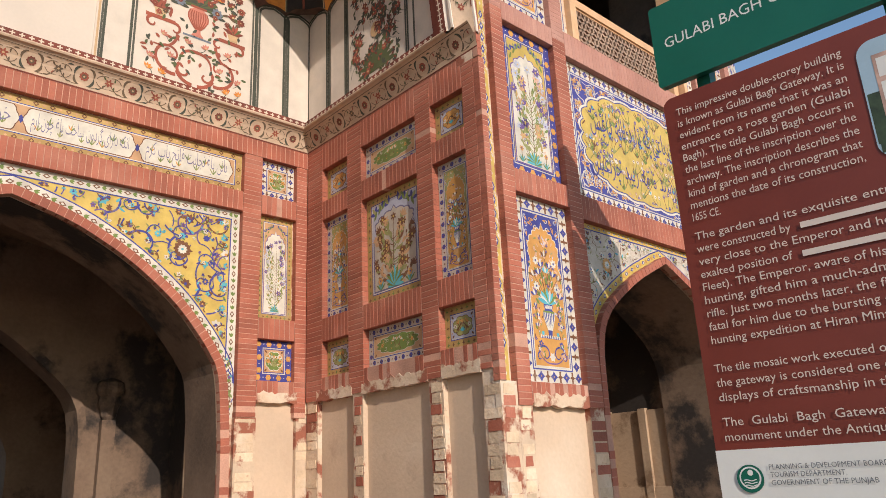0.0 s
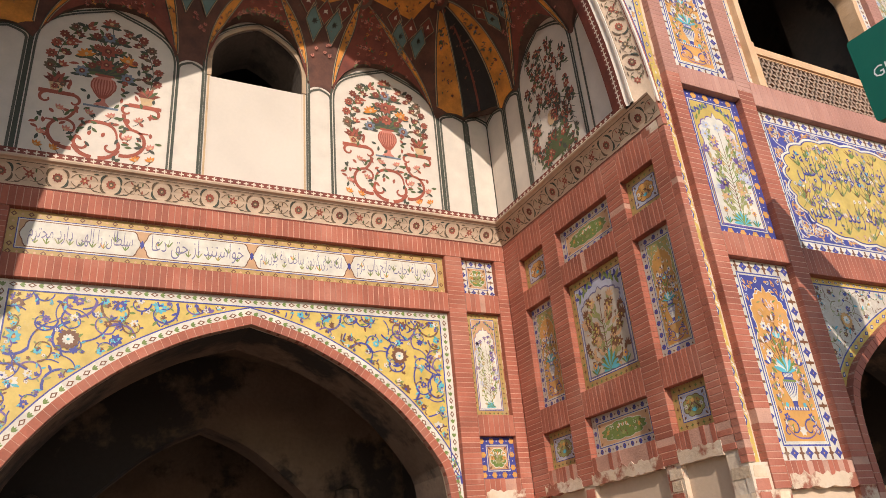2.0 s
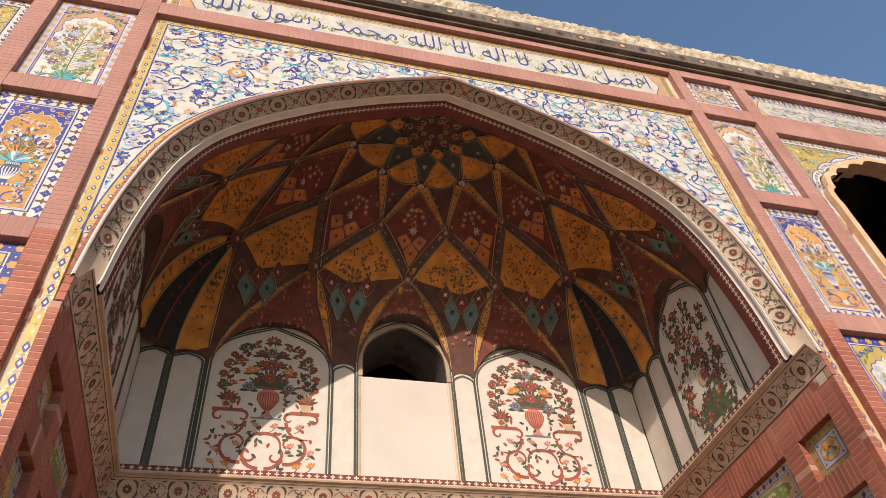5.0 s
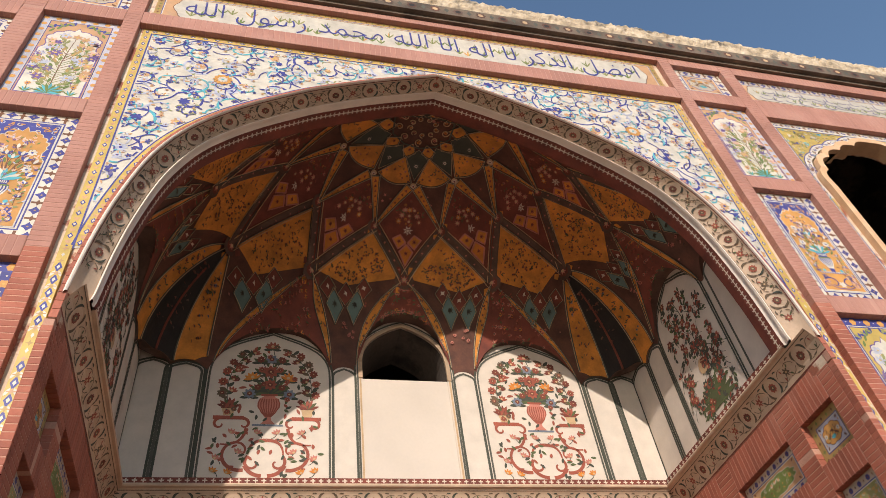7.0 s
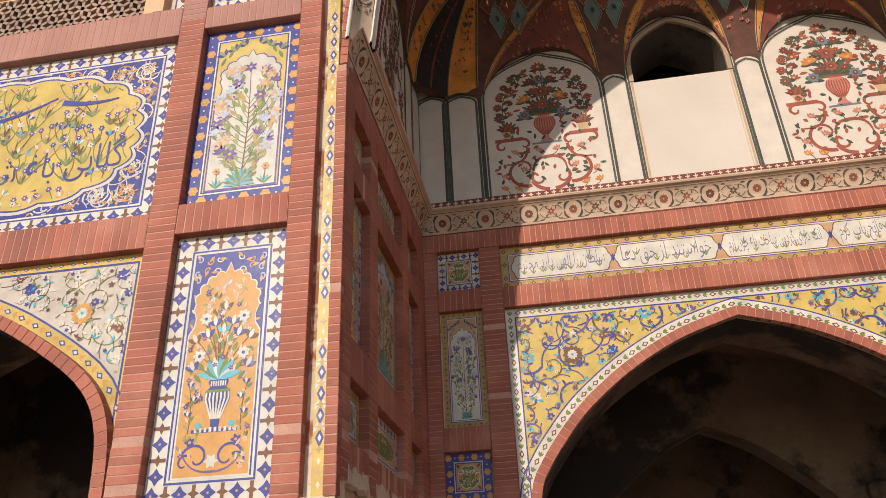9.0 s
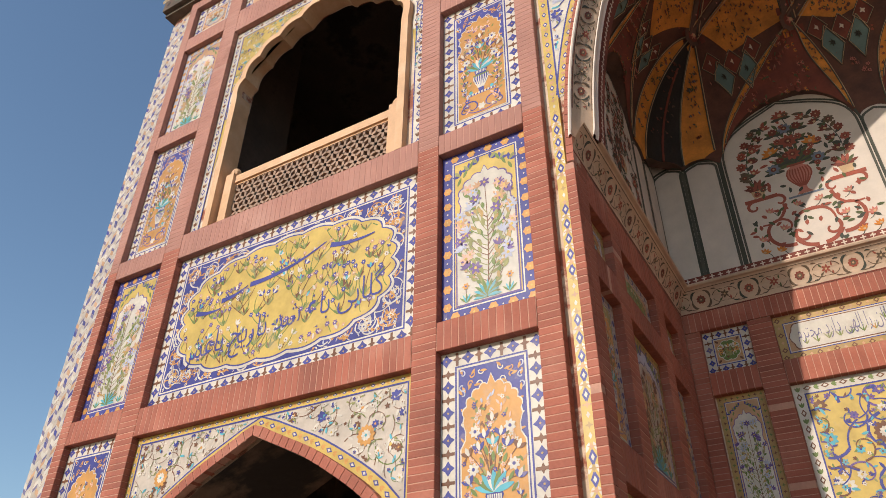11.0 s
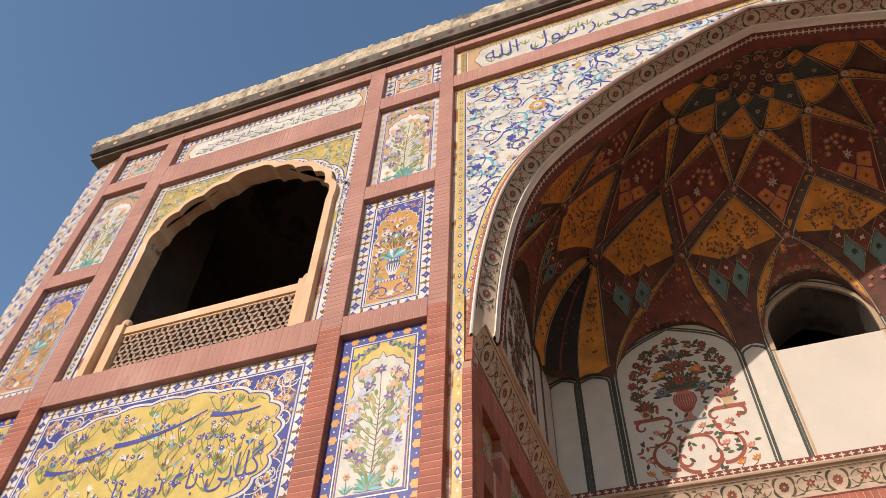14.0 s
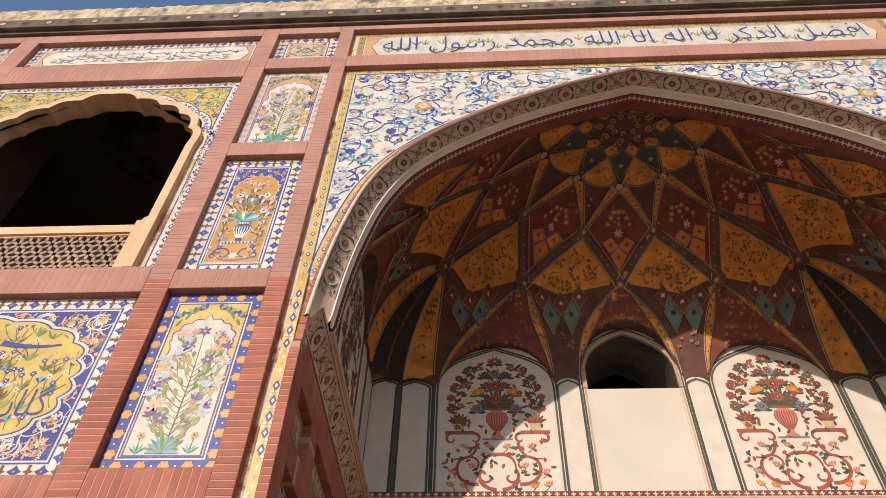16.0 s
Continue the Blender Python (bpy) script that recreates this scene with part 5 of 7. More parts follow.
# ochre kites with stepped lower edges, and the grey-green diamonds under them
UNDER = [(2.46, .71, 0, 1), (2.50, 1.68, 0, 1), (1.73, 2.47, 1, 0), (.69, 2.50, 1, 0)]
UNDER += [(-x, y, -a, b) for x, y, a, b in UNDER[::-1]]
for i in range(8):
    n0, n1, m = LOW[i], LOW[i + 1], MID[i]
    mid = lerp2(n0, n1, .5)
    ux, uy, tx, ty = UNDER[i]
    ox, oy = (math.copysign(1, ux), 0) if tx == 0 else (0, 1)
    q = [lerp2(m, mid, .13), lerp2(n0, lerp2(mid, m, .12), .13), (mid[0] * .55 + ux * .45, mid[1] * .55 + uy * .45), lerp2(n1, lerp2(mid, m, .12), .13)]
    q[2] = (ux - ox * .115, uy - oy * .115)
    f = Plan("kite_facet", "ochre kite-shaped facet strewn with leaves")
    f.quad(q, 'f_orange', .006, 10)
    f.edge([q[1], q[0], q[3]], .022, False)
    f.strew(in_quad(q), 105, ('f_red', 'f_mar2', 'f_red'), ('f_umber', 'f_leaf', 'f_dark', 'f_umber'), .019)
    f.make()
    # steps: maroon squares with white crosses along the lower edge
    f = Plan("step_facets", "maroon squares with white crosses")
    for e in (-.21, 0, .21):
        p0, d = (ux + tx * e - ox * (.095 - .04 * (e == 0)), uy + ty * e - oy * (.095 - .04 * (e == 0))), .082
        sq = [(p0[0] - ox * d, p0[1] - oy * d), (p0[0] + tx * d * 1.15, p0[1] + ty * d * 1.15), (p0[0] + ox * d * .8, p0[1] + oy * d * .8), (p0[0] - tx * d * 1.15, p0[1] - ty * d * 1.15)]
        f.quad(sq, 'f_mar2', .010, 3)
        f.edge(sq, .013, True, .013)
        f.dot(lerp2(sq[0], sq[2], .5), .036, 'f_white', 4, .019, True, .6)
    f.make()
    for sd in (-1, 1):
        f = Plan("diamond_facet", "grey-green diamond with a dark flower")
        c = (ux + tx * .115 * sd, uy + ty * .115 * sd)
        dq = [(c[0] - ox * .10 + tx * .03 * sd, c[1] - oy * .10 + ty * .03 * sd), (c[0] + tx * .10 * sd + ox * .0, c[1] + ty * .10 * sd), (c[0] + ox * .10 - tx * .01 * sd, c[1] + oy * .10 - ty * .01 * sd), (c[0] - tx * .095 * sd + ox * .02, c[1] - ty * .095 * sd + oy * .02)]
        f.quad(dq, 'f_teal', .009, 5)
        f.edge(dq, .018, True, .012)
        f.rosette(c, .048, 'f_dark', 'f_black')
        f.dot(c, .03, 'f_dark', 8, .020)
        f.make()
    f = Plan("blossom_cluster", "pale pink blossoms on maroon")
    for k in range(7):
        f.rosette((ux + tx * rng.uniform(-.11, .11) + ox * rng.uniform(.09, .15), uy + ty * rng.uniform(-.11, .11) + oy * rng.uniform(.09, .15)), .026, 'f_pink', 'f_mar2')
    tagged(f.make(), kind="stuff")

# maroon facets between the upper stars, each with a pale rosette and three small kites
for i in range(7):
    top, m0, low, m1 = JOIN[i], MID[i], LOW[i + 1], MID[i + 1]
    q = [top, m0, low, m1]
    f = Plan("rosette_facet", "maroon facet with pink blossoms and a pale rosette")
    f.quad(q, 'f_mar2', .004, 9)
    mm = lerp2(m0, m1, .5)
    c = lerp2(mm, low, .16)
    side = ((m1[0] - m0[0]), (m1[1] - m0[1]))
    ln = math.hypot(*side)
    side = (side[0] / ln, side[1] / ln)
    dn = (low[0] - top[0], low[1] - top[1])
    l2 = math.hypot(*dn)
    dn = (dn[0] / l2, dn[1] / l2)
    at = lambda a_, b_, c=c, side=side, dn=dn: (c[0] + side[0] * a_ + dn[0] * b_, c[1] + side[1] * a_ + dn[1] * b_)
    reach_ = math.hypot(low[0] - c[0], low[1] - c[1])
    f.rosette(at(0, -.05), .062, 'f_white', 'f_mar2', .016)
    f.dot(at(0, -.05), .034, 'f_mar2', 8, .018)
    f.dot(at(0, -.05), .026, 'f_white', 8, .020)
    for k in range(3):
        for e in (-1, 0, 1):
            f.rosette(at(e * (.055 + .035 * (2 - k)), -.14 - .06 * k), .042, rng.choice(('f_pink', 'f_pink', 'f_red', 'f_flame')), 'f_gold')
    f.strew(in_quad([top, lerp2(top, m0, .8), mm, lerp2(top, m1, .8)]), 26, ('f_pink', 'f_red', 'f_flame'), ('f_leaf', 'f_red'), .022)
    k3 = min(.34, reach_ * .72)
    for kq, col in (([at(0, k3 * .30), at(-.085, k3 * .55), at(0, k3), at(.085, k3 * .55)], 'f_red'), ([at(-.012, k3 * .24), at(-.10, k3 * .46), at(-.175, k3 * .12), at(-.085, k3 * -.02)], 'f_flame'), ([at(.012, k3 * .24), at(.10, k3 * .46), at(.175, k3 * .12), at(.085, k3 * -.02)], 'f_flame')):
        f.quad(kq, 'f_orange' if col == 'f_flame' else 'f_flame', .010, 4)
        f.way(kq + [kq[0]], .020, 'f_pink', .014, 3)
        mc = (sum(p[0] for p in kq) / 4, sum(p[1] for p in kq) / 4)
        f.rosette(mc, .034, 'f_red', 'f_mar2', .018)
    f.make()

# broad dark ribs from upper to lower stars
for i in range(8):
    for nd in (LOW[i], LOW[i + 1]):
        f = Plan("net_rib", "dark rib with thin pale edge lines")
        f.way([MID[i], nd], .115, 'f_rib', .005, 12)
        dx, dy = nd[0] - MID[i][0], nd[1] - MID[i][1]
        ln = math.hypot(dx, dy)
        for e in (-.052, -.030, .030, .052):
            o = (-dy / ln * e, dx / ln * e)
            f.way([(MID[i][0] + o[0], MID[i][1] + o[1]), (nd[0] + o[0], nd[1] + o[1])], .008, 'f_gold' if abs(e) > .04 else 'f_line', .015, 10)
        for k in range(1, 6):
            f.dot(lerp2(MID[i], nd, k / 6), .018, 'f_pink', 4, .016)
        f.make()
# slender ochre darts from the crown petals to the upper stars
for i, j in enumerate(JOIN):
    for m in (MID[i], MID[i + 1]):
        f = Plan("dart", "slender ochre dart with a row of red leaves")
        dx, dy = m[0] - j[0], m[1] - j[1]
        ln = math.hypot(dx, dy)
        sx, sy = -dy / ln, dx / ln
        a0 = lerp2(j, m, .10)
        q = [(a0[0] + sx * .052, a0[1] + sy * .052), (a0[0] - sx * .052, a0[1] - sy * .052), (m[0] - sx * .012, m[1] - sy * .012), (m[0] + sx * .012, m[1] + sy * .012)]
        f.quad(q, 'f_orange', .008, 6)
        f.edge(q, .022)
        for k in range(1, 9):
            c = lerp2(a0, m, k / 9.5)
            f.dot(c, .026 * (1 - k / 14), 'f_red' if k % 2 else 'f_mar2', 3, .017, True, math.atan2(dy, dx))
        f.make()

# painted field heads below the lower stars, framed by curved ochre ribs
HEADS = {4: (((.55, 2.70), (.46, 2.52)), ((-.55, 2.70), (-.46, 2.52))),
         3: (((2.08, 2.70), (1.66, 2.54)), ((.83, 2.70), (.94, 2.50))),
         5: (((-.83, 2.70), (-.94, 2.50)), ((-2.08, 2.70), (-1.66, 2.54))),
         1: (((2.79, .90), (2.52, .98)), ((2.79, 1.97), (2.52, 1.52))),
         7: (((-2.79, 1.97), (-2.52, 1.52)), ((-2.79, .90), (-2.52, .98)))}
for k, sides in HEADS.items():
    nd = LOW[k]
    f = Plan("field_head", "maroon field with rose sprays over an arched panel")
    A_, B_ = (bez(nd, c, e) for e, c in sides)
    f.between(A_, B_, 'f_mar2', .005, 8)
    f.strew(in_strip(A_, B_), 90, ('f_pink', 'f_red', 'f_pink', 'f_flame'), ('f_red', 'f_leaf', 'f_mar2'), .028)
    f.make()
    for (e, c), other in zip(sides, (B_, A_)):
        f = Plan("rib_facet", "curved ochre rib with leaf scrolls")
        o = bez(nd, c, e, 14)
        inner = [lerp2(p, lerp2(other[0], other[-1], .5 * t / 14), .26 * math.sin(math.pi * min(1, .12 + t / 17))) for t, p in enumerate(o)]
        f.between(o[1:], inner[1:], 'f_orange', .009, 4)
        f.edge(o, .020, False)
        f.edge(inner, .018, False)
        f.strew(in_strip(o, inner), 22, ('f_red', 'f_mar2'), ('f_leaf', 'f_umber'), .019)
        f.make()
# the corners: two ochre leaves, a hollow's shade painted black between them
for sg in (-1, 1):
    nd = (sg * 2.01, 2.12)
    g = lambda *pts: [(sg * x, y) for x, y in pts]
    c1, c2, c3, c4, c5 = (bez(nd, *g(c, e), 14) for c, e in (((2.07, 2.46), (2.14, 2.69)), ((2.26, 2.40), (2.49, 2.68)), ((2.46, 2.38), (2.77, 2.67)), ((2.42, 2.20), (2.79, 2.33)), ((2.36, 1.96), (2.79, 2.02))))
    for a_, b_, nm, lab in ((c1, c2, "ochre_leaf", "ochre leaf-shaped corner field with a blue flower"), (c4, c5, "ochre_leaf", "ochre leaf-shaped corner field with a blue flower")):
        f = Plan(nm, lab)
        f.between(a_[2:], b_[2:], 'f_orange', .009, 6)
        f.edge(a_, .030, False)
        f.edge(b_, .030, False)
        f.strew(in_strip(a_[4:], b_[4:]), 46, ('f_red', 'f_mar2', 'f_steel'), ('f_umber', 'f_leaf'), .026)
        f.make()
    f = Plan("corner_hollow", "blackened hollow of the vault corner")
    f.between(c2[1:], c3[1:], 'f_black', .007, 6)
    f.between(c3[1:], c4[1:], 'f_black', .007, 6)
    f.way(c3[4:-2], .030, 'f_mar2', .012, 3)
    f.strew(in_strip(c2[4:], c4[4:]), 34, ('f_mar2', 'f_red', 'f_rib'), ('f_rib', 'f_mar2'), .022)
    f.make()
# stars where the ribs meet
for k, p in enumerate(LOW + MID):
    f = Plan("star_boss", "maroon star with a pink flower and pale outline")
    r = .105 if k < len(LOW) else .085
    f.dot(p, r * 1.15, 'f_rib', 8, .012, False)
    for w in range(8):
        an = w * math.pi / 4
        pq = [(p[0] + r * math.cos(an) * .55, p[1] + r * math.sin(an) * .55), (p[0] + r * 1.05 * math.cos(an + .3), p[1] + r * 1.05 * math.sin(an + .3)), (p[0] + r * 1.3 * math.cos(an), p[1] + r * 1.3 * math.sin(an)), (p[0] + r * 1.05 * math.cos(an - .3), p[1] + r * 1.05 * math.sin(an - .3))]
        if w % 2:
            f.quad(pq, 'f_mar2' if w % 4 == 1 else 'f_orange', .014, 2)
    f.dot(p, r * .72, 'f_mar2', 8, .018, False)
    f.rosette(p, r * .5, 'f_pink', 'f_gold', .022)
    f.make()
# crown: rounded ochre petals round a dark star and a scrolled medallion
RING = JOIN + [(-.45, .36), (0, .34), (.45, .36)]
for k in range(len(RING)):
    p0, p1 = RING[k], RING[(k + 1) % len(RING)]
    c = lerp2(p0, p1, .5)
    d = (c[0] - CROWN[0], c[1] - CROWN[1])
    bulge = (c[0] + d[0] * .22, c[1] + d[1] * .22)
    tip = (CROWN[0] + d[0] * .60, CROWN[1] + d[1] * .60)
    a0, a1 = lerp2(p0, p1, .06), lerp2(p1, p0, .06)
    f = Plan("petal", "rounded ochre petal of the crown")
    arc = bez(a0, bulge, a1, 10)
    line = [lerp2(a0, tip, min(1, t / 5)) if t <= 5 else lerp2(tip, a1, (t - 5) / 5) for t in range(11)]
    f.between(arc, line, 'f_orange', .010, 4)
    f.edge(arc, .022, False, .013)
    f.edge(line, .020, False, .013)
    f.strew(in_strip(arc, line), 16, ('f_red', 'f_mar2', 'f_pink'), ('f_umber', 'f_leaf'), .017)
    f.make()
    f = Plan("star_point", "dark star cell of the crown with a small pale flower")
    nxt = lerp2(p1, RING[(k + 2) % len(RING)], .5)
    t2 = (CROWN[0] + (nxt[0] - CROWN[0]) * .60, CROWN[1] + (nxt[1] - CROWN[1]) * .60)
    ring = lerp2(CROWN, p1, .42)
    cell = [lerp2(p1, CROWN, .05), lerp2(tip, p1, .08), ring, lerp2(t2, p1, .08)]
    f.quad(cell, 'f_dark', .009, 4)
    f.edge(cell, .014, True, .013)
    f.rosette(lerp2(p1, ring, .5), .030, 'f_white', 'f_dark')
    tri = [lerp2(tip, CROWN, -.02), lerp2(lerp2(CROWN, p0, .47), tip, .25), lerp2(tip, CROWN, .42), lerp2(lerp2(CROWN, p1, .47), tip, .25)]
    f.quad(tri, 'f_orange', .010, 4)
    f.edge(tri, .014, True, .014)
    f.rosette(lerp2(tri[0], tri[2], .55), .026, 'f_red', 'f_mar2')
    f.make()
    f = Plan("petal_joint", "pale fan where two petals meet")
    f.dot(lerp2(p1, CROWN, -.05), .045, 'f_gold', 6, .019, False)
    f.rosette(lerp2(p1, CROWN, -.05), .030, 'f_white', 'f_mar2', .022)
    f.make()
f = Plan("medallion", "maroon medallion with gold scrolls")
f.way([lerp2(CROWN, p, .40) for p in RING] + [lerp2(CROWN, RING[0], .40)], .020, 'f_line', .012, 3)
for k in range(9):
    an = 2 * math.pi * k / 9
    for r, w in ((.24, .050), (.13, .036)):
        c = (CROWN[0] + r * 1.15 * math.cos(an + r), CROWN[1] + r * .85 * math.sin(an + r))
        f.way([(c[0] + w * (1 - .07 * t) * math.cos(t * .75 + an), c[1] + w * (1 - .07 * t) * math.sin(t * .75 + an)) for t in range(9)], .011, 'f_gold', .013, 2)
        f.rosette(c, w * .55, 'f_pink' if k % 2 else 'f_flame', 'f_mar2')
f.make()
# small blossoms on the dark ground between the facets
f = Plan("ground_blossoms")
for _ in range(520):
    th, g = rng.uniform(-1.2, math.pi + 1.2), rng.uniform(.3, .97)
    f.spot(th, g, rng.uniform(.014, .026), rng.choice(('f_pink', 'f_red', 'f_rib', 'f_red')), 5, .0035, True, rng.uniform(0, 3))
tagged(f.make(), kind="stuff")

# ---- frescoes on the upper walls ----


def lunette(half, top, zs, z0):
    pts = smooth_line([(half, zs), (half * .975, zs + (top - zs) * .34), (half * .82, zs + (top - zs) * .60), (half * .52, zs + (top - zs) * .79), (half * .2, zs + (top - zs) * .92), (0, top)], 14)
    return [(half, z0)] + pts + [(-x, z) for x, z in pts[::-1]][1:] + [(-half, z0)]


def bouquet(a, cx, z0, z1, hw, rng, lay=3):
    """A ribbed urn of flowers on red strapwork scrolls, with two small pots of blossom."""
    h = z1 - z0
    red = 'f_red'

    def tuft(x, z, r, c, an=1.57, n=5):
        r *= 1.25
        for k in range(n):
            a.leaf(x, z - r * .3, an + (k - (n - 1) / 2) * .55, r * 1.15, r * .22, c, lay + 3)
        a.disk(x, z, r * .25, 'f_gold', lay + 4, 6)

    def bloom(x, z, r, c):
        r *= 1.05
        for k in range(8):
            a.leaf(x, z, k * .785 + x, r, r * .3, c, lay + 3)
        a.disk(x, z, r * .42, 'f_mar2', lay + 4, 8)
        a.disk(x, z, r * .16, 'f_gold', lay + 5, 6)
    for s in (-1, 1):
        a.to("scroll#%d" % s)
        a.stroke(a.spiral(cx + s * hw * .46, z0 + h * .17, hw * .36, -1.57 - s * .3, 5.6, s, 26), hw * 0.070, red, lay, hw * .03)
        a.stroke(a.spiral(cx + s * hw * .20, z0 + h * .10, hw * .16, 1.57 - s * .6, 5.0, -s, 16), hw * 0.063, red, lay, hw * .03)
        a.stroke(a.curve(cx, z0 + h * .25, cx + s * hw * .30, z0 + h * .155, .5 * s), hw * 0.070, red, lay, hw * .03)
        a.stroke(a.curve(cx + s * hw * .05, z0 + h * .02, cx + s * hw * .34, z0 + h * .085, -.3 * s), hw * 0.070, red, lay)
        a.stroke([(cx + s * hw * .42, z0 + h * .40), (cx + s * hw * .95, z0 + h * .40)], hw * 0.077, red, lay)
        a.stroke(a.spiral(cx + s * hw * .82, z0 + h * .355, hw * .13, 1.57 + s * .2, 5.2, -s, 14), hw * 0.063, red, lay, hw * .025)
        a.stroke(a.spiral(cx + s * hw * .42, z0 + h * .355, hw * .13, 1.57 - s * .2, 4.4, s, 14), hw * 0.063, red, lay, hw * .025)
        a.stroke(a.curve(cx + s * hw * .36, z0 + h * .33, cx + s * hw * .78, z0 + h * .22, -.5 * s), hw * 0.063, red, lay, hw * .03)
        for k in range(7):
            an = -1.2 + k * .7
            a.leaf(cx + s * hw * (.46 + .36 * math.cos(an)), z0 + h * .17 + hw * .36 * math.sin(an), an + 1.2, hw * .10, hw * .03, red, lay, .5)
        a.to("small_pot#%d" % s)
        px, pz = cx + s * hw * .70, z0 + h * .415
        a.add([(px - hw * .08, pz), (px + hw * .08, pz), (px + hw * .12, pz + h * .055), (px - hw * .12, pz + h * .055)], 'f_gold', lay)
        a.rect(px - hw * .13, pz + h * .05, px + hw * .13, pz + h * .062, 'f_mar2', lay + 1)
        for k in range(7):
            a.leaf(px, pz + h * .055, 1.57 + (k - 3) * .42, hw * .22, hw * .032, ('f_mar2', 'f_leaf', 'f_red')[k % 3], lay + 1)
        a.to("spray#%d" % s)
        st = a.curve(px, pz + h * .06, cx + s * hw * .26, z0 + h * .93, -.34 * s, 18)
        a.stroke(st, hw * .014, 'f_dark', lay)
        for k in range(2, 18):
            x, z = st[k]
            e = 1 if k % 2 else -1
            a.leaf(x, z, 1.57 + e * s * 1.0, hw * .15, hw * .036, rng.choice(('f_leaf', 'f_dark', 'f_umber')), lay + 1, .4)
            if k % 3 == 0:
                bloom(x + s * hw * .09, z + h * .01, hw * rng.uniform(.075, .10), rng.choice(('f_red', 'f_mar2', 'f_umber')))
            elif k % 3 == 1:
                tuft(x - s * hw * .08, z, hw * .085, rng.choice(('f_red', 'f_mar2')), 1.57 + s * .5, 4)
        a.to("foliage")
        for k in range(34):
            x, z = cx + s * hw * rng.uniform(.06, .92), z0 + h * rng.uniform(.02, .40)
            a.leaf(x, z, rng.uniform(0, 6.28), hw * .11, hw * .026, rng.choice(('f_leaf', 'f_dark', 'f_red')), lay + 1, .5)
        for x, z in ((.86, .05), (.84, .13), (.62, .04), (.48, .17), (.18, .30), (.62, .30)):
            a.stroke(a.curve(cx + s * hw * x, z0 + h * z, cx + s * hw * (x - .1), z0 + h * (z - .04), .3), hw * .012, 'f_dark', lay)
            tuft(cx + s * hw * x, z0 + h * z, hw * .075, 'f_flame' if z < .1 else 'f_pink', 1.57 + s * .4, 4)
    a.to("foliage")
    for k in range(105):
        u, v = rng.uniform(-.90, .90), rng.uniform(.42, .95)
        if abs(u) < .24 and v < .60 or (abs(u) > .9 - 2.0 * max(0, v - .68)):
            continue
        x, z = cx + hw * u, z0 + h * v
        if k % 6 == 0:
            bloom(x, z, hw * .055, rng.choice(('f_red', 'f_mar2', 'f_umber')))
        else:
            a.leaf(x, z, rng.uniform(.2, 2.9), hw * rng.uniform(.09, .15), hw * .028, rng.choice(('f_leaf', 'f_dark', 'f_umber', 'f_red')), lay + 1, rng.uniform(-.6, .6))
    a.to("urn")
    prof = [(.13, .36), (.06, .385), (.05, .41), (.13, .44), (.20, .48), (.205, .51), (.17, .54), (.10, .555), (.14, .575)]
    a.rect(cx - hw * .27, z0 + h * .345, cx + hw * .27, z0 + h * .358, 'f_steel', lay + 1)
    a.add([(cx + hw * w, z0 + h * z) for w, z in prof] + [(cx - hw * w, z0 + h * z) for w, z in prof[::-1]], 'f_pink', lay + 1)
    for k in range(-4, 5):
        a.stroke([(cx + hw * w * k / 4.3, z0 + h * z) for w, z in prof[2:7]], hw * .022, red, lay + 2)
    a.rect(cx - hw * .15, z0 + h * .56, cx + hw * .15, z0 + h * .575, red, lay + 2)
    a.to("foliage")
    for k in range(15):
        a.leaf(cx, z0 + h * .575, 1.57 + (k - 7) * .20, hw * (.44 - .02 * abs(k - 7)), hw * .038, ('f_leaf', 'f_dark')[k % 2], lay + 2, (k - 7) * .09)
    for dx, dz, r, c in ((0, .645, .12, 'f_red'), (0, .745, .14, 'f_red'), (-.33, .70, .11, 'f_flame'), (.33, .70, .11, 'f_flame'), (-.36, .575, .11, 'f_steel'), (.36, .575, .11, 'f_steel'), (0, .845, .11, 'f_steel'), (-.20, .84, .08, 'f_mar2'), (.20, .84, .08, 'f_mar2'), (0, .95, .11, 'f_red'), (-.22, .625, .07, 'f_mar2'), (.22, .625, .07, 'f_mar2'), (-.17, .76, .07, 'f_red'), (.17, .76, .07, 'f_red')):
        x, z = cx + hw * dx, z0 + h * dz
        a.to("blossom#%.2f%.2f" % (dx, dz))
        a.stroke(a.curve(cx, z0 + h * .575, x, z, .15 if dx > 0 else -.15), hw * .014, 'f_dark', lay + 1)
        if c == 'f_flame' or dz > .94:
            tuft(x, z, hw * r, c, 1.57 - dx, 6)
        else:
            bloom(x, z, hw * r, c)
        for s in (-1, 1):
            for e in (.7, 1.4):
                a.leaf(x, z - h * .03, 1.57 + s * e, hw * .17, hw * .034, ('f_leaf', 'f_dark')[e > 1], lay + 2, s * .4)


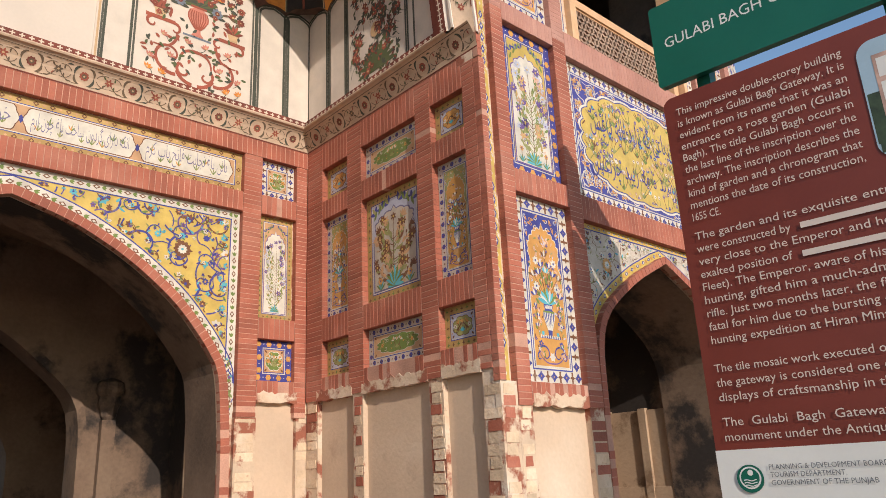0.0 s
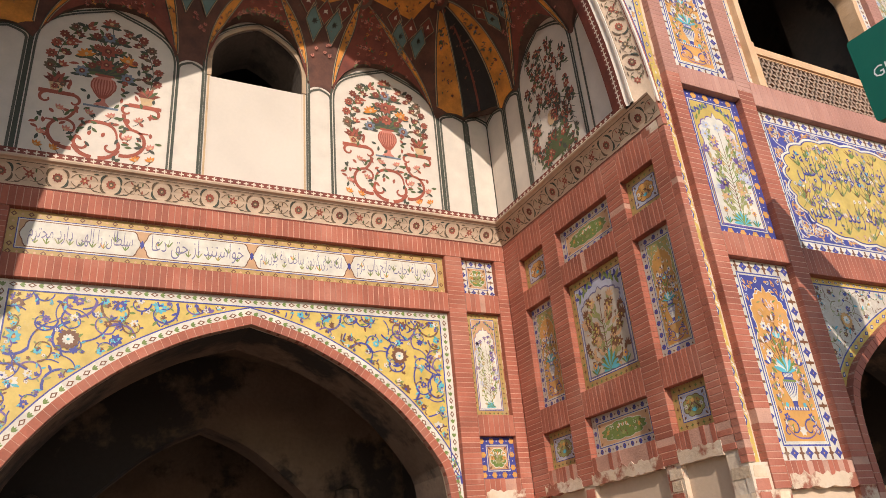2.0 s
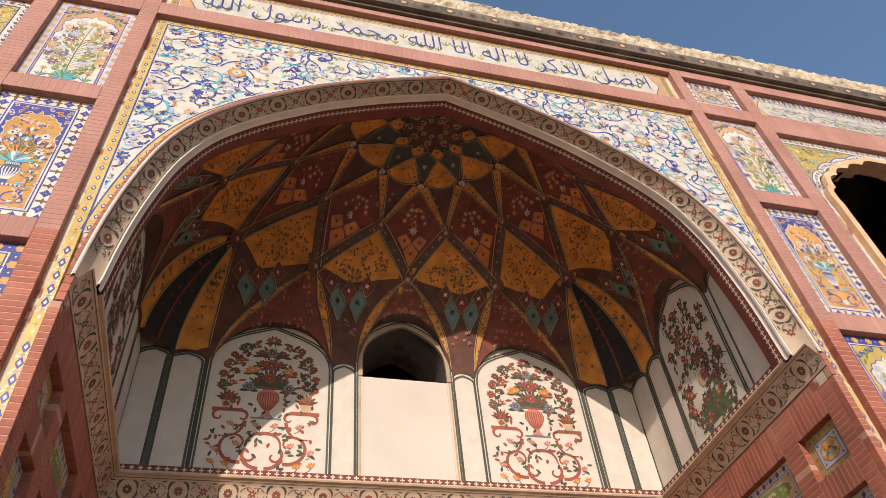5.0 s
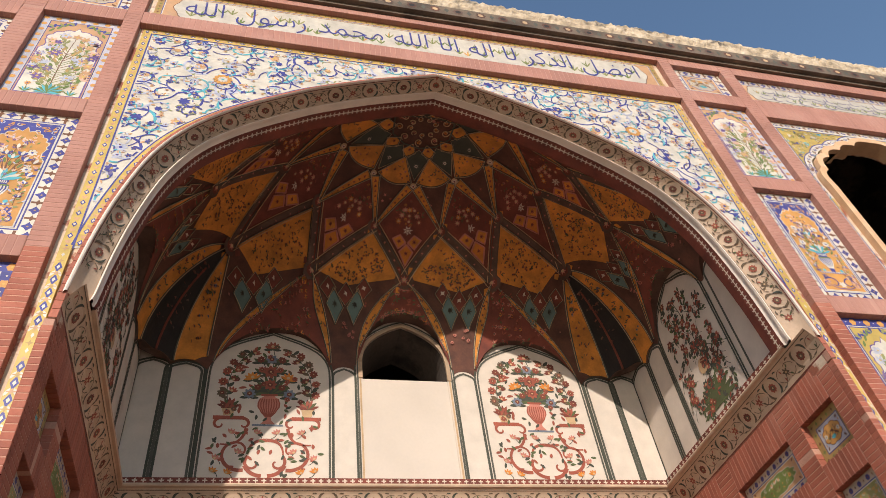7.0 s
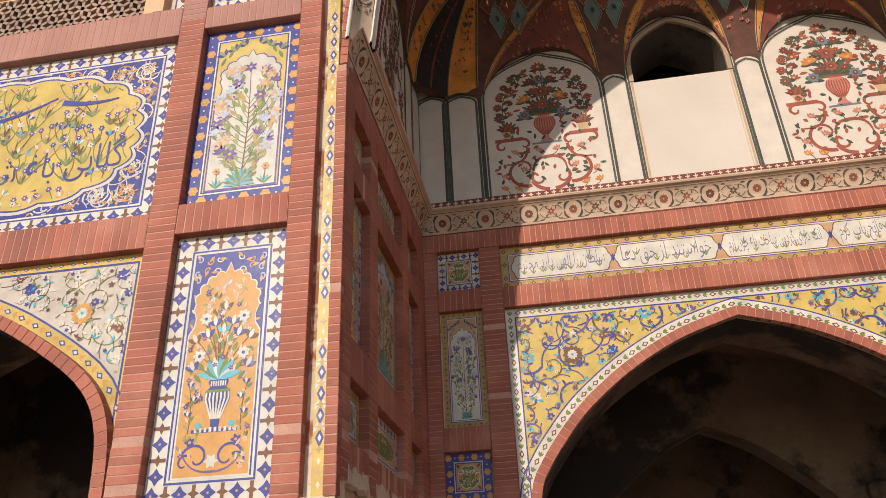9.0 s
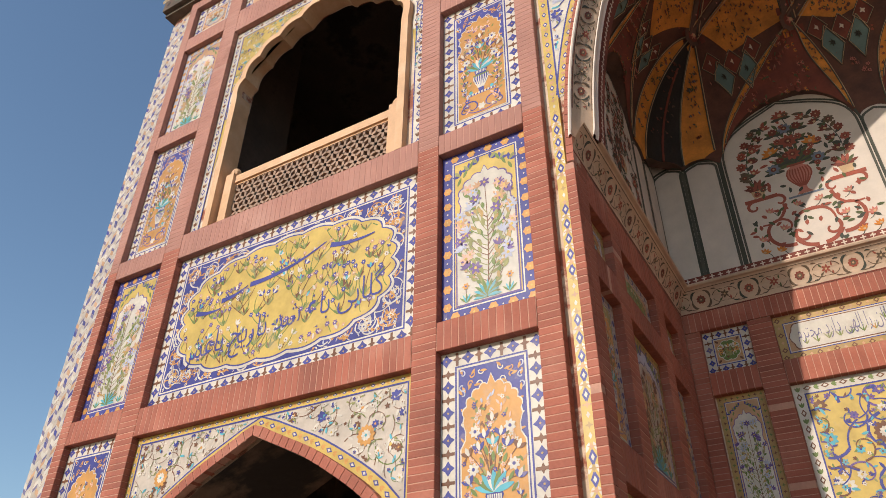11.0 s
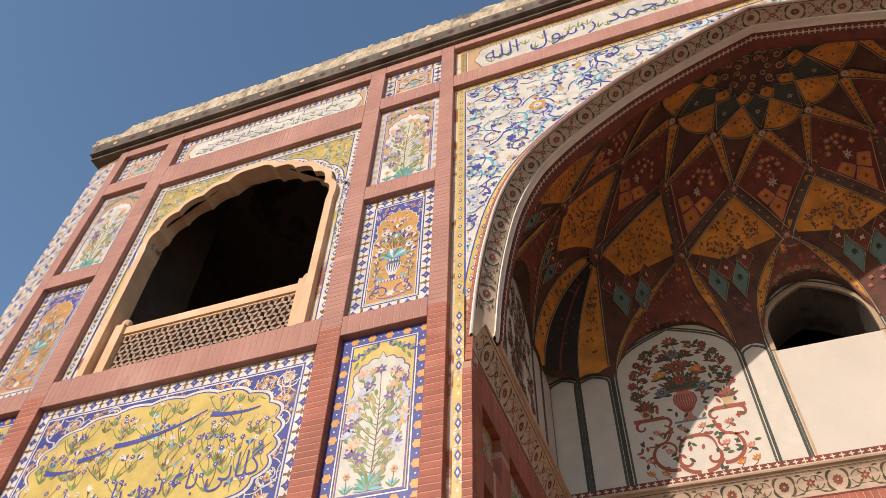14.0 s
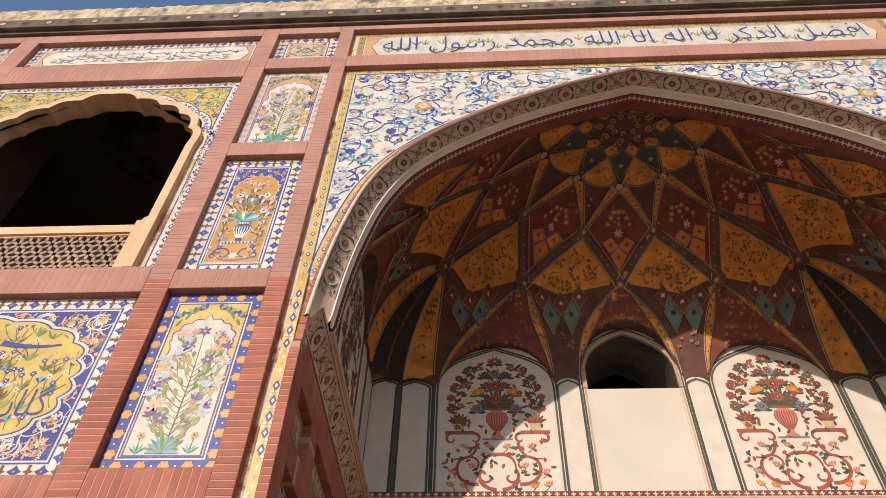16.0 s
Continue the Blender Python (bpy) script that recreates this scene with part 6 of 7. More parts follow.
def spray(a, cx, z0, z1, hw, rng, lay=3):
    """Loose sprays of red and dark blossom over a tall field, with a broad dark-leaved plant."""
    h = z1 - z0
    for k in range(11):
        a.leaf(cx - hw * .05, z0 + h * .06, 1.57 + (k - 5) * .26, hw * .75, hw * .07, 'f_leaf', lay + 2, (k - 5) * .1)
    a.disk(cx, z0 + h * .35, hw * .17, 'f_gold', lay + 3, 10, h * .055)
    st = a.curve(cx, z0 + h * .1, cx + hw * .1, z1 - h * .08, .12, 12)
    a.stroke(st, hw * .025, 'f_dark', lay)
    for k in range(120):
        x, z = cx + hw * rng.uniform(-.9, .9), z0 + h * rng.uniform(.03, .96)
        if (abs(x - cx) / hw) ** 2 + max(0, (z - z0) / h - .70) ** 2 * 9 > .86:
            continue
        c = rng.choice(('f_red', 'f_mar2', 'f_mar2', 'f_dark', 'f_red'))
        if k % 3 == 0:
            a.flower(x, z, hw * rng.uniform(.08, .12), c, 'f_gold', lay + 3, 6, k)
        else:
            a.lily(x, z, rng.uniform(0, 6.28), hw * .14, c, 'f_dark', lay + 3)
        a.stroke(a.curve(x, z, x + hw * rng.uniform(-.3, .3), z - h * .08, .3), hw * .014, 'f_dark', lay)
        for q in range(3):
            a.leaf(x + hw * rng.uniform(-.1, .1), z - h * rng.uniform(0, .05), rng.uniform(0, 6.28), hw * .14, hw * .035, rng.choice(('f_dark', 'f_leaf')), lay + 1)


def up_back(u, v, h):
    return (u, D - h, v)


def edge_lines(a, poly, w=.028, n=2):
    """Dark triple outline of a fresco field."""
    a.to("outline")
    for k in range(n):
        a.stroke(grow(poly, .018 + .030 * k), w * .75, 'f_line' if k % 2 == 0 else 'f_dark', 1)


Z0 = 5.46
for sg in (-1, 1):
    root = thing("fresco_panel", "fresco of an urn of flowers on red scrollwork", "fresco", group="urn frescoes")
    a = Art()
    poly = [(sg * 1.46 + x, z) for x, z in lunette(.605, 7.24, 6.62, Z0)]
    a.to("field").add(poly, 'f_cream', 0)
    edge_lines(a, poly)
    a.to("bouquet")
    bouquet(a, sg * 1.46, Z0 + .03, 7.17, .56, random.Random(5))
    put_art(a, up_back, root)
    for cx, hw, top in ((.68, .105, 6.80), (2.33, .15, 6.80), (2.655, .135, 6.83)):
        root = thing("arched_field", "plain ivory arched plaster field with dark outline", "fresco", group="plain arched fields")
        a = Art()
        poly = [(sg * cx + x, z) for x, z in lunette(hw, top, top - .13, Z0)]
        a.to("field").add(poly, 'f_cream', 0)
        edge_lines(a, poly, .034, 2 if cx > 2 else 1)
        put_art(a, up_back, root)
    pl = (lambda u, v, h: (HW - h, u, v)) if sg > 0 else (lambda u, v, h: (-HW + h, u, v))
    root = thing("fresco_panel", "fresco of loose red blossom sprays on cream", "fresco", group="blossom frescoes")
    a = Art()
    poly = [(1.42 + x, z) for x, z in lunette(.47, 7.20, 6.62, Z0)]
    a.to("field").add(poly, 'f_cream', 0)
    edge_lines(a, poly)
    a.to("sprays")
    spray(a, 1.42, Z0 + .03, 7.12, .43, random.Random(9))
    put_art(a, pl, root)
    for cx, hw, top in ((.62, .17, 6.85), (2.11, .13, 6.80), (2.51, .17, 6.82)):
        root = thing("arched_field", "plain ivory arched plaster field with dark outline", "fresco", group="plain arched fields")
        a = Art()
        poly = [(cx + x, z) for x, z in lunette(hw, top, top - .13, Z0)]
        a.to("field").add(poly, 'f_cream', 0)
        edge_lines(a, poly, .034, 2 if cx > 2 else 1)
        put_art(a, pl, root)
a = Art().to("outline")
root = thing("niche_frame", "dark painted lines round the small arched window", "trim")
tagged(root, kind="structure")
na = [(-.49, Z0)] + [(x * 1.02, z) for x, z in niche_arch] + [(.49, Z0)]
for k, c in enumerate(('f_gold', 'f_line', 'f_dark')):
    a.stroke(offset(na, .015 + .028 * k), .020, c, 2)
put_art(a, up_back, root)
s = Solid()
lo, hi = niche_arch, offset(niche_arch, .045)
for i in range(len(lo) - 1):
    s.prism([lo[i], lo[i + 1], hi[i + 1], hi[i]], fr, D - .015, D + .3)
s.make("frame", BAYTAN, root)

# ---- tile panels of the front ----
ROWS_F = [(2.31, 3.885, 'v'), (4.10, 5.555, 'p'), (5.76, 7.255, 'v'), (7.46, 8.90, 'q'), (9.135, 9.735, 's')]
for sg in (-1, 1):
    pl = on_front if sg > 0 else mirror(on_front)
    for (x0, x1) in ((3.15, 3.86), (6.925, 7.585)):
        for z0, z1, kind in ROWS_F:
            if kind == 'v':
                vase_panel(pl, x0, z0, x1, z1)
            elif kind == 'p':
                plant_panel(pl, x0, z0, x1, z1, dense=6)
            elif kind == 'q':
                plant_panel(pl, x0, z0, x1, z1, style='mauve', head='tan', dense=6, w=.07, label="glazed tile panel with a slender plant on white")
            else:
                small_panel(pl, x0, z0, x1, z1, style='cross', ground='tan', disc='grey', line='blue', label="glazed tile panel with a pale lobed medallion")
    txt = [("خوش آن باغی که دارد لاله داغش", .10, .55, .92, .84, .10), ("گل خورشید و مه زیبد چراغش", .08, .15, .90, .44, .06)] if sg > 0 else [("گلابی باغ شد تاریخ باغش", .07, .13, .93, .42, .10), (None, .35, .66, .68, .80, 0), (None, .22, .60, .34, .66, 0), (None, .70, .76, .88, .74, 0), (None, .10, .56, .22, .54, 0)]
    verse_panel(on_front, *((4.055, 4.06, 6.70, 5.525) if sg > 0 else (-6.70, 4.06, -4.055, 5.525)), txt, "yellow tile panel with blue Persian verse among flowers")
    x0, x1 = (4.0, 6.70) if sg > 0 else (-6.70, -4.0)
    cartouche_panel(on_front, x0, 9.125, x1, 9.71, [None], "white tile inscription band with blue writing", bord=('cross', .10))
    spandrel_panel(on_front, shifted(bay_arch, BAYX * sg), BAYX * sg - 1.325, BAYX * sg + 1.325, 3.815, 2.3, .075, 'grey', ('brown', 'green'), ('blue', 'brown', 'white', 'white'), ('white', 'white', 'turq', 'white', 'olive'), .30, "white tile spandrel with flower scrolls over the bay arch", edge=('yellow', 'blue', 'orange', .075), sidew=.05, weight=.6, seed=4)
    wl_ = [(WINX * sg + x, z) for x, z in window_arch]
    spandrel_panel(on_front, wl_, BAYX * sg - 1.325, BAYX * sg + 1.325, 8.74, 5.82, .09, 'yellow', ('olive', 'brown'), ('white', 'blue', 'white', 'turq'), ('olive', 'green', 'white'), .26, "yellow tile spandrel with white blossom over the balcony", edge=('white', 'blue', 'brown', .085), sidew=.10, weight=.6, seed=6)
spandrel_panel(on_front, porch_arch, -2.955, 2.955, 8.90, 5.7, .055, 'white', ('blue', 'turq', 'lblue'), ('lblue', 'blue', 'white', 'tan'), ('blue', 'tan', 'turq', 'olive', 'lblue'), .37, "white tile spandrel with blue and turquoise scrolls", edge=('yellow', 'blue', 'tan', .075), sidew=.075, weight=1.55, seed=8)
cartouche_panel(on_front, -2.93, 9.14, 2.93, 9.79, ["افضل الذکر لا اله الا الله محمد رسول الله"], "white tile inscription band with large blue writing", bord=('ochre', .07), ink='blue')
for sg in (-1, 1):
    root = thing("border_strip", "narrow yellow tile strip with blue diamonds", "tile strip", group="corner strips")
    a = Art().to("tiles")
    a.rect(sg * 2.9085 - .0365, 2.3, sg * 2.9085 + .0365, 5.72, 'yellow', 0)
    for k in range(29):
        z = 2.36 + k * .117
        a.star(sg * 2.9085, z, .050, .024, 2, 'blue', 1, math.pi / 2)
        a.diamond(sg * 2.9085, z, .011, .020, 'white', 2)
        for e in (-1, 1):
            a.leaf(sg * 2.9085 + e * .033, z + .03, math.pi / 2 + e * .4, .055, .010, 'white', 1)
        a.star(sg * 2.9085, z + .0585, .024, .010, 4, 'ochre' if k % 2 else 'tan', 2)
        a.rect(sg * 2.9085 - .028, z + .0545, sg * 2.9085 + .028, z + .0625, 'tan', 1)
    put_art(a, on_front, root, base=.03)
    s = Solid()
    s.prism([(sg * 2.872, 2.3), (sg * 2.945, 2.3), (sg * 2.945, 5.72), (sg * 2.872, 5.72)], on_front, 0, .031)
    s.make("bed", COL['yellow'], root)

# ---- tile panels of the porch ----
cartouche_panel(on_back, -2.045, 4.515, 2.045, 4.94, ["سلطان را الهی دارد محترم", "خواستند از حق دعا", "انکه دارای گردون ساخت باغ چون ارم", "بانی باغ نجابت فاتح باب کرم"], "inscription band of white cartouches with blue Persian writing", bord=('diamond', .07))
spandrel_panel(on_back, gate_arch, -2.045, 2.045, 4.30, 2.25, .085, 'yellow', ('blue', 'blue', 'purple', 'brown'), ('purple', 'turq', 'blue', 'brown', 'white'), ('turq', 'green', 'olive', 'brown', 'blue'), .36, "yellow tile spandrel with blue scrolls over the gate arch", edge=('white', 'brown', 'green', .09), sidew=.085, weight=1.35, seed=2)
for sg in (-1, 1):
    pl = on_back if sg > 0 else mirror(on_back)
    small_panel(pl, 2.256, 4.53, 2.662, 4.945, 'cross')
    plant_panel(pl, 2.262, 3.225, 2.655, 4.315, style='ochre', head='tan', group="slender plant panels", label="narrow tile panel with a pale flowering plant", flowers=('lblue', 'white', 'purple'), dense=5, w=.055)
    small_panel(pl, 2.27, 2.605, 2.67, 3.01, 'rose', 'tan', 'green')
    sp = on_right if sg > 0 else on_left
    YS = [(.225, .645), (.865, 1.705), (1.955, 2.405)]
    for k, (y0, y1) in enumerate(YS):
        if k == 1:
            small_panel(sp, y0, 4.47, y1, 4.83, 'dark', 'tan', 'green', "oblong tile panel with a green lobed medallion", "oblong panels")
            plant_panel(sp, y0, 3.21, y1, 4.255, style='ochre', ground='grey', head='lblue', w=.075, group="wide plant panels", label="faded tile panel with a spreading plant on grey", flowers=('brown', 'brown', 'tan'), dense=4, leaves=('brown', 'olive', 'tan'), petal=.75)
            small_panel(sp, y0, 2.62, y1, 2.965, 'dark', 'tan', 'green', "oblong tile panel with a green lobed medallion", "oblong panels")
        else:
            small_panel(sp, y0, 4.47, y1, 4.83, 'ochre', 'lblue', 'orange', "small tile panel with an orange lobed flower", "flower panels", 'brown')
            vase_panel(sp, y0, 3.21, y1, 4.25, style='dark', w=.065, head='olive', group="narrow vase panels", label="narrow tile panel with a vase on dull orange")
            small_panel(sp, y0, 2.62, y1, 2.965, 'ochre', 'lblue', 'olive', "small worn tile panel with a lobed flower", "flower panels", 'brown')

# ---- dado: recessed plaster fields under the tiles ----
for sg in (-1, 1):
    for nm, pl, x0, x1, top in (("dado_panel", on_back if sg > 0 else mirror(on_back), 2.265, 2.70, 2.405), ("dado_panel", on_right if sg > 0 else on_left, .2, .65, 2.40), ("dado_panel", on_right if sg > 0 else on_left, .82, 1.745, 2.40), ("dado_panel", on_right if sg > 0 else on_left, 1.9, 2.5, 2.40), ("dado_panel", on_front if sg > 0 else mirror(on_front), 3.16, 3.86, 2.13)):
        s = Solid()
        s.prism([(x0, GROUND), (x1, GROUND), (x1, top), (x0, top)], pl, 0.001, .006)
        structure(s.make(nm, DADO), "smooth repaired dado plaster, patched and stained", "wall panel")

# ---- balconies: buff stone frame, rail and lattice ----
for sg in (-1, 1):
    win = thing("balcony_window", "cusped buff stone window frame with a lattice balustrade", "window", group="balcony windows")
    cx = WINX * sg
    line = [(cx + x, z) for x, z in window_arch]
    o = offset(line, .075)
    s = Solid()
    for i in range(len(line) - 1):
        s.prism([line[i], line[i + 1], o[i + 1], o[i]], fr, .0, .20)
    s.make("window_frame", WOOD, win)
    s = Solid()
    s.box(cx - 1.0, cx + 1.0, .10, .20, 6.33, 6.42)
    s.box(cx - 1.0, cx + 1.0, .12, .18, 6.31, 6.335)
    s.make("rail", WOOD, win)
    s = Solid()
    s.box(cx - 1.0, cx + 1.0, .08, .22, 5.80, 5.87)
    s.make("window_sill", WOOD, win)
    for e in (-1, 1):
        s = Solid()
        s.box(cx + e * .97 - .05, cx + e * .97 + .05, .07, .22, 5.80, 6.44)
        s.lathe([(.03, 6.44), (.05, 6.47), (.055, 6.50), (.035, 6.54), (.0, 6.56)], cx + e * .97, .145, 10)
        s.make("post", WOOD, win)
    # openwork of six-sided cells
    s = Solid()
    r = .080
    edges = set()
    ny = 6
    for j in range(-1, ny):
        for i in range(-10, 12):
            ox, oz = cx + i * r * 1.732 + (r * .866 if j % 2 else 0), 5.90 + j * r * 1.5
            ps = [(ox + r * math.sin(math.pi * k / 3), oz + r * math.cos(math.pi * k / 3)) for k in range(6)]
            for k in range(6):
                p, q = ps[k], ps[(k + 1) % 6]
                edges.add(tuple(sorted(((round(p[0], 3), round(p[1], 3)), (round(q[0], 3), round(q[1], 3))))))
            for k in (0, 2, 4):
                edges.add((ps[k], (ox, oz)))
    for p, q in edges:
        if all(abs(u - cx) < .96 and 5.84 < v < 6.345 for u, v in (p, q)):
            dx, dz = q[0] - p[0], q[1] - p[1]
            d = math.hypot(dx, dz) or 1
            nx, nz = -dz / d * .013, dx / d * .013
            s.prism([(p[0] + nx, p[1] + nz), (q[0] + nx, q[1] + nz), (q[0] - nx, q[1] - nz), (p[0] - nx, p[1] - nz)], fr, .125, .175)
    s.make("lattice", JALI, win)

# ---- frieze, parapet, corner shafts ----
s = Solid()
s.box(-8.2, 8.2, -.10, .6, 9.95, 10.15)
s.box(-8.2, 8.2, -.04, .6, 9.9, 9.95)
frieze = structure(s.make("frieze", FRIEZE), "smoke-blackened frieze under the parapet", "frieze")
a = Art().to("rosettes")
for k in range(58):
    x = -8.1 + k * .283
    a.star(x, 10.05, .07, .05, 8, 'f_maroon' if k % 3 else 'f_rib', 0)
    a.disk(x, 10.05, .035, 'f_gold' if k % 2 else 'f_black', 1, 8)
    a.diamond(x + .14, 10.05, .03, .06, 'f_line', 0)
put_art(a, lambda u, v, h: (u, -.10 - h, v), frieze, .003)
s = Solid()
rng = random.Random(3)
N = 520
xs = [-8.25 + 16.5 * i / N for i in range(N + 1)]
prof = []
for i, x in enumerate(xs):
    e = noise.noise(Vector((x * 1.3, 0, 3))) * .05 + noise.noise(Vector((x * 5, 4, 3))) * .025
    cut = .16 if x < -7.75 else .05 * max(0, noise.noise(Vector((x * .6, 9, 1))))
    row = [(-.095, 10.15, 0), (-.10, 10.21, .2), (-.10, 10.27, .3), (-.095, 10.33, .4), (-.09, 10.39, .6), (-.08, 10.45, .8), (-.06, 10.51, 1), (0, 10.555, 1), (.12, 10.58, 1), (.4, 10.58, 1), (.7, 10.5, 0), (.7, 9.95, 0)]
    prof.append([(x, y + (noise.noise(Vector((x * 14, z * 14, 2))) * .035 + rng.uniform(-.006, .006) if 10.16 < z and y < .1 else 0), z + (e - cut) * w) for y, z, w in row])
s.grid(prof)
structure(s.make("parapet", STONE), "crumbling rubble parapet along the roof edge", "parapet")
for sg in (-1, 1):
    # chamfered corner set with rows of small zigzag tiles
    s = Solid()
    p0, p1 = (sg * 7.73, .05), (sg * 8.13, .09)
    s.prism([p0, p1, (sg * 8.2, .5), (sg * 7.6, .5)], lambda u, v, d: (u, v, d), GROUND, 9.9)
    corner = structure(s.make("corner_shaft", OLDPLASTER), "chamfered corner faced with small blue and white tiles", "column")
    d = Vector((p1[0] - p0[0], p1[1] - p0[1]))
    ln = d.length
    d /= ln
    nn = Vector((d.y, -d.x)) * sg

    def pc(u, v, h, p0=p0, d=d, nn=nn):
        return (p0[0] + d.x * u + nn.x * h, p0[1] + d.y * u + nn.y * h, v)
    a = Art().to("zigzag_tiles")
    step = .088
    for j in range(int((9.85 - 2.2) / step)):
        z = 2.2 + j * step
        m = 7
        for i in range(m):
            u0, u1 = ln * i / m, ln * (i + 1) / m
            up = step * .45 if i % 2 == 0 else -step * .45
            col = ('white', 'grey', 'blue', 'white', 'tan', 'grey', 'white')[(i + 2 * j) % 7]
            a.add([(u0, z - up * .5), (u1, z + up * .5), (u1, z + up * .5 + step * .55), (u0, z - up * .5 + step * .55)], col, 0 if (i + j) % 2 else 2)
            a.add([(u0, z - up * .5 + step * .57), (u1, z + up * .5 + step * .57), (u1, z + up * .5 + step * .97), (u0, z - up * .5 + step * .97)], 'ink' if (i + j) % 3 == 0 else 'grey', 0)
    put_art(a, pc, corner, .012)

# ---- information board ----
BOARD_R = mat("board_red", (0.155, 0.030, 0.020), 0.45, 0.06, 3.0, 0.02, 60, spec=.4)
BOARD_G = mat("board_green", (0.004, 0.10, 0.068), 0.4, 0.05, 3.0, 0.02, 60, spec=.4)
BOARD_W = mat("board_white", (0.62, 0.62, 0.60), 0.5, 0.03, 3.0, 0.02, 60)
COL['b_ink'] = mat("board_ink", (0.55, 0.47, 0.42), 0.6, 0.02, 4, 0, 60)
COL['b_dark'] = mat("board_dark_ink", (0.10, 0.11, 0.13), 0.6, 0.02, 4, 0, 60)
COL['b_green'] = BOARD_G
COL['b_wall'] = mat("photo_wall", (0.42, 0.27, 0.22), 0.5, 0.2, 9, 0, 60)
COL['b_sky'] = mat("photo_sky", (0.30, 0.42, 0.52), 0.5, 0.05, 3, 0, 60)
COL['b_tree'] = mat("photo_tree", (0.03, 0.05, 0.025), 0.5, 0.3, 20, 0, 60)
COL['b_white'] = BOARD_W
BA = radians(6)
BU, BN_ = Vector((math.sin(BA), -math.cos(BA), 0)), Vector((-math.cos(BA), -math.sin(BA), 0))
BP0 = Vector((3.5, -1.3, 0))


def on_board(u, v, h):
    p = BP0 + BU * u + BN_ * h
    return (p.x, p.y, v)


board = thing("information_board", "tall red information board with a green header and white text", "sign")
BW = 1.80


def rounded(x0, y0, x1, y1, r):
    pts = []
    for cx, cy, a0 in ((x1 - r, y1 - r, 0), (x0 + r, y1 - r, 90), (x0 + r, y0 + r, 180), (x1 - r, y0 + r, 270)):
        pts += [(cx + r * math.cos(radians(a0 + 15 * k)), cy + r * math.sin(radians(a0 + 15 * k))) for k in range(7)]
    return pts


s = Solid().prism(rounded(-.06, 1.0, BW, 4.285, .07), on_board, -.05, .0)
s.make("panel", BOARD_R, board)
s = Solid().prism([(-.06, .98), (BW + .002, .98), (BW + .002, 1.715), (-.062, 1.715)], on_board, -.052, .004)
s.make("footer", BOARD_W, board, "white footer with a green crest and dark lettering")
s = Solid().prism(rounded(-.065, 4.39, BW, 5.09, .03), on_board, -.05, .012)
s.make("header", BOARD_G, board, "green header plate with white lettering")
for u in (.25, BW - .3):
    s = Solid()
    p = BP0 + BU * u - BN_ * .12
    s.box(p.x - .05, p.x + .05, p.y - .05, p.y + .05, GROUND, 5.0)
    s.make("post", BOARD_G, board)
a = Art().to("lettering")


def line_of(txt, x0, x1, z, hgt, col='b_ink'):
    lettering(a, txt, x0, z - hgt * .31, x1, z + hgt, col, 1, keep_shape=True)


TXT = [("This impressive double-storey building", .035, 1.165), ("is known as Gulabi Bagh Gateway. It is", .035, 1.165), ("evident from its name that it was an", .035, 1.165), ("entrance to a rose garden (Gulabi", .035, 1.165), ("Bagh). The title Gulabi Bagh occurs in", .035, 1.165), ("the last line of the inscription over the", .035, 1.165), ("archway. The inscription describes the", .035, 1.165), ("kind of garden and a chronogram that", .035, 1.165), ("mentions the date of its construction,", .035, 1.165), ("1655 CE.", .035, .235)]
z = 4.118
for k, (t, x0, x1) in enumerate(TXT):
    line_of(t, x0, x1, z - k * .0925, .066)
para = [("The garden and its exquisite entrance", 1.42), ("were constructed by", .66), ("very close to the Emperor and held the", 1.42), ("exalted position of", .64), ("Fleet). The Emperor, aware of his love of", 1.42), ("hunting, gifted him a much-admired", 1.30), ("rifle. Just two months later, the first", 1.22), ("fatal for him due to the bursting of", 1.16), ("hunting expedition at Hiran Minar", 1.14)]
for k, (t, x1) in enumerate(para):
    line_of(t, .03, x1, 3.145 - k * .0925, .064)
a.rect(.72, 3.055, 1.40, 3.095, 'b_ink', 1)
a.rect(.70, 2.87, 1.40, 2.91, 'b_ink', 1)
for t, zz, x1 in (("The tile mosaic work executed on", 2.215, 1.08), ("the gateway is considered one of", 2.12, 1.08), ("displays of craftsmanship in the", 2.025, 1.08), ("The  Gulabi  Bagh  Gateway is", 1.865, 1.08), ("monument under the Antiquities", 1.77, 1.09)):
    line_of(t, .02, x1, zz, .062)
for t, zz, x1 in (("PLANNING & DEVELOPMENT BOARD", 1.585, .93), ("TOURISM DEPARTMENT,", 1.54, .70), ("GOVERNMENT OF THE PUNJAB", 1.492, .86)):
    line_of(t, .265, x1, zz, .036, 'b_dark')
a.disk(.14, 1.535, .085, 'b_green', 2, 24)
a.disk(.14, 1.54, .068, 'b_white', 3, 24)
a.disk(.14, 1.54, .058, 'b_green', 4, 24)
for k in range(3):
    a.stroke([(.10 + .01 * q, 1.525 - .016 * k + .004 * math.sin(q)) for q in range(9)], .006, 'b_white', 5)
a.disk(.145, 1.57, .018, 'b_white', 5, 12)
line_of("GULABI BAGH GATEWAY", .03, 1.36, 4.70, .10, 'b_white')
a.disk(1.62, 4.74, .12, 'b_white', 3, 24)
a.disk(1.62, 4.74, .10, 'b_green', 4, 24)
put_art(a, on_board, board, .012)
a = Art().to("photograph")
a.add(rounded(1.24, 3.36, 1.76, 4.16, .10), 'b_sky', 0)
a.rect(1.25, 3.46, 1.36, 3.80, 'b_tree', 1)
a.rect(1.32, 3.52, 1.74, 4.05, 'b_wall', 2)
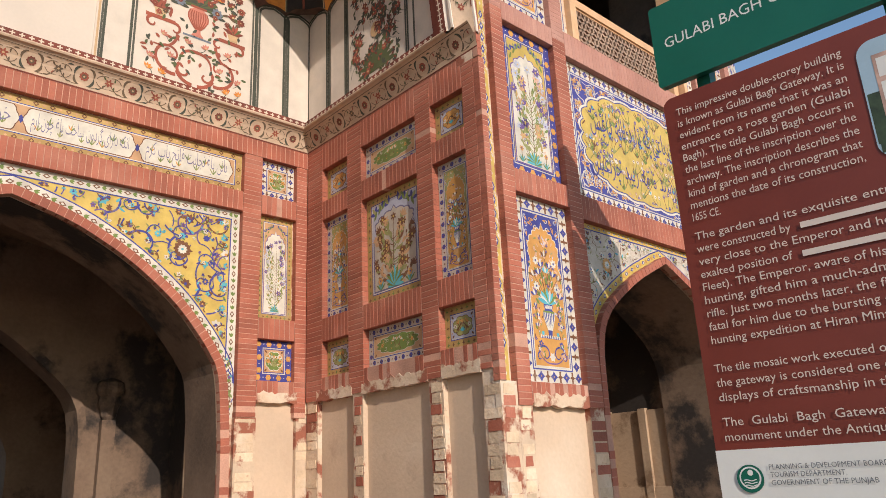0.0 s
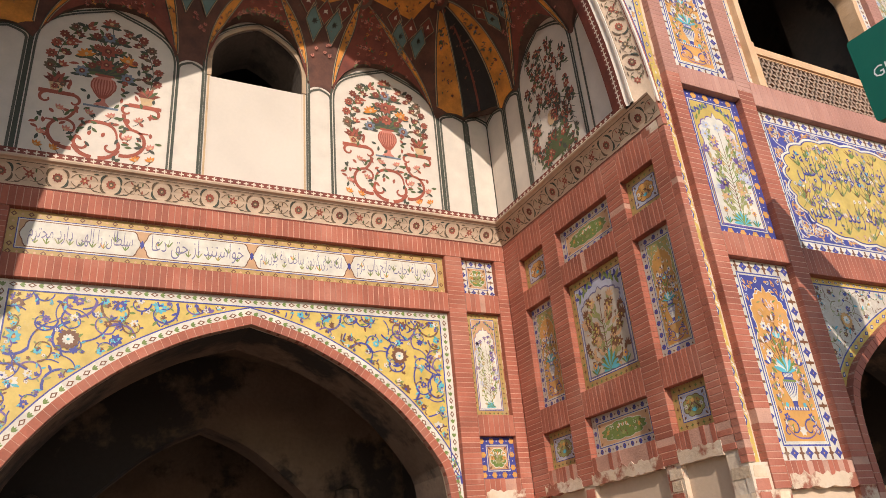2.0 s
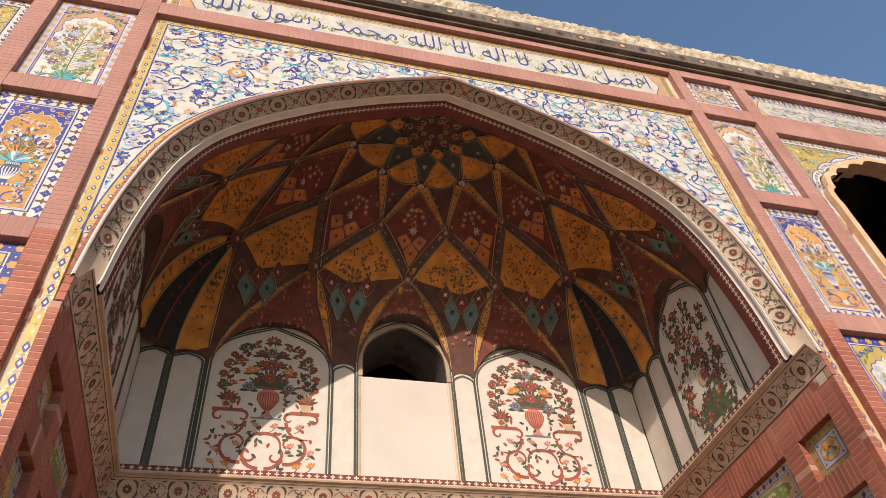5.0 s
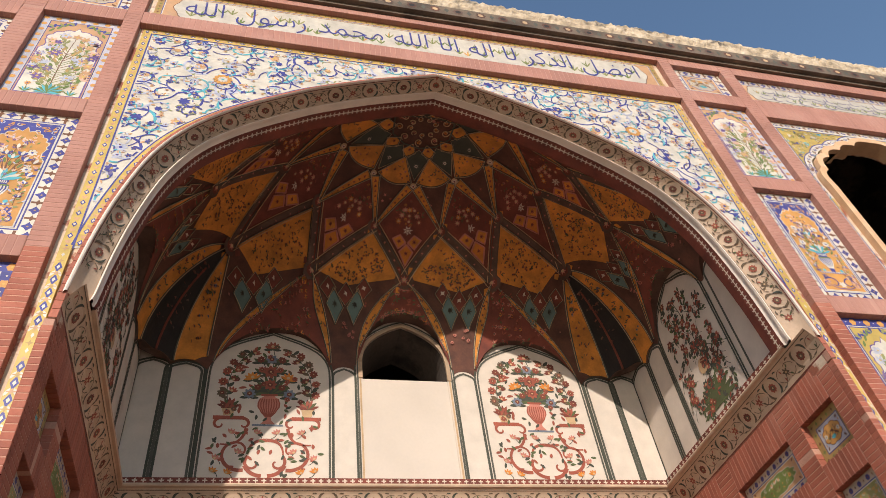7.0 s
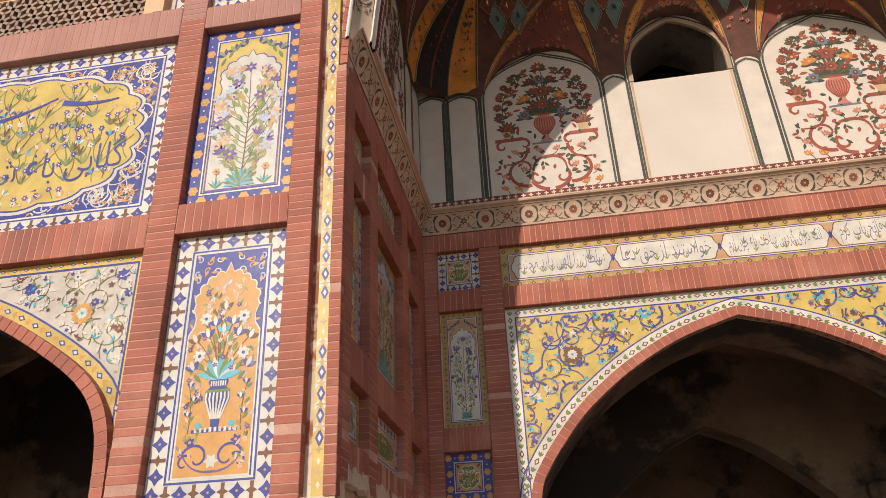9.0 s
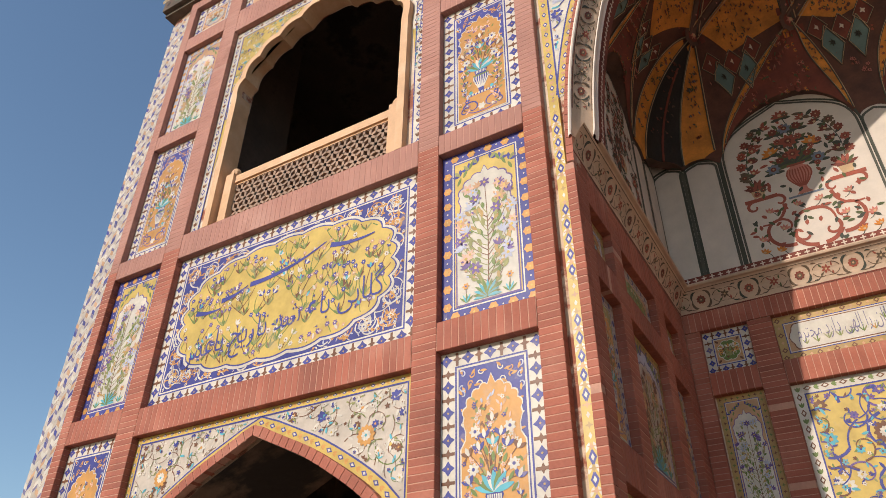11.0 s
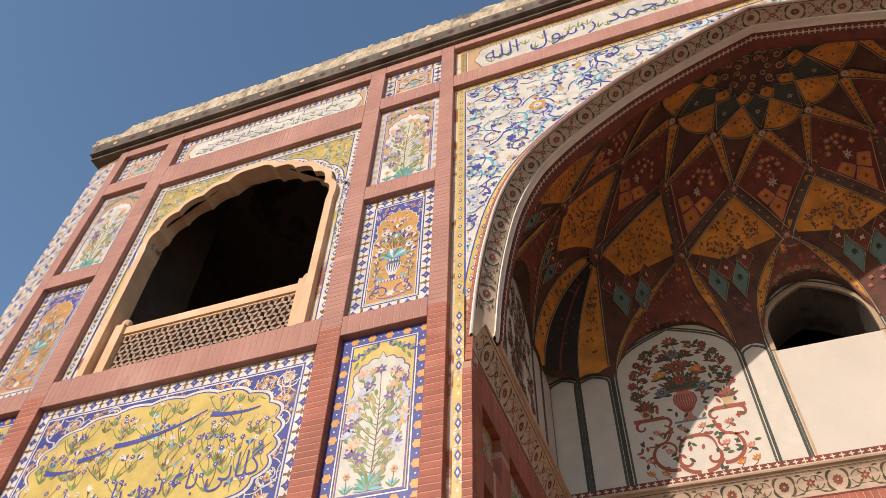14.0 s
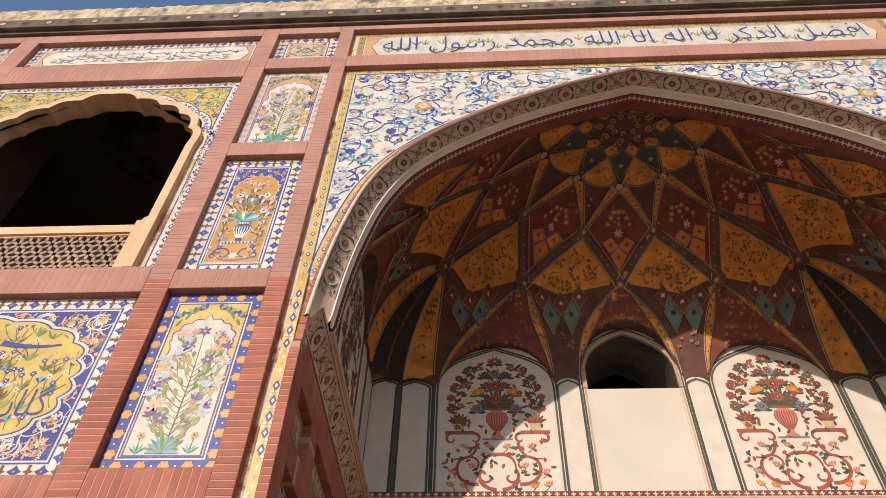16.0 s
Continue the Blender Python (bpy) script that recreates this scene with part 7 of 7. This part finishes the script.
for k in range(3):
    for j in range(3):
        a.rect(1.34 + .14 * k, 3.56 + .165 * j, 1.44 + .14 * k, 3.69 + .165 * j, 'b_white' if (k + j) % 3 else 'b_tree', 3)
a.rect(1.26, 3.40, 1.74, 3.50, 'b_tree', 2)
put_art(a, on_board, board, .006)

# green sheet-metal kiosk in front of the bay
box = thing("metal_kiosk", "dark green painted sheet-metal box with an overhanging lid", "kiosk")
s = Solid().box(-4.45, -3.34, -.86, -.40, GROUND, 2.08)
s.make("body", BOARD_G, box)
s = Solid().box(-4.5, -3.30, -.92, -.36, 2.08, 2.12)
s.box(-4.5, -3.30, -.92, -.90, 2.04, 2.08)
s.make("lid", BOARD_G, box)

# ---- tree seen through the passage ----
BARK = mat("bark", (0.10, 0.07, 0.05), .9, .2, 6, .5, 30)
LEAFM = mat("leaves", (0.055, 0.085, 0.025), .6, .3, 5, .1, 30, island=.4)


def tree(x, y, h, seed):
    rng = random.Random(seed)
    t = thing("tree", "leafy garden tree behind the gateway", "tree", group="garden trees")
    s = Solid()
    s.lathe([(.22, GROUND), (.17, 1.2), (.13, h * .55), (.05, h * .9)], x, y, 9)
    for k in range(7):
        an, z0 = rng.uniform(0, 6.28), h * rng.uniform(.3, .7)
        p = [(x + math.cos(an) * q * .35 * h * .25, y + math.sin(an) * q * .35 * h * .25, z0 + q * h * .07) for q in range(5)]
        for q in range(4):
            r0, r1 = .07 * (1 - q / 5), .07 * (1 - (q + 1) / 5)
            s.grid([[(p[q][0] + r0 * math.cos(w), p[q][1] + r0 * math.sin(w), p[q][2]) for w in (0, 2.1, 4.2, 6.28)], [(p[q + 1][0] + r1 * math.cos(w), p[q + 1][1] + r1 * math.sin(w), p[q + 1][2]) for w in (0, 2.1, 4.2, 6.28)]])
    s.make("trunk", BARK, t)
    v, f = [], []
    for c in range(60):
        an, rr = rng.uniform(0, 6.28), rng.uniform(.1, 1) ** .6 * h * .38
        cx, cy, cz = x + rr * math.cos(an), y + rr * math.sin(an), h * rng.uniform(.28, 1.0)
        for _ in range(60):
            d = Vector((rng.gauss(0, .28), rng.gauss(0, .28), rng.gauss(0, .22)))
            p = Vector((cx, cy, cz)) + d
            e1 = Vector((rng.uniform(-1, 1), rng.uniform(-1, 1), rng.uniform(-1, 1))).normalized() * .09
            e2 = e1.cross(Vector((rng.uniform(-1, 1), rng.uniform(-1, 1), rng.uniform(-1, 1)))).normalized() * .035
            b = len(v)
            v += [tuple(p), tuple(p + e1 * .5 + e2), tuple(p + e1), tuple(p + e1 * .5 - e2)]
            f.append([b, b + 1, b + 2, b + 3])
    ob = new("crown", mesh_from("crown", v, f, [LEAFM]))
    ob.parent = t


tree(-.3, 14.5, 5.2, 1)
tree(2.6, 16.5, 6.0, 2)
tree(-3.4, 17.5, 6.2, 3)

# ---- brick bands: every brick its own piece over a pale mortar bed ----
BANDS = []


def band(wall, place, u0, u1, v0, v1, upright, w=.074, key=''):
    BANDS.append((wall, place, min(u0, u1), max(u0, u1), v0, v1, upright, w, key))


for sg, wall in ((-1, wall_l), (1, wall_r)):
    pl, key = (on_front, 'fr') if sg > 0 else (mirror(on_front), 'fl')
    for x0, x1, z0, z1 in ((2.992, 3.148, 2.12, 9.9), (3.862, 4.052, 2.12, 9.9), (6.703, 6.922, 2.12, 9.9), (7.588, 7.715, 2.12, 9.9), (2.80, 2.871, 2.3, 5.04)):
        for za, zb in ((z0, min(z1, 5.66)), (5.66, z1)):
            if zb > za:
                band(wall, pl, x0, x1, za, zb, False, .050, key)
    for x0, x1 in ((3.15, 3.86), (6.924, 7.586)):
        for z0, z1 in ((3.887, 4.098), (5.557, 5.758), (7.257, 7.458), (8.902, 9.133), (9.737, 9.898)):
            band(wall, pl, x0, x1, z0, z1, True, .056, key)
        band(wall, pl, x0, x1, 2.135, 2.305, True, .056, key + 'd')
    for z0, z1 in ((3.817, 4.057), (5.528, 5.80), (8.742, 9.122), (9.712, 9.898)):
        band(wall, pl, 4.054, 6.701, z0, z1, True, .056, key)
    sp, key = (on_right, 'sr') if sg > 0 else (on_left, 'sl')
    for y0, y1 in ((.074, .222), (.648, .862), (1.708, 1.952), (2.408, D)):
        band(wall, sp, y0, y1, 2.40, 5.13, False, .050, key)
    for y0, y1 in ((.224, .646), (.864, 1.706), (1.954, 2.406)):
        for z0, z1 in ((4.833, 5.13), (4.258, 4.467), (2.968, 3.207)):
            band(wall, sp, y0, y1, z0, z1, True, .056, key)
        band(wall, sp, y0, y1, 2.41, 2.617, True, .056, key + 'd')
    bp, key = (on_back, 'br') if sg > 0 else (mirror(on_back), 'bl')
    band(wall_b, bp, 2.048, 2.254, 2.25, 4.943, False, .050, key)
    band(wall_b, bp, 2.666, HW, 2.25, 4.943, False, .050, key)
    for z0, z1 in ((4.317, 4.528), (3.012, 3.223)):
        band(wall_b, bp, 2.256, 2.664, z0, z1, True, .056, key)
    band(wall_b, bp, 2.256, 2.664, 2.41, 2.603, True, .056, key + 'd')
band(wall_b, on_back, -HW, HW, 4.947, 5.135, True, .056, 'b0')
band(wall_b, on_back, -2.046, 2.046, 4.302, 4.513, True, .056, 'b0')
band(wall_c, on_front, -2.99, 2.99, 8.902, 9.138, True, .056, 'c0')
band(wall_c, on_front, -2.99, 2.99, 9.792, 9.898, True, .056, 'c0')

brng = random.Random(21)
BEDS, COUNT, REST, SHARED = {}, {}, {}, {}
NEAR = {id(wall_l): 300, id(wall_r): 300, id(wall_b): 300, id(wall_c): 160}


def brick_shape(place, uc, vc, du, dv):
    """Eight outer and four inner corners of one brick with worn arrises, as offsets from its centre."""
    hb, ht, ch = .0, REC, .003
    pts = []
    for h, k in ((hb, 0), (ht - ch, 0), (ht, ch)):
        pts += [place(uc + su * (du / 2 - k), vc + sv * (dv / 2 - k), h) for su, sv in ((-1, -1), (1, -1), (1, 1), (-1, 1))]
    faces = [[8, 9, 10, 11]]
    for b in (0, 4):
        faces += [[b + i, b + (i + 1) % 4, b + 4 + (i + 1) % 4, b + 4 + i] for i in range(4)]
    return pts, faces


for wall, place, u0, u1, v0, v1, upright, w, key in BANDS:
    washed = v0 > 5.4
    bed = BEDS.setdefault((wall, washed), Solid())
    iu, iv = (0, .005) if upright else (.005, 0)
    bed.prism([(u0 + iu, v0 + iv), (u1 - iu, v0 + iv), (u1 - iu, v1 - iv), (u0 + iu, v1 - iv)], place, 0.0, REC - .0022)
    L = (u1 - u0) if upright else (v1 - v0)
    n = max(1, round(L / w))
    st = L / n
    j = .0045
    for i in range(n):
        if upright:
            uc, vc, du, dv = u0 + st * (i + .5), (v0 + v1) / 2, st - j, v1 - v0 - .002
        else:
            uc, vc, du, dv = (u0 + u1) / 2, v0 + st * (i + .5), u1 - u0 - .002, st - j
        lost = .40 if key.endswith('d') else .14 if vc < 2.7 else .008
        if brng.random() < lost:
            continue
        near = vc < 5.2 and COUNT.get(id(wall), 0) < NEAR[id(wall)] and (not upright or wall in (wall_b, wall_c)) or (wall == wall_c and COUNT.get(id(wall), 0) < 160)
        if near:
            COUNT[id(wall)] = COUNT.get(id(wall), 0) + 1
            c = W(*place(uc, vc, 0))
            k = (key, washed, round(du, 4), round(dv, 4))
            if k not in SHARED:
                pts, faces = brick_shape(place, uc, vc, du, dv)
                me = bpy.data.meshes.new("brick")
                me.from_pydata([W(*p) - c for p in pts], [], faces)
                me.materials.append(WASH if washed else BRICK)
                SHARED[k] = me
            ob = new("brick", SHARED[k])
            ob.location = c
            ob.parent = wall
        else:
            r = REST.setdefault((wall, washed), ([], []))
            pts, faces = brick_shape(place, uc, vc, du, dv)
            b = len(r[0])
            r[0].extend(pts)
            r[1].extend([[b + q for q in f] for f in faces])
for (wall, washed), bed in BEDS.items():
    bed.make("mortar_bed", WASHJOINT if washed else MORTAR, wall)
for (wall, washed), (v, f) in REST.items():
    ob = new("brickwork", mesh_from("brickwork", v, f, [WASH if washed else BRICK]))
    ob.parent = wall
    tagged(ob, kind="stuff")
# bricks set round the arches
for wall, line, w, y0, y1 in ((wall_b, gate_arch, .085, D - .0, D + .08), (wall_l, shifted(bay_arch, -BAYX), .075, 0.0, .1), (wall_r, shifted(bay_arch, BAYX), .075, 0.0, .1), (wall_c, porch_arch, .05, 0.0, .06)):
    base = Solid()
    o = offset(line, w)
    v, f = [], []
    for i in range(len(line) - 1):
        base.prism([line[i], line[i + 1], o[i + 1], o[i]], fr, y0 + .004, y1)
    base.make("arch_bed", MORTAR, wall)
    even = smooth_line(line, int(sum(math.hypot(line[i + 1][0] - line[i][0], line[i + 1][1] - line[i][1]) for i in range(len(line) - 1)) / .07))
    eo = offset(even, w)
    sol = Solid()
    for i in range(len(even) - 1):
        if even[i][1] < 2.2 and brng.random() < .6:
            continue
        g = .04
        lerp = lambda p, q, t: (p[0] + (q[0] - p[0]) * t, p[1] + (q[1] - p[1]) * t)
        sol.prism([lerp(even[i], even[i + 1], g), lerp(even[i], even[i + 1], 1 - g), lerp(eo[i], eo[i + 1], 1 - g), lerp(eo[i], eo[i + 1], g)], fr, y0, y1 - .01)
    ob = sol.make("arch_brickwork", BRICK, wall)
    tagged(ob, kind="stuff")
# weathered piers below the tiles
for sg, wall in ((-1, wall_l), (1, wall_r)):
    s = Solid()
    for x0, x1, top in ((2.81, 2.99, 2.3), (2.992, 3.148, 2.12), (3.862, 4.10, 2.12), (6.703, 6.922, 2.12), (7.588, 7.715, 2.12)):
        s.box(min(sg * x0, sg * x1), max(sg * x0, sg * x1), .012, REC, GROUND, top)
    for y0, y1 in ((0.014, .2), (.65, .82), (1.745, 1.9), (2.5, D)):
        s.box(min(sg * 2.815, sg * 2.87), max(sg * 2.815, sg * 2.87), y0, y1, GROUND, 2.40)
    s.make("pier_plaster", OLDPLASTER, wall)
    s = Solid()
    for x0, x1 in ((2.046, 2.265), (2.70, 2.86)):
        s.box(min(sg * x0, sg * x1), max(sg * x0, sg * x1), D + .012, D + REC, GROUND, 2.25 if x0 < 2.1 else 2.40)
    s.make("pier_plaster", OLDPLASTER, wall_b)
# exposed courses on the worn piers, some still limewashed, under a ragged plaster edge
LIME = mat("brick_limewashed", (0.63, 0.46, 0.31), 0.9, 0.14, 5.0, 0.5, 40, col2=(0.70, 0.57, 0.43), island=0.12, stain=(0.30, 0.12, 0.08), stain_at=0.60, stain_scale=9.0)
wrng = random.Random(33)
for sg, wall in ((-1, wall_l), (1, wall_r)):
    fp = on_front if sg > 0 else mirror(on_front)
    sp = on_right if sg > 0 else on_left
    bp = on_back if sg > 0 else mirror(on_back)
    for root, place, u0, u1, top, rise in ((wall, fp, 2.815, 2.985, 2.30, .060), (wall, fp, 2.995, 3.145, 2.12, .060), (wall, fp, 3.866, 4.095, 2.12, .060), (wall, sp, .016, .198, 2.39, .060), (wall, sp, .653, .817, 2.39, .060), (wall, sp, 1.748, 1.897, 2.39, .060), (wall, sp, 2.503, 2.70, 2.39, .060), (wall_b, bp, 2.05, 2.262, 2.24, .060), (wall_b, bp, 2.703, 2.855, 2.39, .060)):
        z = GROUND + .7
        while z < top - .02:
            hgt = min(.088, top - z)
            if wrng.random() < .68 and hgt > .04:
                c0, c1 = u0 + wrng.uniform(0, .03), u1 - wrng.uniform(0, .04)
                red = wrng.random() < (.36 if z > top - .5 else .10)
                q = Solid().prism([(c0, z + .006), (c1, z + .006 + wrng.uniform(-.004, .004)), (c1 - wrng.uniform(0, .01), z + hgt - .006), (c0 + wrng.uniform(0, .01), z + hgt - .008)], place, .03, rise + wrng.uniform(-.001, .003))
                q.make("worn_brick", BRICK if red else LIME, root)
            z += .088
    for root, place, u0, u1, z0 in ((wall, sp, .2, .65, 2.40), (wall, sp, .82, 1.745, 2.40), (wall, sp, 1.9, 2.5, 2.40), (wall, fp, 3.16, 3.86, 2.13), (wall_b, bp, 2.265, 2.70, 2.405)):
        n = max(4, int((u1 - u0) / .03))
        lo = [(u0 + (u1 - u0) * i / n, z0 - .012 + noise.noise(Vector((u0 + i * .31, sg * 3, 7))) * .022) for i in range(n + 1)]
        hi = [(u, z0 + .085 + noise.noise(Vector((u0 * 5 + i * .53, sg * 5, 2))) * .035 + wrng.uniform(-.006, .006)) for i, (u, v) in enumerate(lo)]
        q = Solid()
        for i in range(n):
            q.prism([lo[i], lo[i + 1], hi[i + 1], hi[i]], place, .02, REC + .0025)
        q.make("ragged_plaster", OLDPLASTER, root)
# dark linings under the arches: dirty plaster with the underside's shade coloured in
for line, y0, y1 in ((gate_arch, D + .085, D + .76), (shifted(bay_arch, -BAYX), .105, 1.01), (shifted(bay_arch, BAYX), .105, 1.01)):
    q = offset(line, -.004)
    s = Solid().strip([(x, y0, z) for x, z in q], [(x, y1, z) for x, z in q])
    structure(s.make("arch_soffit", SOOTSHADE), "smoke-stained plaster under the arch", "soffit")
